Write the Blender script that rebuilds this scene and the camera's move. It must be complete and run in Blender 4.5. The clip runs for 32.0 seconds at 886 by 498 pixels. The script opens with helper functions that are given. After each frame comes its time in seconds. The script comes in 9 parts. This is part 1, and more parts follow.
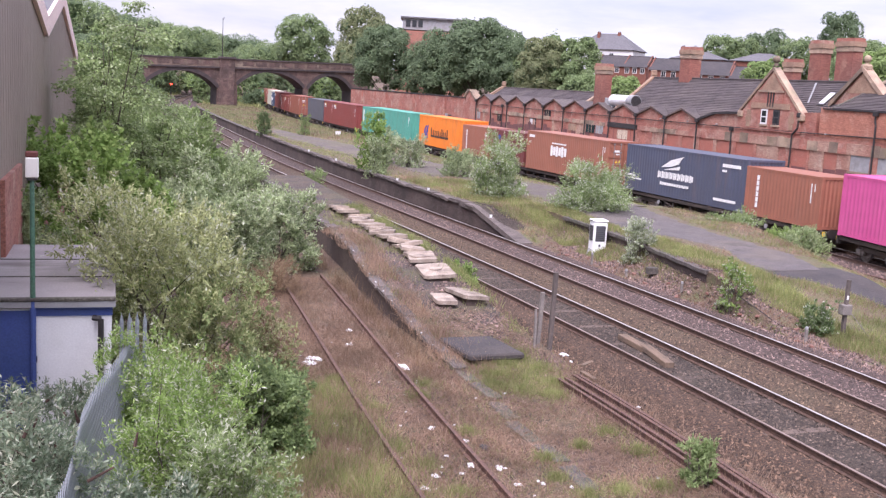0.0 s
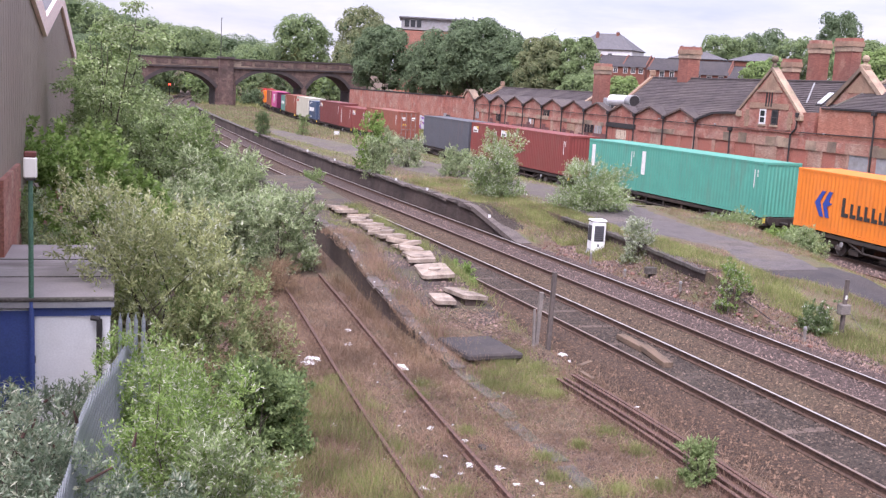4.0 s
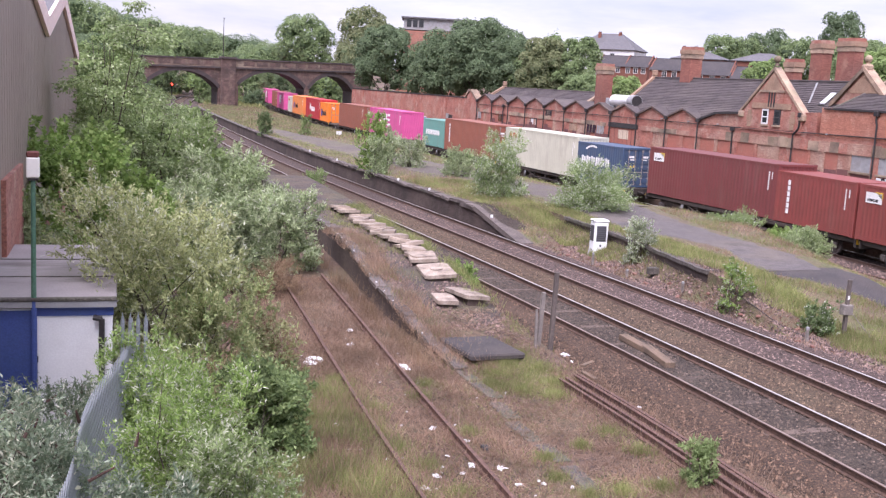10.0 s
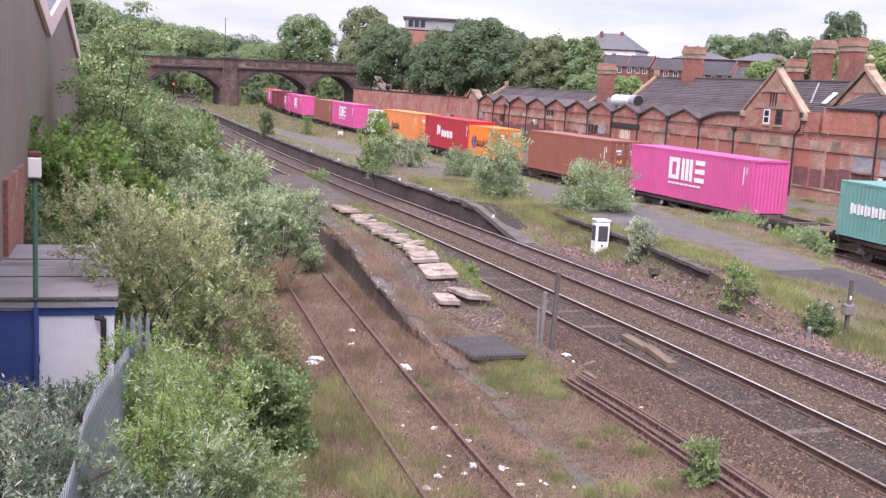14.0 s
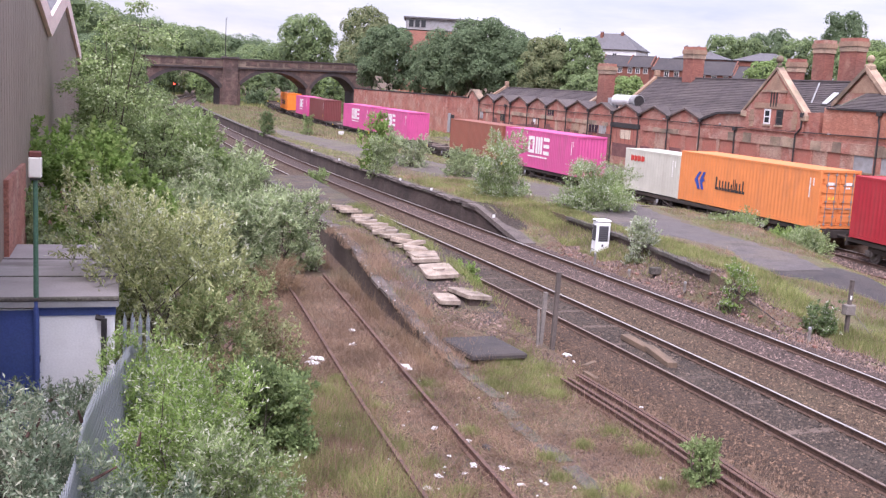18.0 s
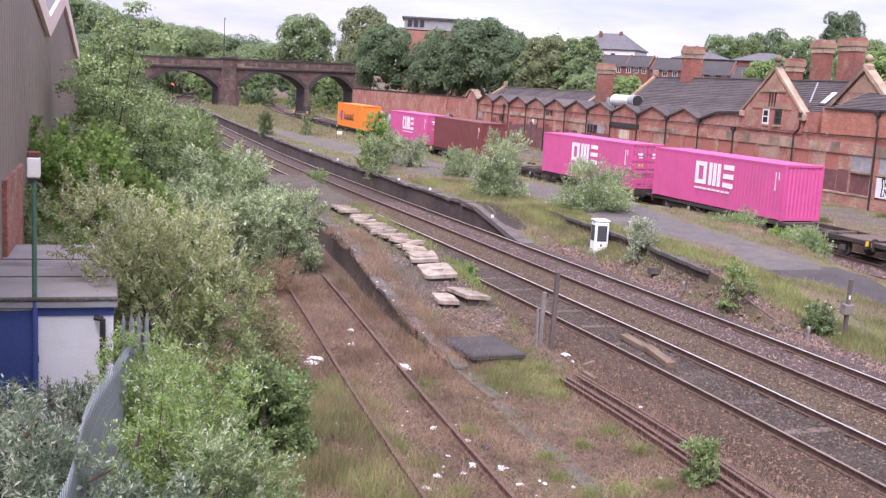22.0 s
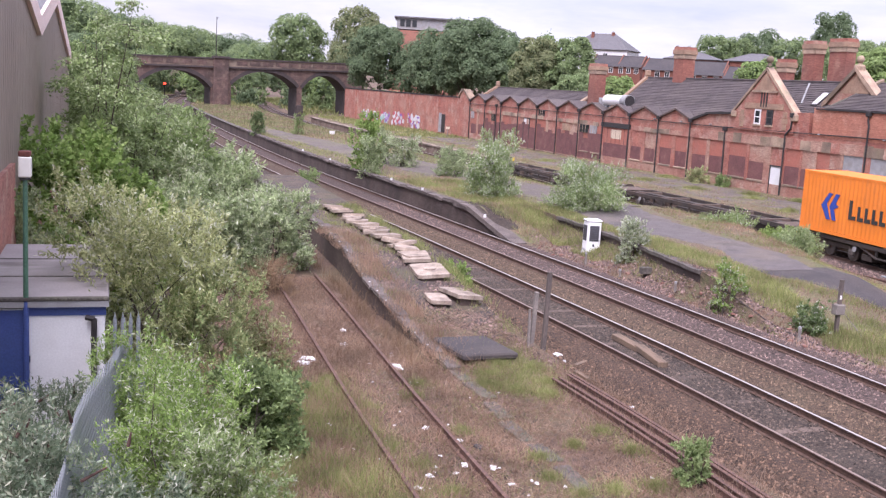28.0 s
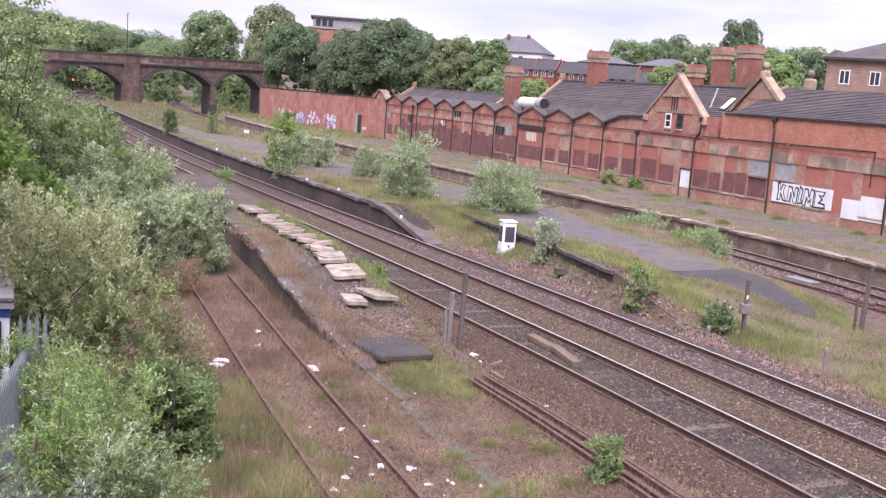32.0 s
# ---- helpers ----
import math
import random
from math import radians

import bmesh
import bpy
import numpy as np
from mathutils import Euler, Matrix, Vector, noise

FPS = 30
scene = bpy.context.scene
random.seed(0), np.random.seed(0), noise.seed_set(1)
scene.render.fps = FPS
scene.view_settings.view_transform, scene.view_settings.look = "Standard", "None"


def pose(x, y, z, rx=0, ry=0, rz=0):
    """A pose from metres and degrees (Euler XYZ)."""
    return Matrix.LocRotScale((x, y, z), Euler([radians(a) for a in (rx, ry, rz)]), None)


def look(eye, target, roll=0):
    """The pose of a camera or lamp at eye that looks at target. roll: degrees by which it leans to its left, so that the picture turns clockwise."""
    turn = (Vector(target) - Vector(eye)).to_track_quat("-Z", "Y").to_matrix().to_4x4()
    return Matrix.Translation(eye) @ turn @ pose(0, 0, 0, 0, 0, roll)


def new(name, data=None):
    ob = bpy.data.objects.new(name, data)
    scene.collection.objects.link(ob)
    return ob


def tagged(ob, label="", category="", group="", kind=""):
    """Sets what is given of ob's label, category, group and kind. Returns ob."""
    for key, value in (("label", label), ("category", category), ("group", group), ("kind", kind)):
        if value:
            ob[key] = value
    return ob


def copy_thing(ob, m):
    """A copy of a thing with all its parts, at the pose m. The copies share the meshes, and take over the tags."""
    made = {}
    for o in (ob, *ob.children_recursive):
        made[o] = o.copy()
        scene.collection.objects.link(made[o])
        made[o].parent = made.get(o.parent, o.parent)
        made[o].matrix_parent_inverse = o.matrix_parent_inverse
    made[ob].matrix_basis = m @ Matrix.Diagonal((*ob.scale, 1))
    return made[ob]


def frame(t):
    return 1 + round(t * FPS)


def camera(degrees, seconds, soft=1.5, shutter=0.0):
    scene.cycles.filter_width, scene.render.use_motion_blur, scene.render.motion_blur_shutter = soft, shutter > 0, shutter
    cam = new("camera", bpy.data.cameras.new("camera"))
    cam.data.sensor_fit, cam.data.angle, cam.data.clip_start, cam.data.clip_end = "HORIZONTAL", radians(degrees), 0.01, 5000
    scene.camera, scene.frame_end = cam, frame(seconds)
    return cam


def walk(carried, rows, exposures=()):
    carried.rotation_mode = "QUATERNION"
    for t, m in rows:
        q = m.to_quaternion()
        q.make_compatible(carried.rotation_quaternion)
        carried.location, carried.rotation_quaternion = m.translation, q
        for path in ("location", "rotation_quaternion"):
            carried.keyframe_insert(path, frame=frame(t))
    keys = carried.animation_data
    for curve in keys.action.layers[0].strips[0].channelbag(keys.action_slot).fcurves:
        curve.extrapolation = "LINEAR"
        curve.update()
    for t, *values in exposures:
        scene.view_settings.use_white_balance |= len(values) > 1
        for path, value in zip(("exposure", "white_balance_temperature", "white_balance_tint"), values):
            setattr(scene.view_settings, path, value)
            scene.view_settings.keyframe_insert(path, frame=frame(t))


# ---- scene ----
EYE_Z = 6.4
cam = camera(46.25, 32.0, 1.3)
PATH = [
    (0, pose(0, 0, EYE_Z, 80.974, -3.143, -17.068)),
    (0.5, pose(0, 0, EYE_Z, 80.973, -3.144, -17.105)),
    (1, pose(0, 0, EYE_Z, 80.976, -3.157, -17.164)),
    (1.5, pose(0, 0, EYE_Z, 80.978, -3.141, -17.174)),
    (2, pose(0, 0, EYE_Z, 80.976, -3.157, -17.164)),
    (2.5, pose(0, 0, EYE_Z, 80.976, -3.130, -17.134)),
    (3, pose(0, 0, EYE_Z, 80.975, -3.160, -17.157)),
    (3.5, pose(0, 0, EYE_Z, 80.976, -3.135, -17.130)),
    (5.5, pose(0, 0, EYE_Z, 80.981, -3.139, -17.223)),
    (6, pose(0, 0, EYE_Z, 80.979, -3.151, -17.216)),
    (6.5, pose(0, 0, EYE_Z, 80.979, -3.138, -17.192)),
    (7, pose(0, 0, EYE_Z, 80.979, -3.155, -17.213)),
    (7.5, pose(0, 0, EYE_Z, 80.978, -3.141, -17.174)),
    (8, pose(0, 0, EYE_Z, 80.977, -3.151, -17.168)),
    (8.5, pose(0, 0, EYE_Z, 80.978, -3.135, -17.178)),
    (9, pose(0, 0, EYE_Z, 80.977, -3.167, -17.189)),
    (9.5, pose(0, 0, EYE_Z, 80.977, -3.143, -17.124)),
    (10, pose(0, 0, EYE_Z, 80.972, -3.139, -17.020)),
    (10.5, pose(0, 0, EYE_Z, 80.958, -3.103, -16.884)),
    (11, pose(0, 0, EYE_Z, 80.952, -3.083, -16.758)),
    (11.5, pose(0, 0, EYE_Z, 80.949, -3.062, -16.718)),
    (12, pose(0, 0, EYE_Z, 80.949, -3.079, -16.707)),
    (12.5, pose(0, 0, EYE_Z, 80.952, -3.084, -16.752)),
    (13, pose(0, 0, EYE_Z, 80.953, -3.088, -16.886)),
    (13.5, pose(0, 0, EYE_Z, 80.963, -3.115, -16.931)),
    (14, pose(0, 0, EYE_Z, 80.965, -3.124, -16.936)),
    (14.5, pose(0, 0, EYE_Z, 80.967, -3.129, -16.930)),
    (16.5, pose(0, 0, EYE_Z, 80.959, -3.122, -16.879)),
    (17, pose(0, 0, EYE_Z, 80.961, -3.106, -16.889)),
    (17.5, pose(0, 0, EYE_Z, 80.964, -3.131, -16.881)),
    (18, pose(0, 0, EYE_Z, 80.962, -3.144, -16.905)),
    (18.5, pose(0, 0, EYE_Z, 80.964, -3.133, -16.929)),
    (19, pose(0, 0, EYE_Z, 80.970, -3.131, -16.984)),
    (19.5, pose(0, 0, EYE_Z, 80.966, -3.115, -16.980)),
    (20, pose(0, 0, EYE_Z, 80.966, -3.111, -16.983)),
    (20.5, pose(0, 0, EYE_Z, 80.952, -3.093, -16.970)),
    (21, pose(0, 0, EYE_Z, 80.950, -3.081, -16.926)),
    (21.5, pose(0, 0, EYE_Z, 80.961, -3.088, -16.922)),
    (22, pose(0, 0, EYE_Z, 80.963, -3.108, -16.983)),
    (22.5, pose(0, 0, EYE_Z, 80.969, -3.131, -17.097)),
    (23, pose(0, 0, EYE_Z, 80.974, -3.193, -17.277)),
    (23.5, pose(0, 0, EYE_Z, 80.959, -3.226, -17.440)),
    (24, pose(0, 0, EYE_Z, 80.960, -3.234, -17.528)),
    (24.5, pose(0, 0, EYE_Z, 80.963, -3.214, -17.550)),
    (25, pose(0, 0, EYE_Z, 80.960, -3.214, -17.496)),
    (25.5, pose(0, 0, EYE_Z, 80.959, -3.220, -17.493)),
    (27.5, pose(0, 0, EYE_Z, 80.979, -3.192, -17.365)),
    (28, pose(0, 0, EYE_Z, 80.978, -3.220, -17.393)),
    (28.5, pose(0, 0, EYE_Z, 81.005, -3.300, -17.770)),
    (29, pose(0, 0, EYE_Z, 81.046, -3.366, -18.371)),
    (29.5, pose(0, 0, EYE_Z, 81.129, -3.499, -19.180)),
    (30, pose(0, 0, EYE_Z, 81.217, -3.717, -20.361)),
    (30.5, pose(0, 0, EYE_Z, 81.266, -3.957, -21.571)),
    (31, pose(0, 0, EYE_Z, 81.328, -4.030, -22.266)),
    (31.5, pose(0, 0, EYE_Z, 81.310, -4.037, -22.262)),
    (32, pose(0, 0, EYE_Z, 81.305, -3.990, -21.958)),
]
walk(cam, PATH, [(0, 0.53, 6050, 27), (32, 0.53, 6050, 27)])

# ---- world and sun ----
world = bpy.data.worlds.new("overcast_sky")
scene.world = world
world.use_nodes = True
wn = world.node_tree.nodes
wl = world.node_tree.links
wn.clear()
SUN_EL, SUN_AZ = 58.0, 215.0
sky = wn.new("ShaderNodeTexSky")
sky.sky_type = 'NISHITA'
sky.sun_disc = False
sky.sun_elevation, sky.sun_rotation = radians(SUN_EL), radians(SUN_AZ)
sky.air_density, sky.dust_density = 1.2, 2.0
sky_gain = wn.new("ShaderNodeMix")
sky_gain.data_type = 'RGBA'
sky_gain.blend_type = 'MULTIPLY'
sky_gain.inputs[0].default_value = 1.0
sky_gain.inputs[7].default_value = (0.105, 0.105, 0.105, 1)
wl.new(sky.outputs[0], sky_gain.inputs[6])
w_co = wn.new("ShaderNodeTexCoord")
w_map = wn.new("ShaderNodeMapping")
w_map.inputs["Scale"].default_value = (1.0, 1.0, 5.0)
wl.new(w_co.outputs["Generated"], w_map.inputs[0])
w_noise = wn.new("ShaderNodeTexNoise")
w_noise.inputs["Scale"].default_value = 2.6
w_noise.inputs["Detail"].default_value = 7
w_noise.inputs["Roughness"].default_value = 0.55
wl.new(w_map.outputs[0], w_noise.inputs["Vector"])
w_ramp = wn.new("ShaderNodeValToRGB")
w_ramp.color_ramp.elements[0].position, w_ramp.color_ramp.elements[1].position = 0.30, 0.62
w_ramp.color_ramp.elements[0].color = (0.55, 0.55, 0.55, 1)
w_ramp.color_ramp.elements[1].color = (1, 1, 1, 1)
wl.new(w_noise.outputs[0], w_ramp.inputs[0])
cloud = wn.new("ShaderNodeMix")
cloud.data_type = 'RGBA'
cloud.inputs[7].default_value = (0.86, 0.88, 0.94, 1)
# grey-blue undersides and white tops
w_noise2 = wn.new("ShaderNodeTexNoise")
w_noise2.inputs["Scale"].default_value, w_noise2.inputs["Detail"].default_value, w_noise2.inputs["Roughness"].default_value = 4.5, 8, 0.6
wl.new(w_map.outputs[0], w_noise2.inputs["Vector"])
w_tone = wn.new("ShaderNodeValToRGB")
w_tone.color_ramp.elements[0].position, w_tone.color_ramp.elements[1].position = 0.38, 0.62
w_tone.color_ramp.elements[0].color, w_tone.color_ramp.elements[1].color = (0.72, 0.77, 0.88, 1), (0.97, 0.97, 0.98, 1)
wl.new(w_noise2.outputs[0], w_tone.inputs[0])
wl.new(w_tone.outputs[0], cloud.inputs[7])
wl.new(w_ramp.outputs[0], cloud.inputs[0])
wl.new(sky_gain.outputs[2], cloud.inputs[6])
w_bg = wn.new("ShaderNodeBackground")
w_bg.inputs["Strength"].default_value = 0.95
# an overcast sky is brighter overhead than at the horizon
w_sep = wn.new("ShaderNodeSeparateXYZ")
wl.new(w_co.outputs["Generated"], w_sep.inputs[0])
w_grad = wn.new("ShaderNodeMapRange")
w_grad.inputs[1].default_value, w_grad.inputs[2].default_value, w_grad.inputs[3].default_value, w_grad.inputs[4].default_value = 0.0, 1.0, 0.86, 1.4
wl.new(w_sep.outputs[2], w_grad.inputs[0])
w_cie = wn.new("ShaderNodeVectorMath")
w_cie.operation = 'SCALE'
wl.new(cloud.outputs[2], w_cie.inputs[0])
wl.new(w_grad.outputs[0], w_cie.inputs["Scale"])
wl.new(w_cie.outputs[0], w_bg.inputs["Color"])
w_out = wn.new("ShaderNodeOutputWorld")
wl.new(w_bg.outputs[0], w_out.inputs["Surface"])
sun_data = bpy.data.lights.new("sun", 'SUN')
sun_data.energy, sun_data.angle, sun_data.color = 4.0, radians(45), (1.0, 0.96, 0.92)
sun = new("sun", sun_data)
sun_dir = Vector((math.sin(radians(SUN_AZ)) * math.cos(radians(SUN_EL)), math.cos(radians(SUN_AZ)) * math.cos(radians(SUN_EL)), math.sin(radians(SUN_EL))))
sun.matrix_world = look(sun_dir * 60, (0, 0, 0))

# ---- materials ----
def surface(name, c1, c2, scale=3.0, rough=0.8, bump=0.2, fine=40.0, metal=0.0, c3=None, scale3=0.6, amount3=0.5, random_tint=0.0, stretch=(1, 1, 1), spec=0.5, grain_amount=0.28, c4=None, scale4=1.3, amount4=0.5, stretch4=None):
    """Two colours mixed by a middle-sized noise, a fine grain with relief, and wide stains of a third colour."""
    m = bpy.data.materials.new(name)
    m.use_nodes = True
    n, l = m.node_tree.nodes, m.node_tree.links
    b = n["Principled BSDF"]
    b.inputs["Roughness"].default_value, b.inputs["Metallic"].default_value = rough, metal
    b.inputs["Specular IOR Level"].default_value = spec
    co = n.new("ShaderNodeTexCoord")
    mp = n.new("ShaderNodeMapping")
    mp.inputs["Scale"].default_value = stretch
    l.new(co.outputs["Object"], mp.inputs[0])

    def noise_tex(s, d):
        t = n.new("ShaderNodeTexNoise")
        t.inputs["Scale"].default_value, t.inputs["Detail"].default_value = s, d
        l.new(mp.outputs[0], t.inputs["Vector"])
        return t

    def ramp(src, p0, p1):
        r = n.new("ShaderNodeMapRange")
        r.inputs[1].default_value, r.inputs[2].default_value = p0, p1
        l.new(src, r.inputs[0])
        return r.outputs[0]

    def mix(kind, f, a, bb):
        x = n.new("ShaderNodeMix")
        x.data_type, x.blend_type = 'RGBA', kind
        for i, v in ((0, f), (6, a), (7, bb)):
            if isinstance(v, (int, float)):
                x.inputs[i].default_value = v
            elif isinstance(v, tuple):
                x.inputs[i].default_value = (*v, 1)
            else:
                l.new(v, x.inputs[i])
        return x.outputs[2]
    mid, grain = noise_tex(scale, 5), noise_tex(fine, 3)
    col = mix('MIX', ramp(mid.outputs[0], 0.35, 0.65), c1, c2)
    if c3:
        wide = noise_tex(scale3, 6)
        r3 = n.new("ShaderNodeMath")
        r3.operation = 'MULTIPLY'
        r3.inputs[1].default_value = amount3
        l.new(ramp(wide.outputs[0], 0.45, 0.68), r3.inputs[0])
        col = mix('MIX', r3.outputs[0], col, c3)
    if c4:
        # patches or streaks of a fourth colour, with their own proportions
        spots = noise_tex(scale4, 7)
        spots.inputs["Roughness"].default_value = 0.62
        if stretch4:
            mp4 = n.new("ShaderNodeMapping")
            mp4.inputs["Scale"].default_value = stretch4
            mp4.inputs["Location"].default_value = (3.7, 1.9, 5.3)
            l.new(co.outputs["Object"], mp4.inputs[0])
            l.new(mp4.outputs[0], spots.inputs["Vector"])
        r4 = n.new("ShaderNodeMath")
        r4.operation = 'MULTIPLY'
        r4.inputs[1].default_value = amount4
        l.new(ramp(spots.outputs[0], 0.53, 0.66), r4.inputs[0])
        col = mix('MIX', r4.outputs[0], col, c4)
    g = n.new("ShaderNodeMapRange")
    g.inputs[3].default_value, g.inputs[4].default_value = 1 - grain_amount, 1 + grain_amount
    g.inputs[1].default_value, g.inputs[2].default_value = 0.3, 0.7
    l.new(grain.outputs[0], g.inputs[0])
    gm = n.new("ShaderNodeVectorMath")
    gm.operation = 'SCALE'
    l.new(col, gm.inputs[0])
    l.new(g.outputs[0], gm.inputs["Scale"])
    col = gm.outputs[0]
    if random_tint:
        oi = n.new("ShaderNodeObjectInfo")
        tr = n.new("ShaderNodeMapRange")
        tr.inputs[3].default_value, tr.inputs[4].default_value = 1 - random_tint, 1 + random_tint
        l.new(oi.outputs["Random"], tr.inputs[0])
        tm = n.new("ShaderNodeVectorMath")
        tm.operation = 'SCALE'
        l.new(col, tm.inputs[0])
        l.new(tr.outputs[0], tm.inputs["Scale"])
        col = tm.outputs[0]
    l.new(col, b.inputs["Base Color"])
    if bump:
        bp = n.new("ShaderNodeBump")
        bp.inputs["Strength"].default_value, bp.inputs["Distance"].default_value = bump, 0.03
        l.new(grain.outputs[0], bp.inputs["Height"])
        l.new(bp.outputs[0], b.inputs["Normal"])
    return m


def brick_surface(name, c1, c2, mortar, grime, rot=(0, 0, 0), grime_amount=0.7, course=0.075, length=0.225, pale=None, pale_amount=0.5):
    """Brickwork with thin joints in the object's own X (along) and Z (up), with soot and pale stains."""
    m = surface(name, c1, c2, 0.8, 0.9, 0.25, 22.0, c3=grime, scale3=0.35, amount3=grime_amount, c4=pale, scale4=1.1, amount4=pale_amount, stretch4=(1, 1, 0.7))
    n, l = m.node_tree.nodes, m.node_tree.links
    b = n["Principled BSDF"]
    src = b.inputs["Base Color"].links[0].from_socket
    co = n.new("ShaderNodeTexCoord")
    sp = n.new("ShaderNodeSeparateXYZ")
    l.new(co.outputs["Object"], sp.inputs[0])
    ad = n.new("ShaderNodeMath")
    l.new(sp.outputs[0], ad.inputs[0])
    l.new(sp.outputs[1], ad.inputs[1])
    cb = n.new("ShaderNodeCombineXYZ")
    l.new(ad.outputs[0], cb.inputs[0])
    l.new(sp.outputs[2], cb.inputs[1])
    br = n.new("ShaderNodeTexBrick")
    br.inputs["Scale"].default_value = 1.0
    br.inputs["Brick Width"].default_value, br.inputs["Row Height"].default_value = length, course
    br.inputs["Mortar Size"].default_value = 0.008
    br.inputs["Color1"].default_value, br.inputs["Color2"].default_value = (1, 1, 1, 1), (0.62, 0.58, 0.58, 1)
    br.inputs["Mortar"].default_value = (*mortar, 1)
    l.new(cb.outputs[0], br.inputs["Vector"])
    x = n.new("ShaderNodeMix")
    x.data_type, x.blend_type = 'RGBA', 'MULTIPLY'
    x.inputs[0].default_value = 0.8
    l.new(src, x.inputs[6])
    l.new(br.outputs["Color"], x.inputs[7])
    l.new(x.outputs[2], b.inputs["Base Color"])
    return m


def leaf_surface(name, c1, c2, c3, rough=0.7):
    """Leaves: colour by leaf, some light passing through."""
    m = bpy.data.materials.new(name)
    m.use_nodes = True
    n, l = m.node_tree.nodes, m.node_tree.links
    b = n["Principled BSDF"]
    geo = n.new("ShaderNodeNewGeometry")
    rmp = n.new("ShaderNodeValToRGB")
    e = rmp.color_ramp.elements
    e[0].color, e[1].color = (*c1, 1), (*c3, 1)
    k = e.new(0.5)
    k.color = (*c2, 1)
    l.new(geo.outputs["Random Per Island"], rmp.inputs[0])
    co = n.new("ShaderNodeTexCoord")
    t = n.new("ShaderNodeTexNoise")
    t.inputs["Scale"].default_value = 0.8
    l.new(co.outputs["Object"], t.inputs["Vector"])
    r = n.new("ShaderNodeMapRange")
    r.inputs[1].default_value, r.inputs[2].default_value, r.inputs[3].default_value, r.inputs[4].default_value = 0.3, 0.7, 0.7, 1.3
    l.new(t.outputs[0], r.inputs[0])
    s = n.new("ShaderNodeVectorMath")
    s.operation = 'SCALE'
    l.new(rmp.outputs[0], s.inputs[0])
    l.new(r.outputs[0], s.inputs["Scale"])
    l.new(s.outputs[0], b.inputs["Base Color"])
    b.inputs["Roughness"].default_value = rough
    b.inputs["Specular IOR Level"].default_value = 0.2
    tr = n.new("ShaderNodeBsdfTranslucent")
    l.new(s.outputs[0], tr.inputs["Color"])
    ms = n.new("ShaderNodeMixShader")
    ms.inputs[0].default_value = 0.5
    l.new(b.outputs[0], ms.inputs[1])
    l.new(tr.outputs[0], ms.inputs[2])
    l.new(ms.outputs[0], n["Material Output"].inputs["Surface"])
    return m


M_GROUND = surface("dry_ground", (0.172, 0.11, 0.08), (0.08, 0.054, 0.042), 4.5, 0.95, 1.0, 45, c3=(0.115, 0.112, 0.052), scale3=0.5, amount3=0.55, grain_amount=0.65, c4=(0.05, 0.038, 0.033), scale4=0.9, amount4=0.5)
M_BALLAST = surface("ballast_brown", (0.089, 0.049, 0.031), (0.028, 0.018, 0.013), 14, 0.95, 1.0, 48, c3=(0.097, 0.060, 0.037), scale3=0.5, amount3=0.5, grain_amount=0.7)
M_BALLAST_PINK = surface("ballast_pink_grey", (0.112, 0.073, 0.064), (0.031, 0.022, 0.020), 14, 0.95, 1.0, 48, c3=(0.064, 0.044, 0.037), scale3=0.5, amount3=0.5, grain_amount=0.7)
M_BALLAST_GREY = surface("ballast_grey", (0.066, 0.046, 0.036), (0.021, 0.015, 0.012), 14, 0.95, 1.0, 48, c3=(0.081, 0.068, 0.053), scale3=0.6, amount3=0.5, grain_amount=0.7)
M_BALLAST_TAN = surface("ballast_tan", (0.103, 0.061, 0.038), (0.040, 0.026, 0.018), 14, 0.95, 1.0, 48, c3=(0.084, 0.063, 0.038), scale3=0.5, amount3=0.6, grain_amount=0.7)
M_TARMAC = surface("old_tarmac", (0.125, 0.108, 0.107), (0.088, 0.077, 0.077), 2.4, 0.92, 0.5, 45, c3=(0.15, 0.122, 0.1), scale3=0.5, amount3=0.7, grain_amount=0.35, c4=(0.06, 0.05, 0.045), scale4=0.9, amount4=0.55)
M_TARMAC_WORN = surface("worn_tarmac", (0.125, 0.103, 0.095), (0.09, 0.074, 0.067), 1.2, 0.92, 0.5, 45, c3=(0.145, 0.125, 0.085), scale3=0.4, amount3=0.8, grain_amount=0.4, c4=(0.12, 0.115, 0.06), scale4=0.7, amount4=0.7)
M_DARK_TARMAC = surface("dark_tarmac", (0.045, 0.039, 0.041), (0.062, 0.053, 0.054), 2, 0.9, 0.4, 45, c3=(0.085, 0.068, 0.058), scale3=0.6, amount3=0.4, grain_amount=0.4)
M_SOOT_BRICK = brick_surface("sooty_brick", (0.058, 0.043, 0.04), (0.092, 0.066, 0.058), (0.75, 0.72, 0.7), (0.14, 0.105, 0.09), pale=(0.19, 0.16, 0.14), pale_amount=0.3)
M_COPING = surface("coping_stone", (0.125, 0.108, 0.098), (0.07, 0.061, 0.056), 4, 0.9, 0.5, 30, c3=(0.09, 0.10, 0.05), scale3=0.8, amount3=0.5, grain_amount=0.45)
M_GRASS_BED = surface("weedy_bed", (0.115, 0.12, 0.052), (0.15, 0.105, 0.072), 2.2, 0.95, 1.0, 40, c3=(0.125, 0.082, 0.064), scale3=0.5, amount3=0.8, grain_amount=0.55)
M_RAIL_SIDE = surface("rail_rust", (0.108, 0.062, 0.045), (0.06, 0.036, 0.028), 9, 0.9, 0.2, 60)
M_RAIL_TOP = surface("rail_polished", (0.74, 0.69, 0.65), (0.64, 0.59, 0.55), 3, 0.42, 0.0, 60, metal=1.0, grain_amount=0.05)
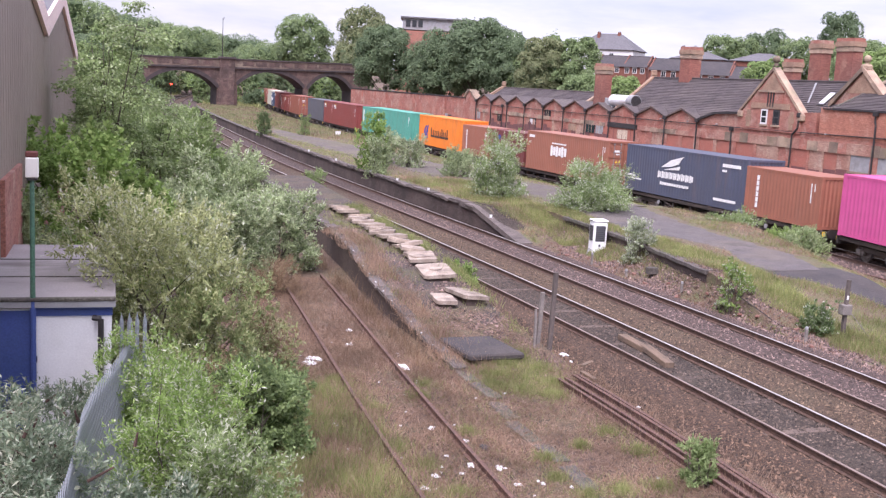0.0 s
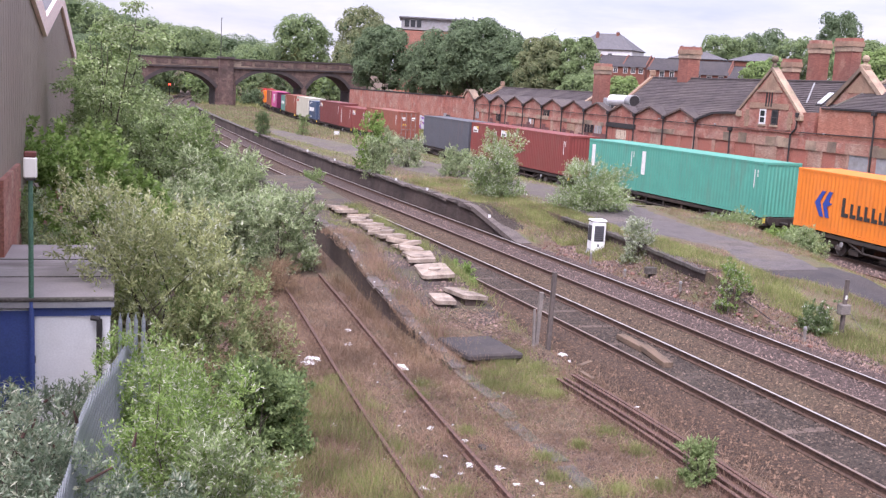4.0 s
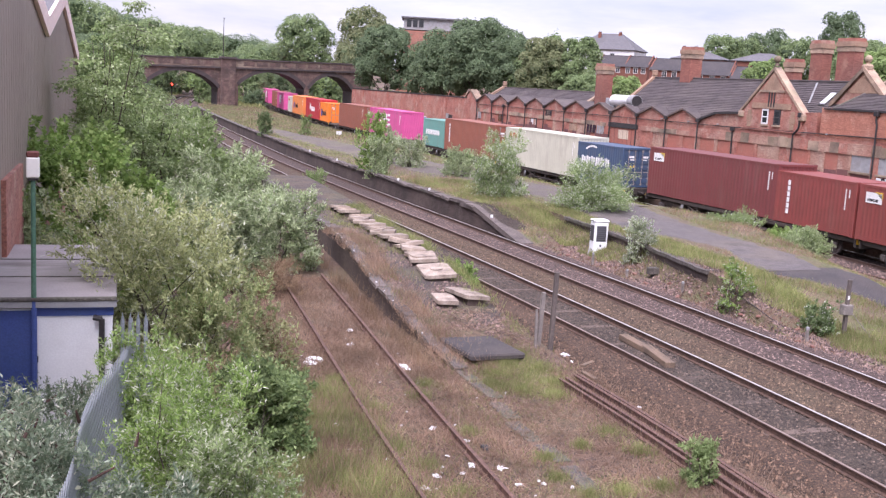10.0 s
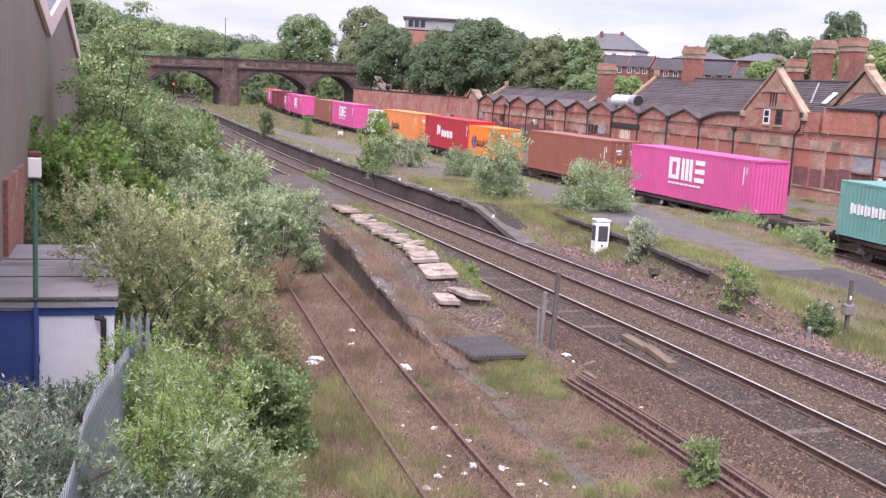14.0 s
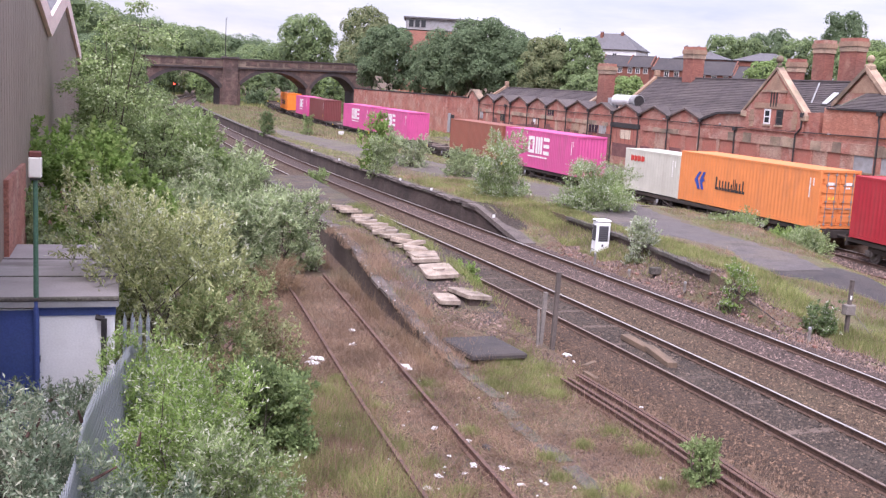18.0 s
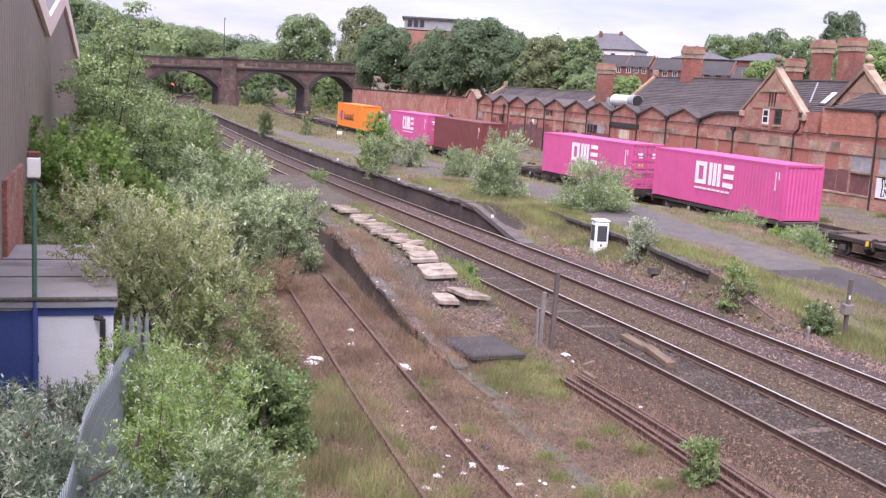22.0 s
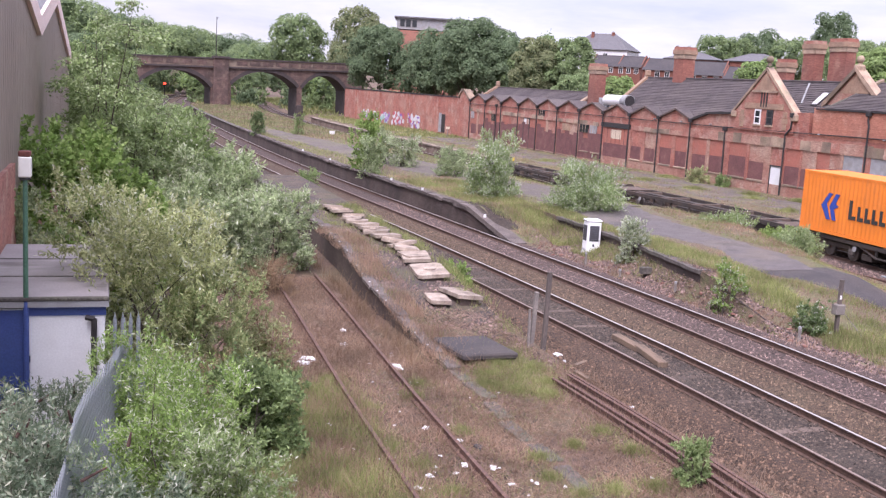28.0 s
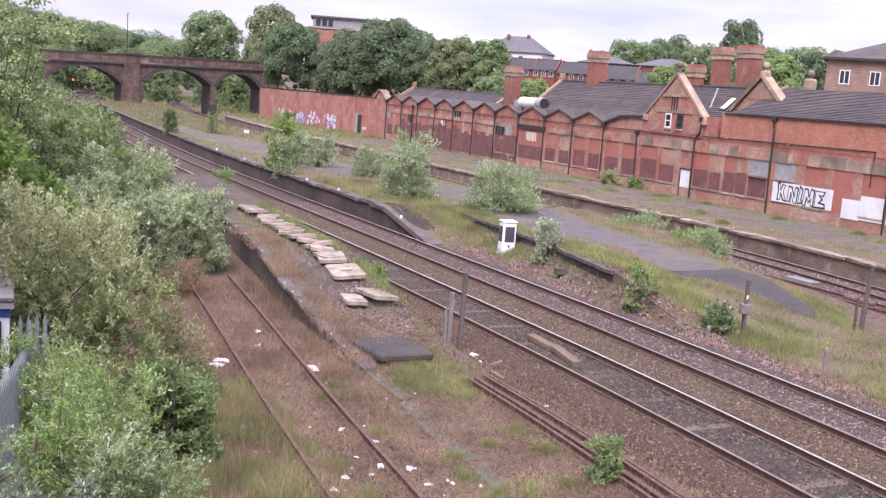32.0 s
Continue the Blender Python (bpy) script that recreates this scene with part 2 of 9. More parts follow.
M_RAIL_DULL = surface("rail_dull", (0.33, 0.25, 0.21), (0.25, 0.19, 0.16), 3, 0.5, 0.0, 60, metal=0.6)
M_OLD_RAIL = surface("old_rail_rust", (0.155, 0.085, 0.065), (0.085, 0.05, 0.042), 9, 0.9, 0.4, 60, grain_amount=0.4)
M_SLEEPER = surface("sleeper", (0.105, 0.075, 0.06), (0.075, 0.055, 0.045), 5, 0.9, 0.5, 30, random_tint=0.35, c3=(0.13, 0.095, 0.078), scale3=1.5)
M_BRICK = brick_surface("red_brick", (0.425, 0.175, 0.13), (0.30, 0.118, 0.093), (0.92, 0.88, 0.84), (0.44, 0.29, 0.225), grime_amount=0.6, pale=(0.54, 0.41, 0.33), pale_amount=0.45)
M_BRICK_NEW = brick_surface("bright_red_brick", (0.47, 0.20, 0.135), (0.40, 0.165, 0.112), (0.9, 0.85, 0.8), (0.36, 0.17, 0.125), grime_amount=0.6, pale=(0.55, 0.33, 0.25), pale_amount=0.35)
M_BRICK_PALE = brick_surface("weathered_brick", (0.42, 0.225, 0.17), (0.33, 0.155, 0.118), (0.75, 0.75, 0.75), (0.48, 0.35, 0.26), grime_amount=0.7, pale=(0.58, 0.47, 0.38), pale_amount=0.55)
M_MAROON = surface("maroon_paint", (0.155, 0.066, 0.064), (0.125, 0.054, 0.053), 1.5, 0.8, 0.1, 30, c3=(0.20, 0.09, 0.078), scale3=0.6, amount3=0.6, c4=(0.3, 0.17, 0.14), scale4=1.6, amount4=0.3)
M_RED_PANEL = surface("faded_red_paint", (0.375, 0.134, 0.096), (0.325, 0.115, 0.084), 1.4, 0.8, 0.1, 30, c3=(0.26, 0.118, 0.09), scale3=0.5, amount3=0.6, c4=(0.42, 0.24, 0.18), scale4=1.4, amount4=0.4)
M_STONE_BAND = surface("buff_stone", (0.38, 0.28, 0.20), (0.25, 0.17, 0.13), 1.4, 0.9, 0.3, 30, c3=(0.13, 0.108, 0.085), scale3=0.6, amount3=0.8, random_tint=0.3, c4=(0.19, 0.17, 0.10), scale4=0.9, amount4=0.4)
M_TERRACOTTA = surface("terracotta_stone", (0.37, 0.252, 0.172), (0.302, 0.189, 0.13), 2.0, 0.88, 0.3, 30, c3=(0.227, 0.151, 0.109), scale3=0.9, amount3=0.8)
M_SLATE = surface("dark_roof_tile", (0.102, 0.086, 0.088), (0.077, 0.066, 0.068), 1.6, 0.88, 0.2, 30, c3=(0.125, 0.106, 0.10), scale3=0.5, amount3=0.6, random_tint=0.12, spec=0.2)
M_SLATE_GREY = surface("grey_slate", (0.13, 0.125, 0.135), (0.10, 0.095, 0.105), 2.0, 0.7, 0.2, 20, c3=(0.09, 0.08, 0.08), scale3=0.3)
M_DARK_METAL = surface("dark_ironwork", (0.035, 0.032, 0.034), (0.05, 0.045, 0.045), 6, 0.6, 0.1, 40, metal=0.3)
M_WHITE = surface("white_paint", (0.72, 0.72, 0.73), (0.66, 0.66, 0.67), 2.5, 0.6, 0.1, 30, c3=(0.5, 0.48, 0.45), scale3=1.0, amount3=0.4, grain_amount=0.06)
M_BOARD = surface("grey_board", (0.33, 0.33, 0.34), (0.27, 0.27, 0.28), 3, 0.7, 0.1, 30, c3=(0.2, 0.17, 0.15), scale3=1.2, grain_amount=0.06)
M_GLASS = surface("dark_glazing", (0.025, 0.028, 0.032), (0.035, 0.038, 0.042), 2, 0.08, 0.0, 30)
M_BRIDGE = brick_surface("weathered_bridge_stone", (0.21, 0.135, 0.115), (0.135, 0.09, 0.08), (0.55, 0.5, 0.47), (0.075, 0.06, 0.056), grime_amount=0.75, course=0.34, length=0.75, pale=(0.30, 0.23, 0.18), pale_amount=0.45)
M_BRIDGE_BAND = surface("bridge_buff_stone", (0.25, 0.18, 0.135), (0.16, 0.115, 0.095), 0.8, 0.9, 0.3, 12, c3=(0.09, 0.07, 0.065), scale3=0.45, amount3=0.9, c4=(0.36, 0.29, 0.22), scale4=0.5, amount4=0.6, stretch4=(0.5, 1, 1.5))
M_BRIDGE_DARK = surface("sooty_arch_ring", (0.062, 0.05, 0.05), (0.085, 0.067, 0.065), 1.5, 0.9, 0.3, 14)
M_BARK = surface("bark", (0.10, 0.08, 0.065), (0.07, 0.055, 0.045), 8, 0.95, 0.6, 30)
M_LEAF_DARK = leaf_surface("leaf_dark", (0.12, 0.172, 0.075), (0.175, 0.243, 0.108), (0.25, 0.322, 0.158))
M_LEAF_MID = leaf_surface("leaf_mid", (0.185, 0.257, 0.108), (0.278, 0.365, 0.152), (0.405, 0.50, 0.237))
M_LEAF_BRIGHT = leaf_surface("leaf_bright", (0.16, 0.25, 0.07), (0.26, 0.38, 0.11), (0.42, 0.54, 0.2))
M_LEAF_OLIVE = leaf_surface("leaf_olive", (0.24, 0.275, 0.125), (0.39, 0.425, 0.2), (0.61, 0.63, 0.37))
M_LEAF_GREY = leaf_surface("leaf_greygreen", (0.225, 0.29, 0.145), (0.365, 0.435, 0.24), (0.58, 0.65, 0.415))
M_LEAF_SILVER = leaf_surface("leaf_silver", (0.308, 0.341, 0.22), (0.506, 0.528, 0.396), (0.726, 0.726, 0.616))
# dark and mid tones for distant leaves: narrow, bluer range with haze in the colour
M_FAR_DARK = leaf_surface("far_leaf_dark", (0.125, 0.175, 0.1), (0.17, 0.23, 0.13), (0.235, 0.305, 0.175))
M_FAR_MID = leaf_surface("far_leaf_mid", (0.185, 0.25, 0.12), (0.24, 0.315, 0.15), (0.32, 0.40, 0.2))
M_FAR_BRIGHT = leaf_surface("far_leaf_bright", (0.21, 0.29, 0.11), (0.26, 0.355, 0.135), (0.34, 0.44, 0.19))
M_FAR_OLIVE = leaf_surface("far_leaf_olive", (0.2, 0.23, 0.12), (0.245, 0.275, 0.145), (0.32, 0.34, 0.19))
M_BLOSSOM = leaf_surface("white_blossom", (0.5, 0.53, 0.42), (0.66, 0.67, 0.58), (0.82, 0.82, 0.76))
M_LEAF_BLUE = leaf_surface("leaf_bluegreen", (0.14, 0.195, 0.125), (0.225, 0.29, 0.19), (0.4, 0.455, 0.35))
M_LEAF_BROWN = leaf_surface("leaf_dry", (0.217, 0.142, 0.0912), (0.332, 0.233, 0.15), (0.465, 0.349, 0.233))
M_GRASS = leaf_surface("grass_blade", (0.175, 0.21, 0.075), (0.28, 0.31, 0.12), (0.44, 0.42, 0.21))
M_GRASS_DULL = leaf_surface("dull_grass_blade", (0.155, 0.185, 0.085), (0.235, 0.255, 0.12), (0.36, 0.35, 0.2))
M_STRAW = leaf_surface("straw_blade", (0.27, 0.18, 0.125), (0.38, 0.26, 0.185), (0.5, 0.37, 0.28))

M_EDGE_STONE = surface("broken_edge_stone", (0.27, 0.21, 0.165), (0.13, 0.098, 0.078), 1.6, 0.9, 0.7, 24, c3=(0.42, 0.35, 0.29), scale3=1.3, amount3=0.6, grain_amount=0.45, random_tint=0.45, c4=(0.1, 0.095, 0.05), scale4=1.2, amount4=0.5)
M_DARK_EDGE = surface("sooty_edge_stone", (0.12, 0.098, 0.09), (0.062, 0.05, 0.047), 2.2, 0.9, 0.6, 26, c3=(0.16, 0.13, 0.115), scale3=1.1, amount3=0.6, grain_amount=0.45, random_tint=0.35)
M_RUIN = surface("ruined_tarmac", (0.058, 0.048, 0.046), (0.10, 0.072, 0.058), 1.1, 0.95, 0.8, 40, c3=(0.11, 0.10, 0.05), scale3=0.7, amount3=0.7, grain_amount=0.5)
M_BROWN_WALL = brick_surface("stained_brown_brick", (0.225, 0.16, 0.125), (0.13, 0.09, 0.07), (0.8, 0.76, 0.72), (0.28, 0.215, 0.165), pale=(0.42, 0.36, 0.3), pale_amount=0.6)
M_PALE_COPING = surface("crumbled_pale_coping", (0.24, 0.19, 0.15), (0.12, 0.09, 0.072), 1.2, 0.9, 0.8, 24, c3=(0.36, 0.30, 0.25), scale3=1.1, amount3=0.7, grain_amount=0.5)
M_FRESH_WHITE = surface("bright_white_paint", (0.86, 0.86, 0.87), (0.8, 0.8, 0.81), 2.5, 0.6, 0.1, 30, c3=(0.68, 0.66, 0.63), scale3=0.8, amount3=0.4, grain_amount=0.05)
M_SPIKE = surface("brown_flower_spike", (0.10, 0.055, 0.043), (0.07, 0.04, 0.033), 20, 0.9, 0.4, 60)

# ---- building helpers ----
def mesh_object(name, bm, material, parent=None, label=""):
    me = bpy.data.meshes.new(name)
    bm.to_mesh(me)
    bm.free()
    me.materials.append(material)
    ob = new(name, me)
    if parent is not None:
        ob.parent = parent
    if label:
        ob["label"] = label
    return ob


def part(name, bm, material, parent, label=""):
    """Links a bmesh as one mesh object under a thing or under a part."""
    return mesh_object(name, bm, material, parent, label)


def clone(ob, parent, m, name=None):
    """Another object on the same mesh data, as a part of parent."""
    o = new(name or ob.name.split(".")[0], ob.data)
    o.parent = parent
    o.matrix_basis = m
    return o


def thing(name, m, label, category, group="", kind=""):
    ob = new(name)
    ob.empty_display_size = 0.2
    ob.matrix_basis = m
    return tagged(ob, label, category, group, kind)


def box(x0, y0, z0, x1, y1, z1, bm=None, bevel=0.0):
    bm = bm or bmesh.new()
    r = bmesh.ops.create_cube(bm, size=1.0)
    bmesh.ops.scale(bm, vec=(abs(x1 - x0), abs(y1 - y0), abs(z1 - z0)), verts=r["verts"])
    bmesh.ops.translate(bm, vec=((x0 + x1) / 2, (y0 + y1) / 2, (z0 + z1) / 2), verts=r["verts"])
    if bevel:
        es = {e for v in r["verts"] for e in v.link_edges}
        bmesh.ops.bevel(bm, geom=list(es), offset=bevel, segments=1, affect='EDGES')
    return bm


def cyl(p0, p1, r0, r1=None, seg=10, bm=None):
    """A tapered rod from p0 to p1."""
    bm = bm or bmesh.new()
    p0, p1 = Vector(p0), Vector(p1)
    d = p1 - p0
    m = Matrix.Translation((p0 + p1) / 2) @ d.to_track_quat('Z', 'Y').to_matrix().to_4x4()
    bmesh.ops.create_cone(bm, cap_ends=True, segments=seg, radius1=r0, radius2=r0 if r1 is None else r1, depth=d.length, matrix=m)
    return bm


def prism(poly, y0, y1, bm=None):
    """A closed outline in X and Z, given thickness from y0 to y1."""
    bm = bm or bmesh.new()
    a = [bm.verts.new((x, y0, z)) for x, z in poly]
    b = [bm.verts.new((x, y1, z)) for x, z in poly]
    n = len(poly)
    bm.faces.new(a)
    bm.faces.new(b[::-1])
    for i in range(n):
        bm.faces.new((a[i], b[i], b[(i + 1) % n], a[(i + 1) % n]))
    bmesh.ops.recalc_face_normals(bm, faces=bm.faces)
    return bm


def prism_z(poly, z0, z1, bm=None):
    """A closed outline in X and Y, given height from z0 to z1."""
    bm = bm or bmesh.new()
    a = [bm.verts.new((x, y, z0)) for x, y in poly]
    b = [bm.verts.new((x, y, z1)) for x, y in poly]
    n = len(poly)
    bm.faces.new(a)
    bm.faces.new(b[::-1])
    for i in range(n):
        bm.faces.new((a[i], b[i], b[(i + 1) % n], a[(i + 1) % n]))
    bmesh.ops.recalc_face_normals(bm, faces=bm.faces)
    return bm


def quick_mesh(name, verts, faces, material, parent=None):
    me = bpy.data.meshes.new(name)
    me.from_pydata([tuple(v) for v in verts], [], faces)
    me.materials.append(material)
    ob = new(name, me)
    if parent is not None:
        ob.parent = parent
    return ob


def spline(pts, n=24):
    """A smooth line through plan points (centripetal)."""
    p = np.array(pts, float)
    out = []
    for i in range(len(p) - 1):
        p0, p1, p2, p3 = p[max(i - 1, 0)], p[i], p[i + 1], p[min(i + 2, len(p) - 1)]
        t01 = math.sqrt(np.linalg.norm(p1 - p0)) or 1.0
        t12 = math.sqrt(np.linalg.norm(p2 - p1))
        t23 = math.sqrt(np.linalg.norm(p3 - p2)) or 1.0
        m1 = (p2 - p1) + t12 * ((p1 - p0) / t01 - (p2 - p0) / (t01 + t12))
        m2 = (p2 - p1) + t12 * ((p3 - p2) / t23 - (p3 - p1) / (t12 + t23))
        u = np.linspace(0, 1, n, endpoint=False)[:, None]
        out.append((2 * (p1 - p2) + m1 + m2) * u ** 3 + (-3 * (p1 - p2) - 2 * m1 - m2) * u ** 2 + m1 * u + p1)
    return np.vstack(out + [p[-1:]])


class Line:
    """A plan line with distances along it, counted from where it crosses y = y0."""
    def __init__(self, pts, y0):
        self.c = spline(pts)
        self.s = np.r_[0, np.cumsum(np.linalg.norm(np.diff(self.c, axis=0), axis=1))]
        self.s -= np.interp(y0, self.c[:, 1], self.s)

    def at(self, s):
        c, ss = self.c, self.s
        if s < ss[0]:
            d = (c[1] - c[0]) / np.linalg.norm(c[1] - c[0])
            return c[0] + d * (s - ss[0])
        if s > ss[-1]:
            d = (c[-1] - c[-2]) / np.linalg.norm(c[-1] - c[-2])
            return c[-1] + d * (s - ss[-1])
        return np.array([np.interp(s, ss, c[:, 0]), np.interp(s, ss, c[:, 1])])

    def way(self, s):
        d = self.at(s + 0.5) - self.at(s - 0.5)
        return d / np.linalg.norm(d)

    def side(self, s, off):
        w = self.way(s)
        return self.at(s) + off * np.array([w[1], -w[0]])

    def x_at(self, y):
        return np.interp(y, self.c[:, 1], self.c[:, 0])


def sweep(name, line, stations, profile, material, parent=None, closed=False):
    """A cross-section of (offset to the right, height) pairs carried along a plan line. An offset or a height may be a function of the distance."""
    verts, faces = [], []
    k = len(profile)
    for s in stations:
        for o, z in profile:
            p = line.side(s, o(s) if callable(o) else o)
            verts.append((p[0], p[1], z(s) if callable(z) else z))
    for i in range(len(stations) - 1):
        for j in range(k if closed else k - 1):
            a, b = i * k + j, i * k + (j + 1) % k
            faces.append((a, b, b + k, a + k))
    if closed:
        faces.append(tuple(range(k - 1, -1, -1)))
        n = (len(stations) - 1) * k
        faces.append(tuple(range(n, n + k)))
    return quick_mesh(name, verts, faces, material, parent)




def unit(v):
    return v / np.maximum(np.linalg.norm(v, axis=1, keepdims=True), 1e-9)


def leaf_mesh(name, pos, way, length, width, material, parent, gen, face=None):
    """One mesh of many small leaves: each a folded kite at its own place and turn, its flat side turned to face where given."""
    n = len(pos)
    side = unit(np.cross(way, gen.normal(size=(n, 3)) if face is None else face + 0.35 * gen.normal(size=(n, 3))))
    ln = length * gen.uniform(0.6, 1.25, (n, 1))
    wd = width * gen.uniform(0.7, 1.2, (n, 1))
    nrm = unit(np.cross(side, way))
    v = np.empty((n, 4, 3))
    v[:, 0] = pos
    v[:, 1] = pos + way * ln * 0.45 + side * wd * 0.5 + nrm * wd * 0.18
    v[:, 2] = pos + way * ln
    v[:, 3] = pos + way * ln * 0.45 - side * wd * 0.5 + nrm * wd * 0.18
    me = bpy.data.meshes.new(name)
    me.vertices.add(4 * n)
    me.vertices.foreach_set("co", v.ravel())
    me.loops.add(4 * n)
    me.loops.foreach_set("vertex_index", np.arange(4 * n, dtype=np.int32))
    me.polygons.add(n)
    me.polygons.foreach_set("loop_start", np.arange(0, 4 * n, 4, dtype=np.int32))
    me.update(calc_edges=True)
    me.materials.append(material)
    ob = new(name, me)
    ob.parent = parent
    return ob


def blade_mesh(name, pos, way, length, width, material, parent, gen):
    """One mesh of many grass blades: narrow upright triangles, bent a little."""
    n = len(pos)
    side = unit(np.cross(way, gen.normal(size=(n, 3))))
    wd = width * gen.uniform(0.5, 0.9, (n, 1))
    v = np.empty((n, 3, 3))
    v[:, 0], v[:, 1], v[:, 2] = pos - side * wd, pos + side * wd, pos + way * length * gen.uniform(0.5, 1.25, (n, 1))
    me = bpy.data.meshes.new(name)
    me.vertices.add(3 * n)
    me.vertices.foreach_set("co", v.ravel())
    me.loops.add(3 * n)
    me.loops.foreach_set("vertex_index", np.arange(3 * n, dtype=np.int32))
    me.polygons.add(n)
    me.polygons.foreach_set("loop_start", np.arange(0, 3 * n, 3, dtype=np.int32))
    me.update(calc_edges=True)
    me.materials.append(material)
    ob = new(name, me)
    ob.parent = parent
    return ob


def crown_points(gen, blobs, clusters, per, spread, shoots, low=-0.8):
    """Leaf places, growing directions and outward faces on lumpy ellipsoids (x, y, z, rx, ry, rz): in round clumps, or along upright shoots."""
    b = np.array(blobs, float)
    w = (b[:, 3] * b[:, 4] + b[:, 3] * b[:, 5])
    pick = gen.choice(len(b), clusters, p=w / w.sum())
    d = unit(gen.normal(size=(clusters, 3)))
    d[:, 2] = np.where(d[:, 2] < low, -d[:, 2] * 0.6, d[:, 2])
    d = unit(d)
    r = gen.uniform(0.3, 1.0, (clusters, 1)) ** 0.45
    lump = 1 + 0.18 * np.sin(d[:, :1] * 5 + pick[:, None]) * np.cos(d[:, 1:2] * 6 + 2 * pick[:, None])
    c = b[pick, :3] + d * b[pick, 3:] * r * lump
    rep = lambda q: np.repeat(q, per, axis=0)
    n = clusters * per
    if shoots:
        sd = unit(d * 0.75 + np.array([0, 0, 0.65]) + gen.normal(size=d.shape) * 0.4)
        ln = spread * gen.uniform(1.2, 3.2, (clusters, 1))
        u = gen.random((n, 1))
        pos = rep(c) + rep(sd * ln) * (u - 0.35) + gen.normal(size=(n, 3)) * spread * 0.16
        way = unit(rep(sd) * 0.7 + gen.normal(size=(n, 3)) * 0.62)
        face = unit(rep(d) * 0.6 + np.array([0, 0, 0.8]) + gen.normal(size=(n, 3)) * 0.3)
    else:
        o = unit(gen.normal(size=(n, 3)) + 0.5 * rep(d) + np.array([0, 0, 0.35]))
        size = spread * gen.uniform(0.6, 1.35, (clusters, 1))
        pos = rep(c) + o * rep(size) * gen.uniform(0.5, 1.05, (n, 1)) * np.array([1.1, 1.1, 0.8])
        face = unit(o + 0.4 * rep(d) + np.array([0, 0, 0.5]))
        way = unit(np.cross(face, gen.normal(size=(n, 3))) + 0.2 * o - np.array([0, 0, 0.25]))
    return pos, way, face


def shell_points(gen, blobs, n):
    """Leaf places on the outer skin of a cloud of rounded lumps (x, y, z, rx, ry, rz)."""
    b = np.array(blobs, float)
    w = b[:, 3] * b[:, 4] + 2 * b[:, 3] * b[:, 5]
    pick = gen.choice(len(b), n, p=w / w.sum())
    d = unit(gen.normal(size=(n, 3)))
    d[:, 2] = np.where(d[:, 2] < -0.45, -d[:, 2] * 0.7, d[:, 2])
    d = unit(d)
    lump = 0.93 + 0.09 * np.sin(d[:, :1] * 9 + pick[:, None]) * np.cos(d[:, 1:2] * 8 + 2 * pick[:, None]) + 0.1 * np.abs(gen.normal(size=(n, 1))) - 0.03
    pos = b[pick, :3] + d * b[pick, 3:] * lump
    keep = np.ones(n, bool)
    for k in range(len(b)):
        inside = (((pos - b[k, :3]) / b[k, 3:]) ** 2).sum(axis=1) < 0.72
        keep &= ~(inside & (pick != k))
    pos, d = pos[keep], d[keep]
    m = len(pos)
    way = unit(np.cross(d, gen.normal(size=(m, 3))) + 0.3 * d - np.array([0, 0, 0.25]))
    face = unit(d + np.array([0, 0, 0.55]) + 0.4 * gen.normal(size=(m, 3)))
    return pos, way, face


def limbs(gen, base, tips, r0, height_split, bm=None):
    """A tapered trunk from base with limbs that reach to the given tips."""
    bm = bm or bmesh.new()
    base = Vector(base)
    top = base + Vector((0, 0, height_split))
    bend = top + Vector((gen.normal() * 0.08, gen.normal() * 0.08, 0)) * height_split
    cyl(base, (base + bend) / 2, r0, r0 * 0.85, 8, bm)
    cyl((base + bend) / 2, bend, r0 * 0.85, r0 * 0.7, 8, bm)
    for t in tips:
        t = Vector(t)
        mid = bend.lerp(t, 0.5) + Vector((gen.normal(), gen.normal(), gen.normal())) * 0.12 * (t - bend).length
        cyl(bend, mid, r0 * 0.45, r0 * 0.28, 6, bm)
        cyl(mid, t, r0 * 0.28, r0 * 0.08, 5, bm)
    return bm


def plant(name, label, category, x, y, z, blobs, material, clusters, per, spread, leaf, trunk=0.12, split=None, seed=1, up=0.25, group="", second=None, stems=1, shoots=False):
    """A bush or tree: woody trunk or stems, and a crown of separate leaves. blobs lie in the plant's own space."""
    gen = np.random.default_rng(seed)
    t = thing(name, pose(x, y, z), label, category, group)
    b = np.array(blobs, float)
    low = float((b[:, 2] - b[:, 5]).min())
    split = split if split is not None else max(0.15, low + 0.25 * float(b[:, 5].max()))
    bm = bmesh.new()
    for k in range(stems):
        tips = [tuple(q[:3] + gen.normal(size=3) * 0.25 * q[3:]) for q in b[k::stems]]
        if len(tips) < 3:
            tips += [tuple(b[0][:3] + unit(gen.normal(size=(1, 3)))[0] * b[0][3:] * 0.75) for _ in range(4)]
        off = (gen.normal() * 0.25, gen.normal() * 0.25) if stems > 1 else (0, 0)
        limbs(gen, (off[0], off[1], -0.3), tips, trunk, split + 0.3, bm)
    part("trunk" if stems == 1 else "woody_base", bm, M_BARK, t)
    pos, way, face = crown_points(gen, blobs, clusters, per, spread, shoots)
    k = pos[:, 2] > -0.15
    pos, way, face = pos[k], way[k], face[k]
    if second:
        m2, share = second
        k = gen.random(len(pos)) < share
        leaf_mesh("pale_foliage", pos[k], way[k], leaf[0], leaf[1], m2, t, gen, face[k])
        pos, way, face = pos[~k], way[~k], face[~k]
    leaf_mesh("crown", pos, way, leaf[0], leaf[1], material, t, gen, face)
    return t

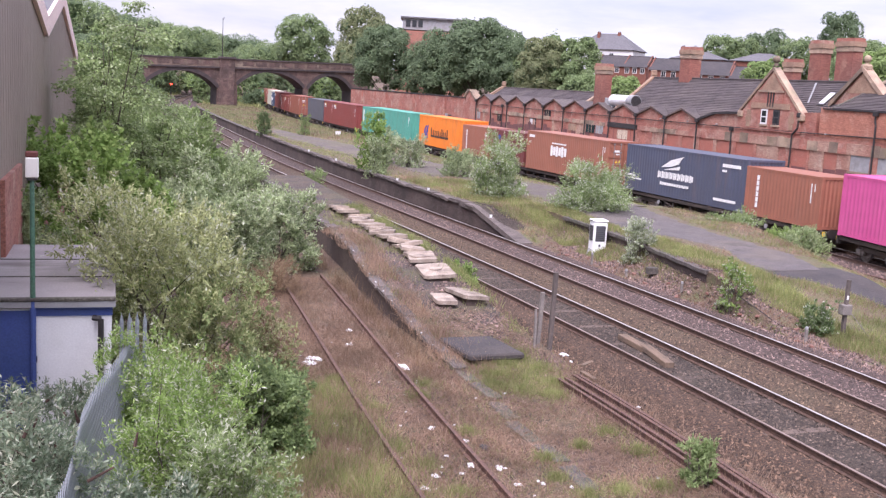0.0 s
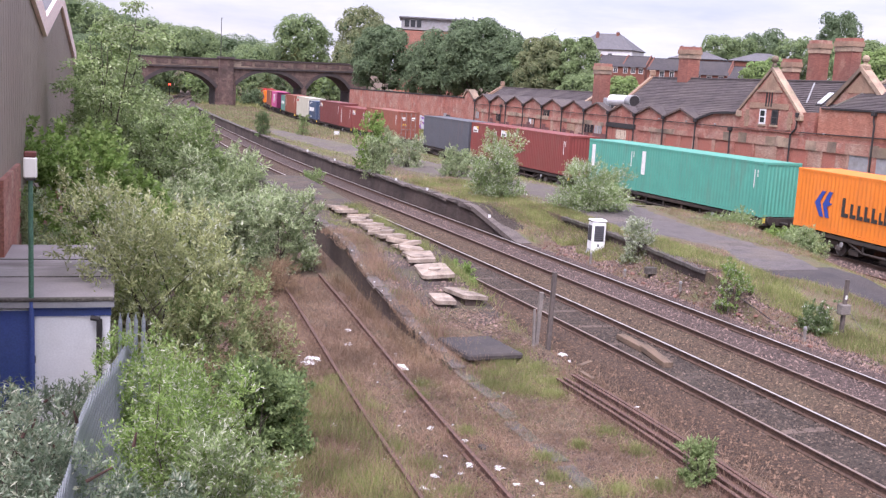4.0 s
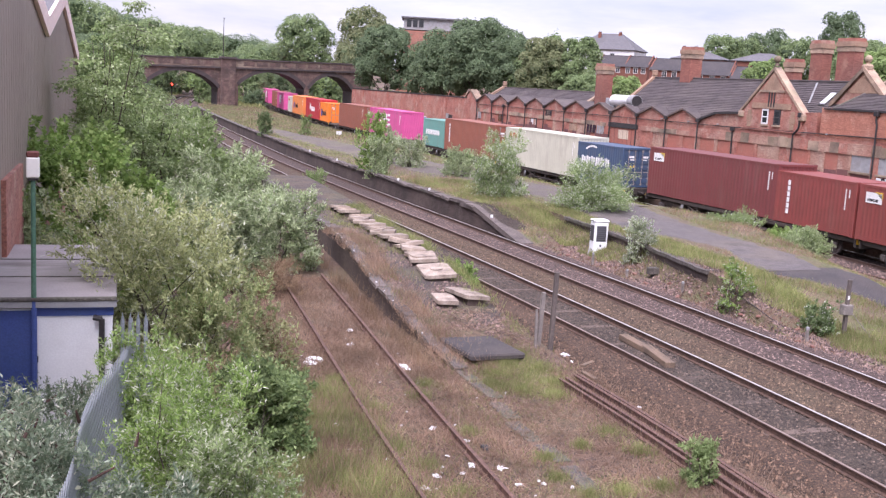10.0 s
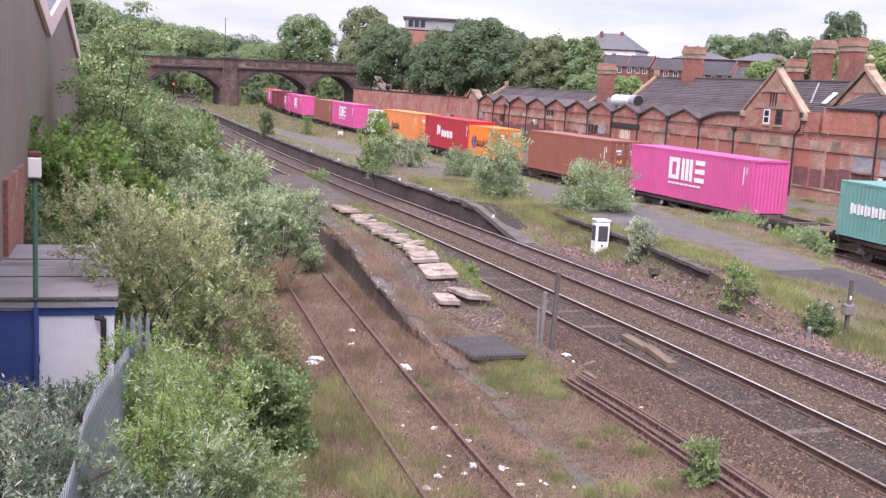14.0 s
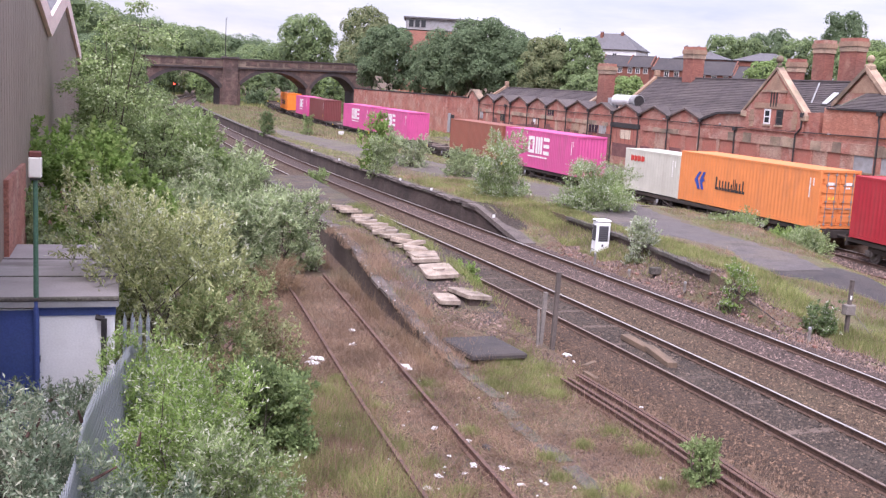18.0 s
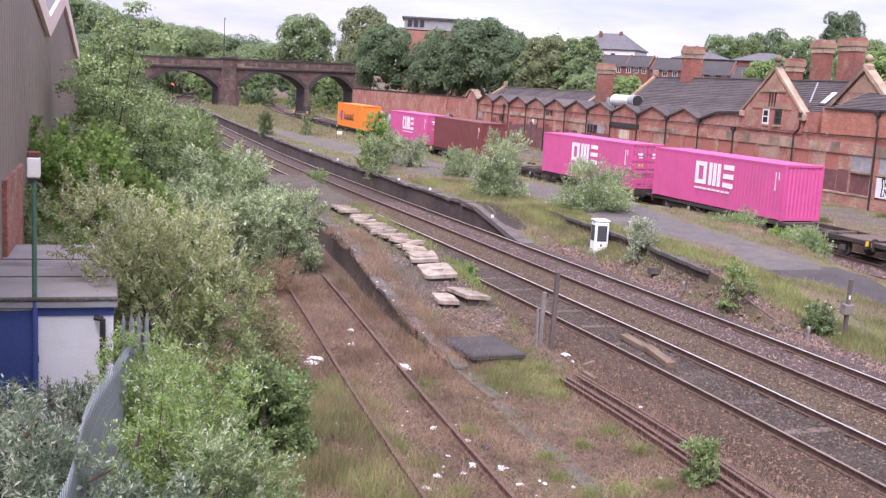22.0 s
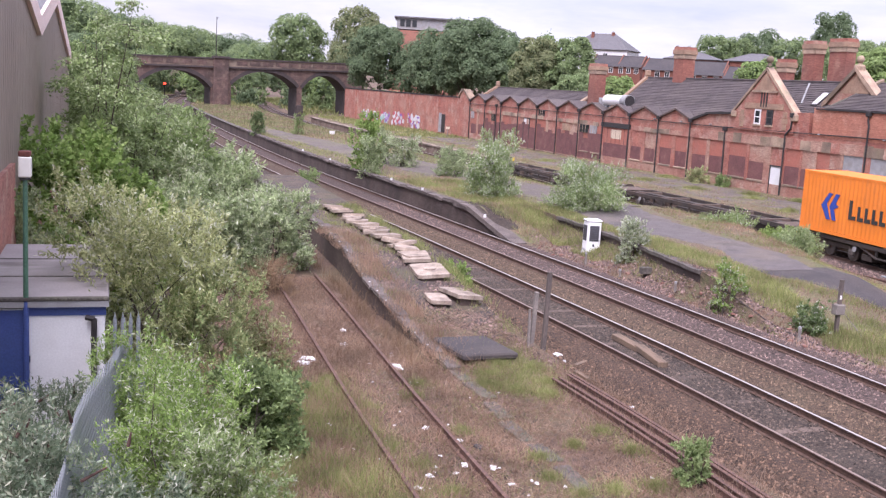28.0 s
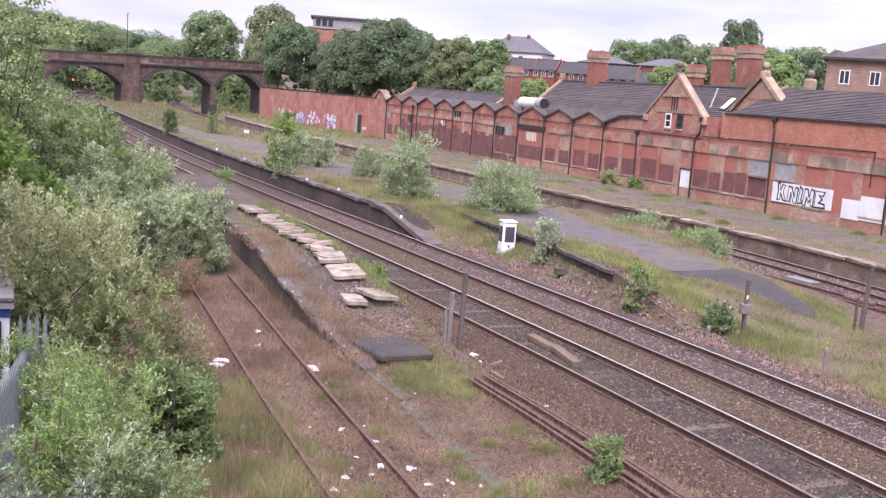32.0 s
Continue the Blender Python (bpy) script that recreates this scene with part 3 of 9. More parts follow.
# ---- plan lines: the main double track and the goods line on which the train runs ----
MAIN = Line([(17.6, -120), (16.2, -40), (15.6, -10), (15.4, 0), (14.83, 20), (13.45, 40), (11.85, 60), (10.5, 80), (9.4, 112), (8.7, 146), (8.7, 170), (9.5, 195), (14.2, 250), (25, 318), (50, 400), (95, 500)], 0.0)
GOODS = Line([(-60, -400), (16, -60), (26, -10), (31.2, 15), (33.0, 30), (33.5, 41), (33.2, 50), (31.3, 73), (29.9, 100), (28.2, 137), (28.2, 165), (29.2, 195), (31.5, 230), (34.5, 270), (38.5, 320), (42.5, 365), (47, 410), (52, 455), (58, 500)], 41.0)
Z_GOODS = -0.6
Z_ISLAND = 0.82
Z_FAR = 0.12


def ground_height(x, y):
    d = np.abs(x - GOODS.x_at(y))
    z = -0.28 - 0.6 * np.clip((4.4 - d) / 1.6, 0, 1)
    far = np.clip((y - 235) / 200, 0, 1)
    z = z + 9 * far * np.clip((np.abs(x - (GOODS.x_at(y) + MAIN.x_at(y)) / 2) - 26) / 30, 0, 1)
    right = np.clip((x - 70) / 120, 0, 1)
    z = z + 5.0 * right
    left = np.clip((-x - 25) / 60, 0, 1)
    return z + 3.0 * left


gx = np.r_[-2600, -900, -300, -120, np.arange(-60, 100.1, 1.0), 130, 180, 300, 900, 2600]
gy = np.r_[-2600, -900, -300, -120, np.arange(-40, 290.1, 1.25), 320, 370, 440, 700, 1200, 2800]
GX, GY = np.meshgrid(gx, gy)
GZ = ground_height(GX, GY) + 0.03 * np.sin(GX * 1.7 + GY * 0.6) * np.cos(GY * 1.3)
nx, ny = len(gx), len(gy)
ground = quick_mesh("ground", np.stack([GX.ravel(), GY.ravel(), GZ.ravel()], 1),
                    [(j * nx + i, j * nx + i + 1, (j + 1) * nx + i + 1, (j + 1) * nx + i) for j in range(ny - 1) for i in range(nx - 1)], M_GROUND)
tagged(ground, "dry brown earth with patches of weeds", "ground", kind="structure")


# ---- ballast, rails and sleepers ----
def st(a, b, step):
    return list(np.arange(a, b + 0.01, step))


STRIPS = [
    (M_BALLAST, "brown stone ballast on the shoulder of the nearer main track", [(-4.6, -0.36), (-3.3, -0.15), (-2.62, -0.155), (-2.48, -0.185)]),
    (M_BALLAST_GREY, "dark grey ballast between the rails of the nearer main track", [(-2.48, -0.185), (-2.3, -0.165), (-1.7, -0.1605), (-1.05, -0.165), (-0.87, -0.185)]),
    (M_BALLAST_TAN, "tan stone ballast between the two main tracks", [(-0.87, -0.185), (-0.73, -0.155), (0.0, -0.165), (0.73, -0.155), (0.87, -0.185)]),
    (M_BALLAST_PINK, "pinkish grey ballast between the rails of the further main track", [(0.87, -0.185), (1.05, -0.165), (1.7, -0.1605), (2.3, -0.165), (2.48, -0.185)]),
    (M_BALLAST_PINK, "pinkish stone ballast on the shoulder of the further main track", [(2.48, -0.185), (2.62, -0.155), (3.3, -0.15), (4.6, -0.36)]),
]
for m_strip, lab, outline in STRIPS:
    tagged(sweep("ballast", MAIN, st(-40, 330, 2.5), outline, m_strip), lab, "ballast", kind="structure")
tagged(sweep("ballast", GOODS, st(-120, 330, 2.5), [(-4.2, Z_GOODS - 0.3), (-3.4, Z_GOODS - 0.17), (1.6, Z_GOODS - 0.16), (2.6, Z_GOODS - 0.32)], M_BALLAST_PINK), "pinkish ballast under the goods line", "ballast", kind="structure")

FOOT = [(-0.07, -0.16), (-0.07, -0.145), (-0.012, -0.125), (-0.012, -0.045), (-0.036, -0.03), (-0.036, -0.004)]
RAIL = FOOT + [(-x, z) for x, z in FOOT[::-1]]


def track(name, line, centre, gauge, z, s0, s1, label, side_mat=M_RAIL_SIDE, top_mat=M_RAIL_TOP, near=(8, 80), sleepers=True, bare=False):
    t = thing(name, pose(0, 0, 0), label, "railway track", kind="structure")
    for k in (-1, 1):
        o = centre + k * gauge / 2
        r = sweep("rail", line, st(s0, s1, 1.5), [(o + x, z + h) for x, h in RAIL], side_mat, t, True)
        if top_mat:
            sweep("rail_head", line, st(s0, s1, 1.5), [(o - 0.034, z - 0.003), (o - 0.02, z + 0.003), (o + 0.02, z + 0.003), (o + 0.034, z - 0.003)], top_mat if k > 0 else M_RAIL_DULL, r)
    if sleepers:
        bm = box(-1.3, -0.125, -0.25, 1.3, 0.125, -0.158, bevel=0.012)
        first, rest = None, bmesh.new()
        for i, s in enumerate(np.arange(s0, min(s1, 240), 0.65)):
            sink = 0.0 if bare and i * 37 % 11 < 3 else -0.014 if bare else -0.03
            p, w = line.side(s, centre), line.way(s)
            m = Matrix.Translation((p[0], p[1], z + sink)) @ Matrix.Rotation(math.atan2(w[1], w[0]) - math.pi / 2, 4, 'Z')
            if near[0] <= s <= near[1]:
                if first is None:
                    first = part("sleeper", bm, M_SLEEPER, t)
                    first.matrix_basis = m
                else:
                    clone(first, t, m)
            elif s > near[1]:
                box(-1.3, -0.125, -0.25, 1.3, 0.125, -0.158, rest)
                bmesh.ops.transform(rest, matrix=m, verts=rest.verts[-8:])
        far = part("far_sleepers", rest, M_SLEEPER, t)
        far["kind"] = "stuff"
    return t


track("main_track", MAIN, -1.675, 1.613, 0.0, -40, 330, "running track of steel rails on sleepers in brown ballast", bare=True)
track("main_track", MAIN, 1.675, 1.613, 0.0, -40, 330, "running track of steel rails on sleepers in pinkish ballast")
track("goods_track", GOODS, 0.0, 1.505, Z_GOODS, -120, 330, "goods line rails between overgrown platforms", near=(-25, 30))
SIDING = Line([(5.33, 2), (5.36, 14), (5.42, 20), (5.52, 24), (5.66, 29), (5.8, 36)], 2.0)
track("siding_track", SIDING, 0.0, 1.43, -0.1, 2, 33, "rusty disused siding half buried in dry weeds", M_OLD_RAIL, None, sleepers=False)

# ---- island platform between the main line and the goods line ----
def isl_z(s):
    return Z_ISLAND - 0.97 * float(np.clip((45.7 - s) / 5.0, 0, 1))


tagged(sweep("platform_wall", MAIN, st(40.7, 175, 1), [(3.02, -0.45), (3.02, lambda s: isl_z(s) - 0.09)], M_SOOT_BRICK), "sooty brick face of the island platform", "platform wall", kind="structure")
coping_island = tagged(sweep("platform_coping", MAIN, st(47.5, 175, 1.5), [(2.9, lambda s: isl_z(s) - 0.09), (2.9, lambda s: isl_z(s) - 0.03), (3.5, lambda s: isl_z(s) - 0.02), (3.5, lambda s: isl_z(s) - 0.09)], M_COPING, closed=True), "dark stone platform edge of the island", "platform edge", kind="structure")
tagged(sweep("platform_coping", MAIN, st(40.6, 47.4, 0.4), [(2.88, lambda s: isl_z(s) - 0.2), (2.88, lambda s: isl_z(s) + 0.025), (lambda s: 3.2 + 0.36 * min(1.0, max(0.0, 43.2 - s)), lambda s: isl_z(s) + 0.03), (lambda s: 3.2 + 0.36 * min(1.0, max(0.0, 43.2 - s)), lambda s: isl_z(s) - 0.2)], M_DARK_EDGE, closed=True), "dark stone coping sloping down at the end of the island", "platform edge", kind="structure")
isl = []
for s in st(47, 175, 2):
    a = MAIN.side(s, 3.5)
    b0 = GOODS.x_at(a[1]) - 2.1
    isl.append((a, b0, isl_z(s)))
vv, ff = [], []
for a, b0, z in isl:
    for k in range(9):
        f = k / 8
        top = z - 1.2 * max(0.0, f - 0.62) / 0.38
        vv.append((a[0] + (b0 - a[0]) * f, a[1], top - 0.03 * math.sin(f * 9 + a[1] * 0.3) ** 2 - 0.006))
for i in range(len(isl) - 1):
    for k in range(8):
        ff.append((i * 9 + k, i * 9 + k + 1, i * 9 + k + 10, i * 9 + k + 9))
island_bed = quick_mesh("platform_surface", vv, ff, M_GRASS_BED)
tagged(island_bed, "overgrown earth and weeds on the island platform", "platform", kind="structure")

# near end of the island: it steps back from the main line, then falls to the ground
EDGE2 = Line([(18.0, 22.0), (18.55, 29.2), (18.9, 33.0), (19.2, 36.4), (19.3, 40), (19.2, 48)], 29.2)


def e2_x(y):
    return np.interp(y, EDGE2.c[:, 1], EDGE2.c[:, 0])


def end_height(x, y):
    """Height of the ground at the island's near end: verge, retaining edge, platform top, fall to the goods line."""
    x, y = np.asarray(x, float), np.asarray(y, float)
    ramp = np.clip((y - 40.7) / 5.0, 0, 1)
    xa = MAIN.x_at(y) + 3.5
    xe, x1 = e2_x(y), GOODS.x_at(y) - 2.1
    k = np.clip((29.8 - y) / 6.3, 0, 1)
    top = 0.8 - 1.02 * k * k * (3 - 2 * k)
    foot = np.minimum(top, np.maximum(0.46 * np.clip((y - 23) / 5, 0, 1) - 0.22 * np.clip((26 - y) / 4, 0, 1), ramp * 0.8))
    left = -0.2 * (1 - ramp) + 0.82 * ramp
    f = np.clip((x - xa) / np.maximum(xe - xa, 0.1), 0, 1)
    verge = left + (foot - left) * f ** 3.5
    g = np.clip((x - xe) / np.maximum(x1 - xe, 0.1), 0, 1)
    start = 0.46 + 0.2 * np.clip((y - 31) / 9, 0, 1)
    fall = np.clip((g - start) / (0.97 - start), 0, 1)
    isle = top - (top + 0.78) * (1 - (1 - fall) ** 1.6)
    return np.where(x < xe, verge, isle) + 0.022 * np.sin(x * 2.1 + y) * np.cos(y * 1.7) - 0.008


vv, ff = [], []
rows_y = np.arange(15.0, 47.81, 0.4)
COLS = 30
for y in rows_y:
    xa = float(MAIN.x_at(y)) + 3.5
    xe, x1 = float(e2_x(y)), float(GOODS.x_at(y)) - 2.1
    xs = list(np.linspace(xa, xe - 0.012, 10)) + list(np.linspace(xe + 0.001, x1, COLS - 10))
    sink = 0.25 * max(0.0, (16.5 - y) / 1.5)
    vv += [(x, float(y), float(z) - sink) for x, z in zip(xs, end_height(xs, np.full(COLS, y)))]
for i in range(len(rows_y) - 1):
    for k in range(COLS - 1):
        ff.append((i * COLS + k, i * COLS + k + 1, i * COLS + k + COLS + 1, i * COLS + k + COLS))
tagged(quick_mesh("platform_surface", vv, ff, M_GRASS_BED), "weedy sloping end of the island platform", "platform", kind="structure")


def e2(s):
    return 0.8


ash_dip = lambda s: 0.16 * max(0.0, 42.6 - s)
ash_z = lambda o: (lambda s: float(end_height(*MAIN.side(s, o)[:2])) + 0.03 - ash_dip(s))
tagged(sweep("ash_strip", MAIN, st(41.6, 47.2, 0.4), [(3.18, lambda s: isl_z(s) + 0.012 - ash_dip(s)), (3.5, lambda s: isl_z(s) + 0.012 - ash_dip(s)), (3.75, ash_z(3.75)), (4.05, ash_z(4.05)), (lambda s: 4.4 + 0.12 * math.sin(s * 2.3), lambda s: ash_z(4.4)(s) - 0.05)], M_BALLAST_GREY), "dark ash beside the sloping edge", "ash path", kind="structure")
tagged(sweep("platform_wall", EDGE2, st(0.4, 13.8, 0.7), [(-0.03, -0.4), (-0.03, lambda s: e2(s) - 0.1)], M_SOOT_BRICK), "dark brick retaining edge of the island", "platform wall", kind="structure")
tagged(sweep("platform_coping", EDGE2, st(0.4, 13.8, 0.35), [(lambda s: -0.12 + 0.03 * math.sin(s * 4.1), lambda s: e2(s) - 0.12), (lambda s: -0.12 + 0.03 * math.sin(s * 4.1), lambda s: e2(s) + 0.012 * math.sin(s * 5.3)), (lambda s: 0.24 + 0.08 * math.sin(s * 2.9), lambda s: e2(s) + 0.015), (0.3, lambda s: e2(s) - 0.12)], M_COPING, closed=True), "broken stone edge of the island", "platform edge", kind="structure")


def ragged(s, k):
    return 0.10 * math.sin(s * 1.9 + k) + 0.07 * math.sin(s * 4.7 + 2 * k) + 0.05 * math.sin(s * 11.3 + k)


def tarmac_sheet(name, ys, left, right, lift, material, label, over=None):
    """A skin of tarmac laid on the ground between two plan edges given as (y, x) pairs."""
    vv, ff, n = [], [], 9
    la, ra = np.array(left), np.array(right)
    for y in ys:
        a, b = float(np.interp(y, la[:, 0], la[:, 1])) + ragged(y, 0), float(np.interp(y, ra[:, 0], ra[:, 1])) + ragged(y, 2)
        for k in range(n):
            x = a + (b - a) * k / (n - 1)
            z = float(end_height(x, min(y, 47.0)))
            if over is not None:
                z = max(z, over)
            vv.append((x, y, z + (lift if 0 < k < n - 1 else -0.05)))
    for i in range(len(ys) - 1):
        for k in range(n - 1):
            ff.append((i * n + k, i * n + k + 1, i * n + k + n + 1, i * n + k + n))
    return tagged(quick_mesh(name, vv, ff, material), label, "tarmac", kind="structure")


tarmac_sheet("tarmac_path", st(29.6, 47.5, 0.35), [(29.5, 20.25), (31.4, 20.84), (33.3, 21.6), (35.1, 21.75), (37.0, 21.1), (38.7, 19.9), (44, 20.3), (47.5, 21.2)], [(29.5, 23.2), (31.1, 24.0), (33, 24.3), (37.6, 24.5), (41, 24.8), (44, 25.2), (47.5, 25.7)], 0.02, M_TARMAC, "cracked grey tarmac at the end of the island", 0.78)
tarmac_sheet("tarmac_ramp", st(25.7, 30.2, 0.3), [(25.6, 23.5), (26.4, 22.9), (27.4, 22.3), (28.4, 21.4), (29.2, 20.5), (29.8, 20.3)], [(25.6, 23.8), (26.3, 24.2), (27.3, 24.6), (28.3, 24.7), (29.8, 24.4)], 0.012, M_DARK_TARMAC, "dark tarmac ramp at the platform's end")
TAR = Line([(23.6, 45), (22.8, 52), (21.0, 60), (19.8, 67), (18.9, 73), (18.1, 81), (17.0, 89), (15.9, 96), (15.0, 104), (14.4, 112)], 46)


def path_half(s):
    return 2.3 - 0.9 * float(np.clip((s - 36) / 20, 0, 1))


tagged(sweep("tarmac_path", TAR, st(1.0, 62, 0.6), [(lambda s: -path_half(s) - 0.12 + ragged(s, 0), 0.76), (lambda s: -path_half(s) + ragged(s, 0), 0.826), (0.2, 0.832), (lambda s: path_half(s) + ragged(s, 2), 0.826), (lambda s: path_half(s) + 0.12 + ragged(s, 2), 0.76)], M_TARMAC_WORN), "cracked grey tarmac along the island platform", "tarmac", kind="structure")

# ---- platform before the old station building ----
FACE_X = lambda y: 44.8 - 0.0489 * (y - 45)
tagged(sweep("platform_wall", GOODS, st(-30, 125, 2), [(1.75, Z_GOODS - 0.4), (1.75, Z_FAR - 0.1)], M_BROWN_WALL), "stained brick face of the station platform", "platform wall", kind="structure")
coping_far = tagged(sweep("platform_coping", GOODS, st(-30, 125, 1.5), [(lambda s: 1.64 + 0.07 * math.sin(s * 1.7) * math.sin(s * 0.37), Z_FAR - 0.13), (lambda s: 1.62 + 0.07 * math.sin(s * 1.7) * math.sin(s * 0.37), lambda s: Z_FAR + 0.02 * math.sin(s * 1.1)), (lambda s: 2.25 + 0.15 * math.sin(s * 0.9), Z_FAR + 0.01), (2.3, Z_FAR - 0.13)], M_PALE_COPING, closed=True), "worn stone edge of the station platform", "platform edge", kind="structure")
vv, ff = [], []
fr = st(-30, 125, 2)
for s in fr:
    a = GOODS.side(s, 2.25)
    b0 = FACE_X(a[1]) + 3
    for k in range(9):
        f = k / 8
        vv.append((a[0] + (b0 - a[0]) * f, a[1], Z_FAR - 0.006 - 0.02 * math.sin(f * 8 + s * 0.4) ** 2))
for i in range(len(fr) - 1):
    for k in range(8):
        ff.append((i * 9 + k, i * 9 + k + 1, i * 9 + k + 10, i * 9 + k + 9))
tagged(quick_mesh("platform_surface", vv, ff, M_GRASS_BED), "weedy earth of the disused station platform", "platform", kind="structure")
FT = Line([(41.5, 25), (41.0, 45), (40.2, 60), (39.0, 80), (38.3, 110), (37.5, 125)], 25)
tagged(sweep("tarmac_path", FT, st(0, 98, 0.8), [(lambda s: -3.0 + 0.6 * math.sin(s * 0.5) + ragged(s, 1), Z_FAR - 0.02), (lambda s: -2.8 + 0.6 * math.sin(s * 0.5) + ragged(s, 1), Z_FAR + 0.008), (0, Z_FAR + 0.014), (lambda s: 2.3 + 0.4 * math.sin(s * 0.33) + ragged(s, 3), Z_FAR + 0.008)], M_TARMAC_WORN), "strip of cracked tarmac on the station platform", "tarmac", kind="structure")

# ---- low ruined platform beside the siding ----
LOW = Line([(7.7, 12), (7.68, 18), (7.62, 22.8), (7.5, 24.5), (7.4, 27.2), (7.36, 29), (7.36, 31), (7.45, 33), (7.58, 35), (7.7, 40), (7.7, 48), (7.4, 62)], 12)


def low_z(s):
    return -0.25 + 1.0 * float(np.clip((s - 9.8) / 11.5, 0, 1))


def low_b(s):
    return low_z(s) - 0.02 - 0.2 * float(np.clip((9.5 - s) / 3, 0, 1))


tagged(sweep("platform_wall", LOW, st(10.5, 48, 1), [(-0.02, -0.4), (-0.02, lambda s: low_z(s) - 0.08)], M_SOOT_BRICK), "dark brick face of the ruined low platform", "platform wall", kind="structure")
coping_ruin = tagged(sweep("platform_coping", LOW, st(10.5, 48, 0.75), [(-0.08, lambda s: low_z(s) - 0.09), (-0.08, lambda s: low_z(s) + 0.012), (lambda s: 0.2 + 0.04 * math.sin(s * 3.1), lambda s: low_z(s) + 0.012), (0.32, lambda s: low_z(s) - 0.09)], M_COPING, closed=True), "narrow concrete edge of the ruined platform", "platform edge", kind="structure")
tagged(sweep("platform_surface", LOW, st(13.8, 48, 0.6), [(0.12, lambda s: low_b(s)), (0.8, lambda s: low_b(s) - 0.03 * math.sin(s) ** 2), (1.4, lambda s: low_b(s) - 0.04 * math.sin(s * 1.3 + 1) ** 2), (2.2, lambda s: low_b(s) - 0.03 * math.sin(s * 0.9 + 2) ** 2), (2.9, lambda s: low_b(s) - 0.05), (3.4, -0.33)], M_RUIN), "dark broken tarmac and weeds of the ruined platform", "platform", kind="structure")
tagged(sweep("platform_surface", LOW, st(6, 13.8, 0.6), [(0.12, lambda s: low_b(s)), (0.8, lambda s: low_b(s) - 0.03 * math.sin(s) ** 2), (1.4, lambda s: low_b(s) - 0.04 * math.sin(s * 1.3 + 1) ** 2), (2.2, lambda s: low_b(s) - 0.03 * math.sin(s * 0.9 + 2) ** 2), (2.9, lambda s: low_b(s) - 0.05), (3.4, -0.33)], M_GROUND), "earth slope at the ruined platform's end", "platform", kind="structure")

# ---- container train ----
def paint(name, c, dull=0.75):
    return surface(name, c, tuple(v * 0.88 for v in c), 1.2, 0.55, 0.05, 20, c3=(c[0] * dull + 0.02, c[1] * dull + 0.015, c[2] * dull + 0.01), scale3=0.7, amount3=0.6, grain_amount=0.08, c4=(c[0] * 0.55 + 0.08, c[1] * 0.55 + 0.05, c[2] * 0.55 + 0.04), scale4=0.9, amount4=0.5, stretch4=(1.6, 1.6, 0.25))


P_BROWN = paint("brown_paint", (0.285, 0.095, 0.062))
P_RED = paint("red_brown_paint", (0.235, 0.052, 0.045))
P_DARKRED = paint("maroon_container_paint", (0.175, 0.042, 0.042))
P_SALMON = paint("faded_brown_paint", (0.325, 0.125, 0.08))
P_BLUE = paint("navy_grey_paint", (0.075, 0.085, 0.13))
P_DEEPBLUE = paint("deep_blue_paint", (0.05, 0.085, 0.155))
P_GREY = paint("slate_grey_paint", (0.10, 0.105, 0.125))
P_PINK = paint("magenta_paint", (0.60, 0.092, 0.275), 0.9)
P_ORANGE = paint("orange_paint", (0.85, 0.23, 0.022), 0.9)
P_ORANGE2 = paint("faded_orange_paint", (0.75, 0.25, 0.075), 0.85)
P_TEAL = paint("green_teal_paint", (0.085, 0.35, 0.27), 0.85)
P_TEAL2 = paint("pale_teal_paint", (0.14, 0.32, 0.28), 0.85)
P_CREAM = paint("cream_paint", (0.56, 0.54, 0.44), 0.85)
P_WHITE = paint("off_white_paint", (0.56, 0.54, 0.47), 0.8)
P_CRIMSON = paint("crimson_paint", (0.42, 0.022, 0.035), 0.9)
P_MARK = surface("white_marking", (0.78, 0.77, 0.76), (0.70, 0.69, 0.68), 4, 0.6, 0.0, 30)
P_MARK_BLUE = surface("blue_marking", (0.025, 0.06, 0.36), (0.03, 0.07, 0.32), 4, 0.6, 0.0, 30)
P_MARK_BLACK = surface("black_marking", (0.03, 0.028, 0.03), (0.04, 0.036, 0.036), 4, 0.6, 0.0, 30)
P_MARK_RED = surface("red_marking", (0.55, 0.04, 0.03), (0.5, 0.04, 0.03), 4, 0.6, 0.0, 30)
P_MARK_YELLOW = surface("yellow_marking", (0.75, 0.52, 0.05), (0.7, 0.48, 0.05), 4, 0.6, 0.0, 30)
M_WAGON = surface("wagon_grime", (0.033, 0.027, 0.025), (0.048, 0.038, 0.033), 3, 0.85, 0.3, 25, c3=(0.085, 0.056, 0.042), scale3=0.8, amount3=0.6)
M_WAGON_DECK = surface("rusty_deck", (0.13, 0.095, 0.075), (0.10, 0.07, 0.058), 3, 0.85, 0.3, 25)
M_BAR = surface("galvanised_bar", (0.3, 0.27, 0.26), (0.22, 0.19, 0.18), 6, 0.6, 0.1, 40)
M_WHEEL = surface("wheel_steel", (0.16, 0.14, 0.13), (0.10, 0.085, 0.08), 6, 0.6, 0.1, 40, metal=0.4)


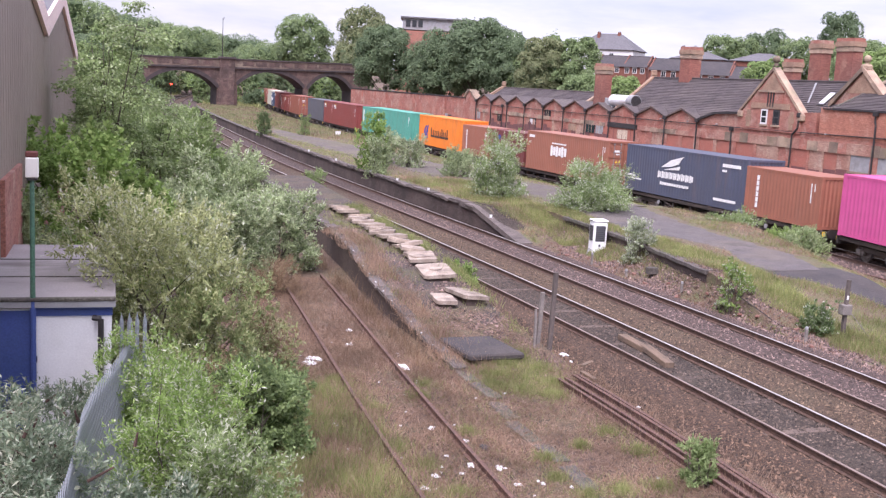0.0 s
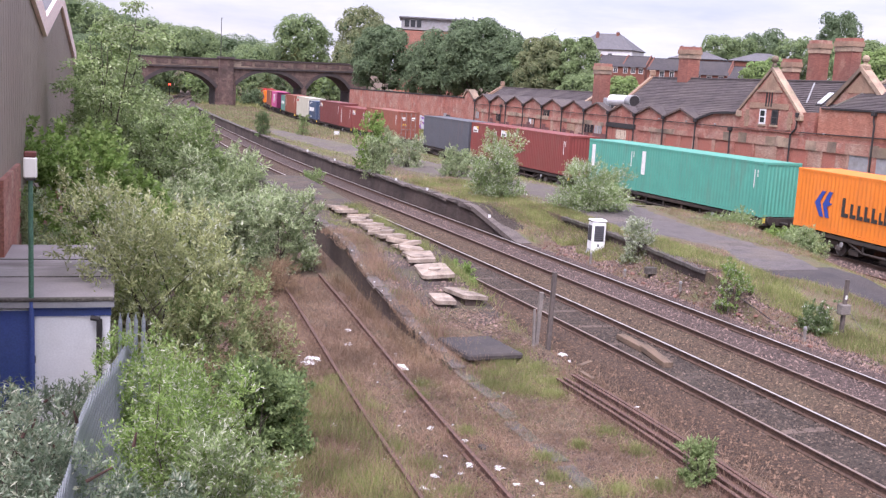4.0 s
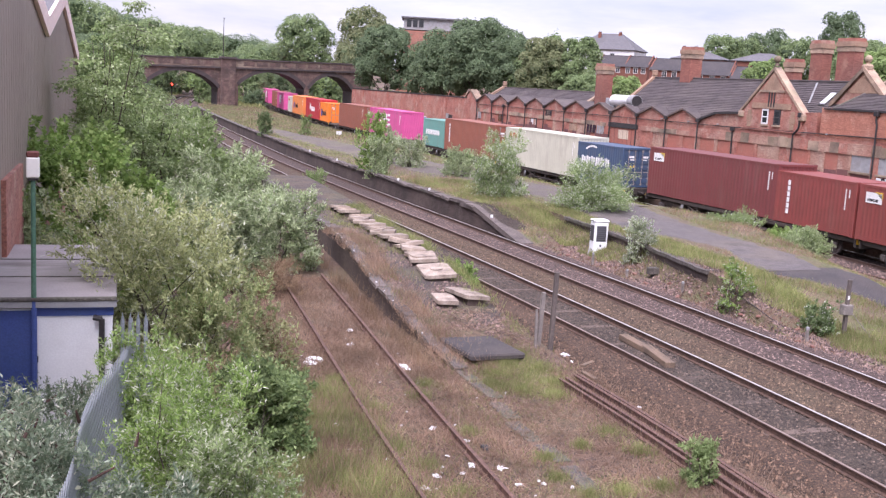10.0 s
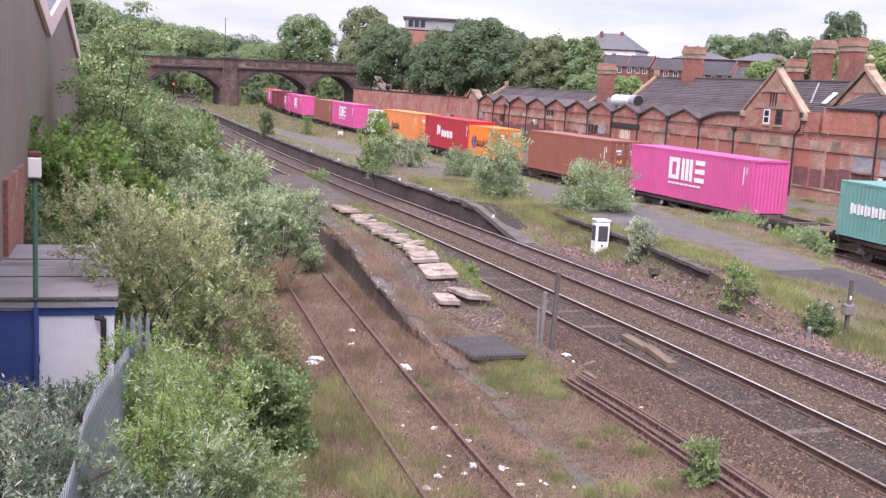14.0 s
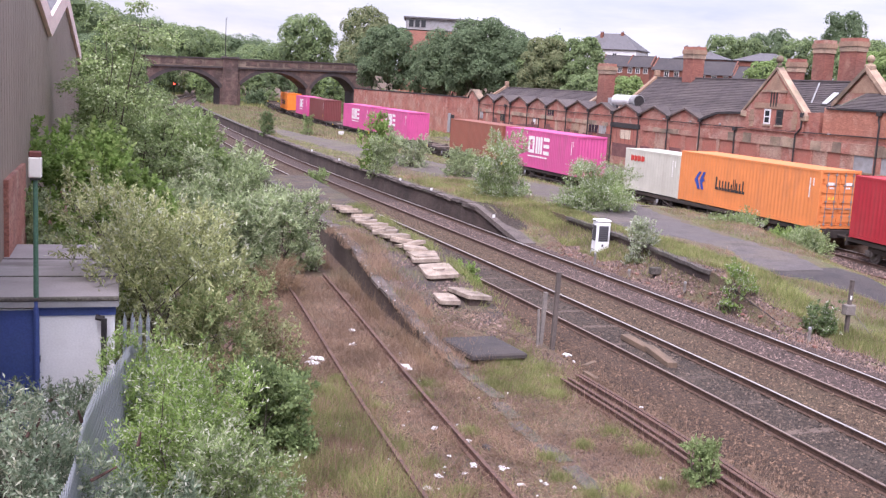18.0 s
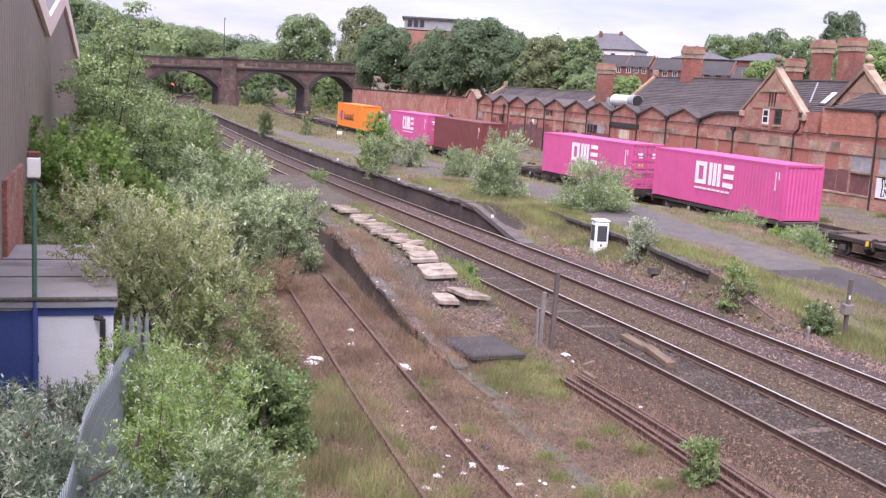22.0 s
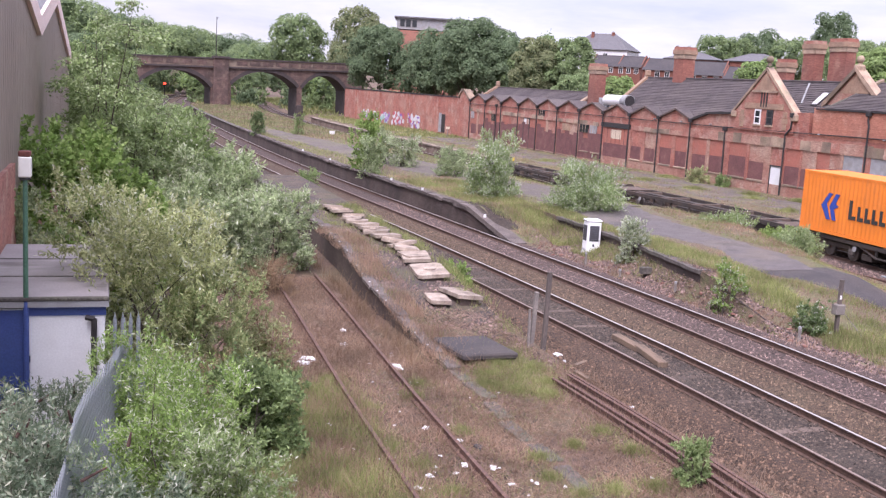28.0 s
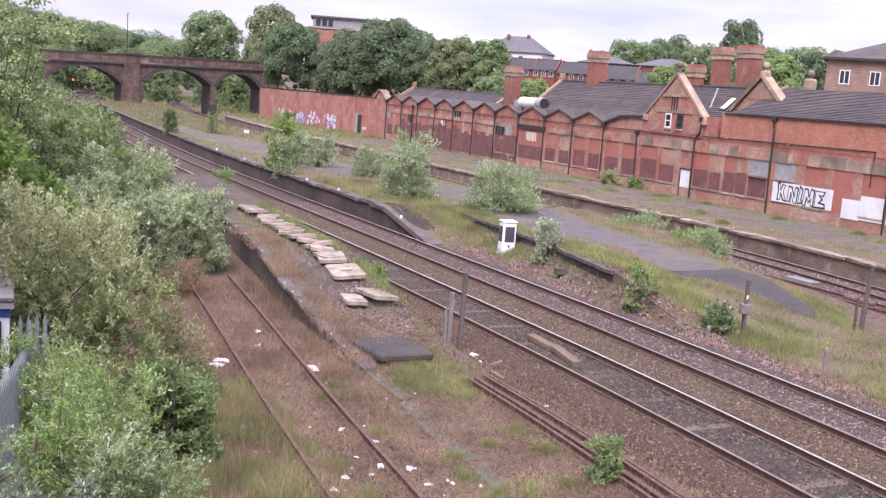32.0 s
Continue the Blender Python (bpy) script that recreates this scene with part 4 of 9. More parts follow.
def corrugated(length, height, along_x, pitch=0.28, depth=0.012):
    """A ribbed sheet from 0 to length, facing -Y, raised and sunk in trapezoid ribs."""
    bm = bmesh.new()
    n = max(3, round(length / pitch))
    p = length / n
    xs = []
    for i in range(n):
        b = i * p
        xs += [(b, 0), (b + 0.26 * p, 0), (b + 0.5 * p, depth), (b + 0.76 * p, depth)]
    xs.append((length, 0))
    lo = [bm.verts.new((x, y, 0)) for x, y in xs]
    hi = [bm.verts.new((x, y, height)) for x, y in xs]
    for i in range(len(xs) - 1):
        bm.faces.new((lo[i], lo[i + 1], hi[i + 1], hi[i]))
    return bm


def marks(t, items, length):
    """Flat painted shapes on the side that faces -Y; x from the rear end, z from the base."""
    for i, (name, material, outlines) in enumerate(items):
        for poly in outlines:
            part(name, prism([(x - length / 2, z) for x, z in poly], -1.232, -1.214), material, t)


def rect(x0, z0, x1, z1):
    return [(x0, z0), (x1, z0), (x1, z1), (x0, z1)]


def slab_marks(L, H):
    """Three bold white blocks with a thin line of small writing under them."""
    z0, z1 = 0.40 * H, 0.84 * H
    x = 0.36 * L
    # an open frame, three uprights and three level bars
    blocks = [rect(x, z0, x + 0.31, z1), rect(x + 0.76, z0, x + 1.07, z1), rect(x + 0.31, z0, x + 0.76, z0 + 0.25), rect(x + 0.31, z1 - 0.25, x + 0.76, z1)]
    x += 1.3
    blocks += [rect(x + k * 0.4, z0, x + k * 0.4 + 0.29, z1) for k in range(3)]
    x += 1.34
    blocks += [rect(x, z0 + k * (z1 - z0 - 0.27) / 2, x + 0.92, z0 + k * (z1 - z0 - 0.27) / 2 + 0.27) for k in range(3)]
    small = [rect(0.36 * L + k * 0.42, 0.30 * H, 0.36 * L + k * 0.42 + 0.34, 0.335 * H) for k in range(8)]
    return [("white_block", P_MARK, blocks), ("small_bar", P_MARK, small)]


def wing_marks(L, H, small=False):
    """A blue pair of slanted bars and a bar of dark lettering."""
    a, b0 = (0.13 * L, 0.46 * H)
    k = 0.8 if small else 1.0
    w = 0.62 * k
    blue = [[(a, b0), (a + w * 0.75, b0 - 0.62 * k), (a + w * 1.2, b0 - 0.62 * k), (a + w * 0.62, b0 + 0.1), (a + w * 1.25, b0 + 0.62 * k), (a + w * 0.8, b0 + 0.62 * k)],
            [(a + w * 1.0, b0), (a + w * 1.45, b0 - 0.62 * k), (a + w * 1.9, b0 - 0.62 * k), (a + w * 1.55, b0 - 0.1), (a + w * 2.1, b0 + 0.05), (a + w * 1.7, b0 + 0.15), (a + w * 2.1, b0 + 0.62 * k), (a + w * 1.65, b0 + 0.62 * k)]]
    x, txt = 0.30 * L, []
    for wd, up in ((0.62, 0.36), (0.5, 0.14), (0.5, 0.14), (0.5, 0.14), (0.5, 0.14), (0.34, 0.0), (0.3, 0.36), (0.2, 0.36), (0.5, 0.14), (0.5, 0.14), (0.5, 0.36)):
        wd *= k * L / 12.19 if not small else 0.55
        txt.append(rect(x, b0 - 0.42 * k, x + wd * 0.34, b0 + (0.1 + up) * k))
        txt.append(rect(x + wd * 0.34, b0 - 0.42 * k, x + wd * 0.8, b0 - 0.24 * k))
        x += wd
    return [("blue_emblem", P_MARK_BLUE, blue), ("dark_bar", P_MARK_BLACK, txt)]


def letter_bars(x, z, n, w, h, material, gap=1.25, name="bar"):
    out = []
    for k in range(n):
        out += [rect(x + k * w * gap, z, x + k * w * gap + w * 0.42, z + h), rect(x + k * w * gap + w * 0.55, z + h * 0.1, x + k * w * gap + w, z + h * 0.9)]
    return (name, material, out)


def column_marks(x, z_top, n, h=0.22, w=0.16):
    return ("upright_bar", P_MARK, [rect(x, z_top - (k + 1) * h * 1.2, x + w, z_top - (k + 1) * h * 1.2 + h) for k in range(n)])


def container(label, L, H, colour, items=(), doors=False):
    """A steel shipping container; its own +X end leads. Origin at the middle of its base."""
    t = thing("shipping_container", pose(0, 0, 0), label, "container", "containers on the train")
    W, h = 2.438, L / 2
    for sgn in (-1, 1):
        bm = corrugated(L - 0.3, H - 0.28, True)
        bmesh.ops.translate(bm, vec=(-h + 0.15, -W / 2 + 0.012, 0.16), verts=bm.verts)
        if sgn > 0:
            bmesh.ops.rotate(bm, cent=(0, 0, 0), matrix=Matrix.Rotation(math.pi, 3, 'Z'), verts=bm.verts)
        part("side_wall", bm, colour, t)
    bm = box(-h + 0.05, -W / 2 + 0.05, H - 0.06, h - 0.05, W / 2 - 0.05, H - 0.025)
    part("roof_panel", bm, colour, t)
    part("floor", box(-h + 0.05, -W / 2 + 0.05, 0.08, h - 0.05, W / 2 - 0.05, 0.16), M_WAGON, t)
    for ex in (-1, 1):
        for ey in (-1, 1):
            part("corner_post", box(ex * h - ex * 0.17, ey * W / 2 - ey * 0.14, 0.12, ex * h, ey * W / 2, H - 0.12, bevel=0.01), colour, t)
            for z0, z1 in ((0, 0.118), (H - 0.118, H)):
                part("corner_casting", box(ex * h - ex * 0.178, ey * W / 2 - ey * 0.162, z0, ex * h + ex * 0.004, ey * W / 2 + ey * 0.004, z1, bevel=0.01), colour, t)
    for ey in (-1, 1):
        part("bottom_rail", box(-h + 0.17, ey * W / 2 - ey * 0.1, 0.03, h - 0.17, ey * W / 2, 0.17), colour, t)
        part("top_rail", box(-h + 0.17, ey * W / 2 - ey * 0.07, H - 0.13, h - 0.17, ey * W / 2, H - 0.02), colour, t)
    for ex in (-1, 1):
        part("end_sill", box(ex * h - ex * 0.1, -W / 2 + 0.16, 0.02, ex * h - ex * 0.002, W / 2 - 0.16, 0.16), colour, t)
        part("end_header", box(ex * h - ex * 0.1, -W / 2 + 0.16, H - 0.14, ex * h - ex * 0.002, W / 2 - 0.16, H - 0.01), colour, t)
        if ex > 0 and doors:
            for k in (-1, 1):
                y0, y1 = (k * 0.012, k * (W / 2 - 0.15))
                d = part("door", box(h - 0.09, y0, 0.17, h - 0.05, y1, H - 0.15, bevel=0.01), colour, t)
                bm = bmesh.new()
                for q in range(5):
                    z0 = 0.26 + q * (H - 0.5) / 5
                    box(h - 0.051, y0 + k * 0.07, z0 + 0.05, h - 0.02, y1 - k * 0.07, z0 + (H - 0.5) / 5 - 0.1, bm, 0.01)
                part("door_rib", bm, colour, d)
                for q in (0.25, 0.72):
                    yy = y0 + (y1 - y0) * q
                    bm = cyl((h + 0.005, yy, 0.14), (h + 0.005, yy, H - 0.12), 0.021, seg=6)
                    for zz in (0.22, 0.62, 1.35, H - 0.75, H - 0.24):
                        box(h - 0.022, yy - 0.06, zz - 0.035, h + 0.024, yy + 0.06, zz + 0.035, bm)
                    part("locking_bar", bm, M_BAR, d)
                    part("lock_handle", box(h + 0.01, min(yy, yy - k * 0.36), 0.98, h + 0.03, max(yy, yy - k * 0.36), 1.03), M_BAR, d)
                for zz in (0.4, 1.1, H - 1.1, H - 0.45):
                    part("hinge", box(h - 0.05, y1 - k * 0.09, zz, h + 0.012, y1 + k * 0.03, zz + 0.16, bevel=0.008), colour, d)
                part("door_plate", box(h - 0.019, y0 + k * 0.34, H * 0.74, h - 0.012, y0 + k * 0.72, H * 0.79), P_MARK, d)
                part("door_plate", box(h - 0.019, y0 + k * 0.34, H * 0.68, h - 0.012, y0 + k * 0.62, H * 0.71), P_MARK, d)
                if k < 0:
                    for q in (0.32, 0.56):
                        part("warning_triangle", prism([(y0 - q - 0.1, H * 0.5), (y0 - q + 0.1, H * 0.5), (y0 - q, H * 0.5 + 0.17)], -0.004, 0.004), P_MARK_YELLOW, d).matrix_basis = Matrix(((0, 1, 0, h - 0.016), (1, 0, 0, 0), (0, 0, 1, 0), (0, 0, 0, 1)))
        else:
            bm = corrugated(W - 0.28, H - 0.3, True, 0.25, 0.03)
            bmesh.ops.translate(bm, vec=(-(W - 0.28) / 2, -h + 0.03, 0.16), verts=bm.verts)
            bmesh.ops.rotate(bm, cent=(0, 0, 0), matrix=Matrix.Rotation(math.pi / 2 * ex, 3, 'Z'), verts=bm.verts)
            part("end_wall", bm, colour, t)
    marks(t, items, L)
    return t


def bogie(parent, x):
    bg = part("bogie", box(x - 1.25, -0.98, 0.48, x + 1.25, -0.86, 0.72, box(x - 1.25, 0.86, 0.48, x + 1.25, 0.98, 0.72, box(x - 0.2, -0.9, 0.45, x + 0.2, 0.9, 0.75)), 0.03), M_WAGON, parent)
    for dx in (-0.9, 0.9):
        for sy in (-1, 1):
            bm = cyl((x + dx, sy * 0.68, 0.42), (x + dx, sy * 0.80, 0.42), 0.42, seg=20)
            cyl((x + dx, sy * 0.80, 0.42), (x + dx, sy * 0.83, 0.42), 0.33, 0.3, 20, bm)
            cyl((x + dx, sy * 0.80, 0.42), (x + dx, sy * 1.02, 0.42), 0.12, seg=10, bm=bm)
            part("wheel", bm, M_WHEEL, bg)
        part("spring", cyl((x + dx, -0.93, 0.5), (x + dx, -0.93, 0.72), 0.1, seg=8), M_WAGON, bg)
    return bg


def wagon():
    """A flat container wagon with an open skeleton frame; the rail head is at its own z = 0."""
    t = thing("flat_wagon", pose(0, 0, 0), "grimy flat container wagon with rusty open frame", "wagon", "wagons of the train")
    D = 0.995
    part("centre_sill", box(-9.1, -0.22, D - 0.42, 9.1, 0.22, D - 0.08), M_WAGON, t)
    for sy in (-1, 1):
        bm = prism([(-9.2, D - 0.02), (9.2, D - 0.02), (9.2, D - 0.2), (-9.2, D - 0.2)], sy * 1.0, sy * 1.16)
        part("side_sill", bm, M_WAGON, t)
        truss = cyl((-4.9, sy * 1.08, D - 0.2), (-3.7, sy * 1.08, D - 0.55), 0.05, seg=6)
        cyl((4.9, sy * 1.08, D - 0.2), (3.7, sy * 1.08, D - 0.55), 0.05, seg=6, bm=truss)
        cyl((-3.7, sy * 1.08, D - 0.55), (3.7, sy * 1.08, D - 0.55), 0.05, seg=6, bm=truss)
        for x in (-3.7, -1.9, 0.0, 1.9, 3.7):
            box(x - 0.05, sy * 1.08 - 0.04, D - 0.56, x + 0.05, sy * 1.08 + 0.04, D - 0.19, truss)
        part("truss", truss, M_WAGON, t)
    for x in (-9.1, -6.1, -3.05, 0, 3.05, 6.1, 9.1):
        part("crossbeam", box(x - 0.14, -1.05, D - 0.2, x + 0.14, 1.05, D - 0.03), M_WAGON_DECK, t)
        for sy in (-1, 1):
            part("container_spigot", box(x - 0.1, sy * 1.12 - 0.06, D - 0.03, x + 0.1, sy * 1.12 + 0.06, D + 0.012), M_WAGON_DECK, t)
    for sx in (-1, 1):
        part("end_deck", box(sx * 7.2, -1.0, D - 0.05, sx * 9.15, 1.0, D - 0.022), M_WAGON_DECK, t)
        part("headstock", box(sx * 9.15, -1.2, D - 0.4, sx * 9.3, 1.2, D - 0.02), M_WAGON, t)
        part("coupling", cyl((sx * 9.3, 0, D - 0.25), (sx * 9.95, 0, D - 0.28), 0.07, seg=8), M_WAGON, t)
        for sy in (-1, 1):
            bm = cyl((sx * 9.3, sy * 0.87, D - 0.1), (sx * 9.5, sy * 0.87, D - 0.1), 0.09, seg=10)
            cyl((sx * 9.5, sy * 0.87, D - 0.1), (sx * 9.56, sy * 0.87, D - 0.1), 0.22, seg=14, bm=bm)
            part("buffer", bm, M_WAGON, t)
        for sy in (-1, 1):
            part("end_marking", box(sx * 9.28, sy * 1.02, D - 0.26, sx * 9.306, sy * 1.2, D - 0.03), P_MARK_YELLOW, t, "yellow corner marking")
        bogie(t, sx * 6.6)
        part("brake_wheel", cyl((sx * 5.1, -1.2, D - 0.36), (sx * 5.1, -1.23, D - 0.36), 0.13, seg=16), M_BOARD, t, "pale hand brake wheel")
        for x in (2.2, 4.4):
            part("underframe_box", box(sx * x - 0.35, -1.05, D - 0.78, sx * x + 0.35, -0.6, D - 0.5, bevel=0.03), M_WAGON, t)
        for x in (7.7, 5.5):
            part("axle_box", box(sx * x - 0.16, -1.1, 0.3, sx * x + 0.16, -0.97, 0.58, bevel=0.03), M_WHEEL, t)
    part("brake_gear", box(-2.2, -0.5, D - 0.62, 0.6, 0.4, D - 0.42, cyl((0.9, -0.6, D - 0.55), (1.9, -0.6, D - 0.55), 0.17, seg=12)), M_WAGON, t)
    return t


L40, L20, HC, ST = 12.19, 6.06, 2.896, 2.591


def run(t):
    """How far the train has come."""
    return 14.1 * t + 0.025 * t * t


def train_pose(front, length, z, t):
    s = front + length / 2 - run(t)
    a, b0 = GOODS.at(s - length * 0.36), GOODS.at(s + length * 0.36)
    d = a - b0
    c = (a + b0) / 2
    return pose(float(c[0]), float(c[1]), z, 0, 0, math.degrees(math.atan2(d[1], d[0])))


# fronts of the wagons along the train, metres behind its zero mark
WAGONS = [-18.6, 1.2, 21.7, 41.6, 62.6, 83.7, 102.6, 123.3, 142.3, 163.4, 183.8, 203.4, 224.1, 242.9, 263.6, 282.2, 301.3, 320.5, 341.4, 359.8, 379.2, 397.9, 417.0, 436.2]
LOADS = [
    ("magenta steel container with bold white block lettering", -0.3, L40, HC, P_PINK, "blocks", False),
    ("brown steel container with white vertical lettering, on a flat wagon", 7.3, L20, ST, P_SALMON, "col", False),
    ("navy grey container with white winged emblem", 19.5, L40, HC, P_BLUE, "wing", False),
    ("brown container with white block emblem and doors ahead", 33.9, L40, HC, P_SALMON, "triple", True),
    ("dark red short container with a small blue dot", 40.4, L20, ST, P_DARKRED, "dot", False),
    ("faded brown short container with vertical lettering", 47.6, L20, ST, P_SALMON, "col", True),
    ("bright orange container with blue emblem and dark lettering", 59.8, L40, HC, P_ORANGE, "pair", False),
    ("green teal container with pale vertical markings", 74.8, L40, HC, P_TEAL, "white1", False),
    ("green teal short container with a white upright label", 80.9, L20, HC, P_TEAL, "white1", False),
    ("red-brown container with small white and yellow label", 95.9, L40, HC, P_RED, "label", False),
    ("red-brown short container with small white label", 102.0, L20, HC, P_RED, "label", False),
    ("slate grey container, plain sides", 114.8, L40, HC, P_GREY, "plain", True),
    ("brown container with white vertical lettering and doors ahead", 135.5, L40, HC, P_BROWN, "col", True),
    ("red-brown short container with small white label", 142.0, L20, ST, P_RED, "label", False),
    ("dark red short container with tall white letters", 148.3, L20, ST, P_RED, "col", False),
    ("maroon container with small yellow and white label", 160.5, L40, HC, P_DARKRED, "label", False),
    ("deep blue short container with white lettering, doors ahead", 169.6, L20, ST, P_DEEPBLUE, "arc", True),
    ("cream container with a small red mark", 181.6, L40, HC, P_CREAM, "redmark", False),
    ("brown container with white vertical lettering and doors ahead", 196.0, L40, HC, P_BROWN, "col", True),
    ("pale teal short container with worn white lettering", 202.3, L20, ST, P_TEAL2, "worn", False),
    ("magenta steel container with bold white block lettering", 221.6, L40, HC, P_PINK, "blocks", False),
    ("brown container with plain side and doors ahead", 236.3, L40, HC, P_BROWN, "plainmarks", True),
    ("orange short container with blue emblem, doors ahead", 249.0, L20, ST, P_ORANGE, "pair", True),
    ("crimson container with bold white lettering", 261.0, L40, HC, P_CRIMSON, "bold", False),
    ("faded orange container with blue emblem, doors ahead", 275.8, L40, HC, P_ORANGE2, "pair_small", True),
    ("off-white short container with small red mark", 281.9, L20, ST, P_WHITE, "redmark", False),
    ("magenta steel container with bold white block lettering", 300.5, L40, HC, P_PINK, "blocks", False),
    ("brown container with plain side and doors ahead", 313.5, L40, HC, P_BROWN, "plainmarks", True),
    ("magenta steel container with bold white block lettering", 338.8, L40, HC, P_PINK, "blocks", False),
    ("magenta container with white block lettering, doors ahead", 353.6, L40, HC, P_PINK, "blocks", True),
    ("dark red-brown container with ribbed plain end", 378.0, L40, HC, P_DARKRED, "plainmarks", False),
    ("magenta container with white block lettering, doors ahead", 392.4, L40, HC, P_PINK, "blocks", True),
    ("bright orange container with blue emblem and dark lettering", 416.5, L40, HC, P_ORANGE, "pair", False),
]


def markings(kind, L, H):
    codes = [column_marks(L - 0.75, H * 0.85, 9, 0.09, 0.07), column_marks(L - 0.5, H * 0.85, 4, 0.08, 0.06)]
    if kind == "blocks":
        return slab_marks(L, H) + codes
    if kind == "pair":
        return wing_marks(L, H, L < 7)
    if kind == "pair_small":
        return wing_marks(L, H, True) + codes
    if kind == "col":
        return [column_marks(L * (0.1 if L > 7 else 0.16), H * 0.86, 6, 0.24, 0.2)] + codes
    if kind == "wing":
        a = [[(4.0, 1.75), (5.0, 2.25), (6.3, 2.55), (6.0, 2.3), (5.8, 2.05), (5.0, 1.85)], [(4.3, 1.62), (6.0, 1.95), (5.9, 1.72)]]
        return [("winged_emblem", P_MARK, a), letter_bars(3.7, 1.1, 9, 0.33, 0.42, P_MARK), letter_bars(4.0, 0.7, 12, 0.2, 0.18, P_MARK, name="small_bar"),
                ("label_bars", P_MARK, [rect(10.0, 2.32, 11.6, 2.5), rect(10.0, 2.05, 10.4, 2.17), rect(0.3, 0.9, 1.2, 1.05), rect(0.3, 0.74, 1.9, 0.82), rect(9.4, 0.4, 11.4, 0.55)])]
    if kind == "triple":
        return [letter_bars(4.0, 1.25, 3, 0.75, 0.75, P_MARK, 1.1), ("emblem_bar", P_MARK, [rect(4.15, 2.12, 6.3, 2.22)]), ("label_bars", P_MARK, [rect(0.4, 2.4, 1.3, 2.6)])] + codes
    if kind == "dot":
        c = [(1.2 + 0.2 * math.cos(a), 2.0 + 0.2 * math.sin(a)) for a in np.linspace(0, 2 * math.pi, 12, endpoint=False)]
        return [("blue_dot", P_MARK_BLUE, [c])] + codes
    if kind == "white1":
        return [("upright_label", P_MARK, [rect(0.45, H * 0.38, 0.85, H * 0.88)])] + codes
    if kind == "label":
        return [("white_label", P_MARK, [rect(0.5, H - 0.82, 1.6, H - 0.34)]), ("yellow_corner", P_MARK_YELLOW, [[(1.62, H - 0.3), (1.62, H - 0.6), (1.1, H - 0.3)]]), ("black_corner", P_MARK_BLACK, [rect(0.62, H - 0.75, 1.35, H - 0.62), [(1.3, H - 0.42), (1.6, H - 0.42), (1.6, H - 0.56)]])] + codes
    if kind == "arc":
        arc = [[(2.2 + 1.5 * math.cos(a), 1.35 + 1.1 * math.sin(a)), (2.2 + 1.5 * math.cos(b0), 1.35 + 1.1 * math.sin(b0)), (2.2 + 1.33 * math.cos(b0), 1.35 + 0.98 * math.sin(b0)), (2.2 + 1.33 * math.cos(a), 1.35 + 0.98 * math.sin(a))] for a, b0 in [(1.2 + k * 0.15, 1.35 + k * 0.15) for k in range(7)] + [(4.3 + k * 0.15, 4.45 + k * 0.15) for k in range(7)]]
        return [("emblem_arc", P_MARK, arc), letter_bars(0.8, 1.1, 6, 0.5, 0.6, P_MARK)]
    if kind == "redmark":
        return [letter_bars(0.7, H - 0.75, 4, 0.32, 0.36, P_MARK_RED, name="red_mark")] + codes
    if kind == "worn":
        return [letter_bars(0.9, 1.1, 8, 0.4, 0.5, P_MARK)]
    if kind == "bold":
        return [letter_bars(3.6, 1.2, 1, 0.9, 0.95, P_MARK, name="emblem"), letter_bars(4.9, 1.05, 4, 0.62, 0.68, P_MARK)] + codes
    if kind == "plainmarks":
        return codes + [("yellow_tag", P_MARK_YELLOW, [rect(L - 0.9, H * 0.2, L - 0.72, H * 0.27)])]
    return []


MOVING = []
first_wagon = wagon()
for k, front in enumerate(WAGONS):
    MOVING.append((first_wagon if k == 0 else copy_thing(first_wagon, pose(0, 0, 0)), front, 18.3, Z_GOODS))
last_wagon = MOVING[-1][0]
end_board = part("end_board", box(-9.2, -1.2, 0.98, -9.08, 1.2, 1.3, bevel=0.01), M_WAGON, last_wagon, "dark board across the tail")
for sy in (-1, 1):
    part("end_marking", box(-9.07, sy * 1.0, 1.0, -9.05, sy * 1.2, 1.3), P_MARK_YELLOW, end_board, "yellow corner marking")
for label, rear, L, H, colour, kind, doors in LOADS:
    MOVING.append((container(label, L, H, colour, markings(kind, L, H), doors), rear - L, L, Z_GOODS + 1.01))


def motions():
    for ob, front, length, z in MOVING:
        walk(ob, [(t, train_pose(front, length, z, t)) for t in range(0, 33)])

# ---- stone road bridge ----
UB = np.array([26.0, 11.0]) / math.hypot(26, 11)
BM = Matrix(((UB[0], -UB[1], 0, 17.0), (UB[1], UB[0], 0, 182.0), (0, 0, 1, 0), (0, 0, 0, 1)))
bridge = thing("road_bridge", BM, "weathered stone road bridge with three arches", "bridge", kind="structure")
ARCHES = [(-14.5, -1.4, 3.6, 6.32), (2.45, 15.75, 4.2, 6.8), (16.75, 26.3, 4.05, 6.7)]
BACK = 5.5


def string_z(s):
    return 7.08 + 0.02 * s


def soffit(s):
    for a, b0, z0, z1 in ARCHES:
        if a <= s <= b0:
            u = (s - (a + b0) / 2) / ((b0 - a) / 2)
            return z1 - (z1 - z0) * (1 - math.sqrt(max(0.0, 1 - (0.8 * u) ** 2))) / 0.4
    return -1.2


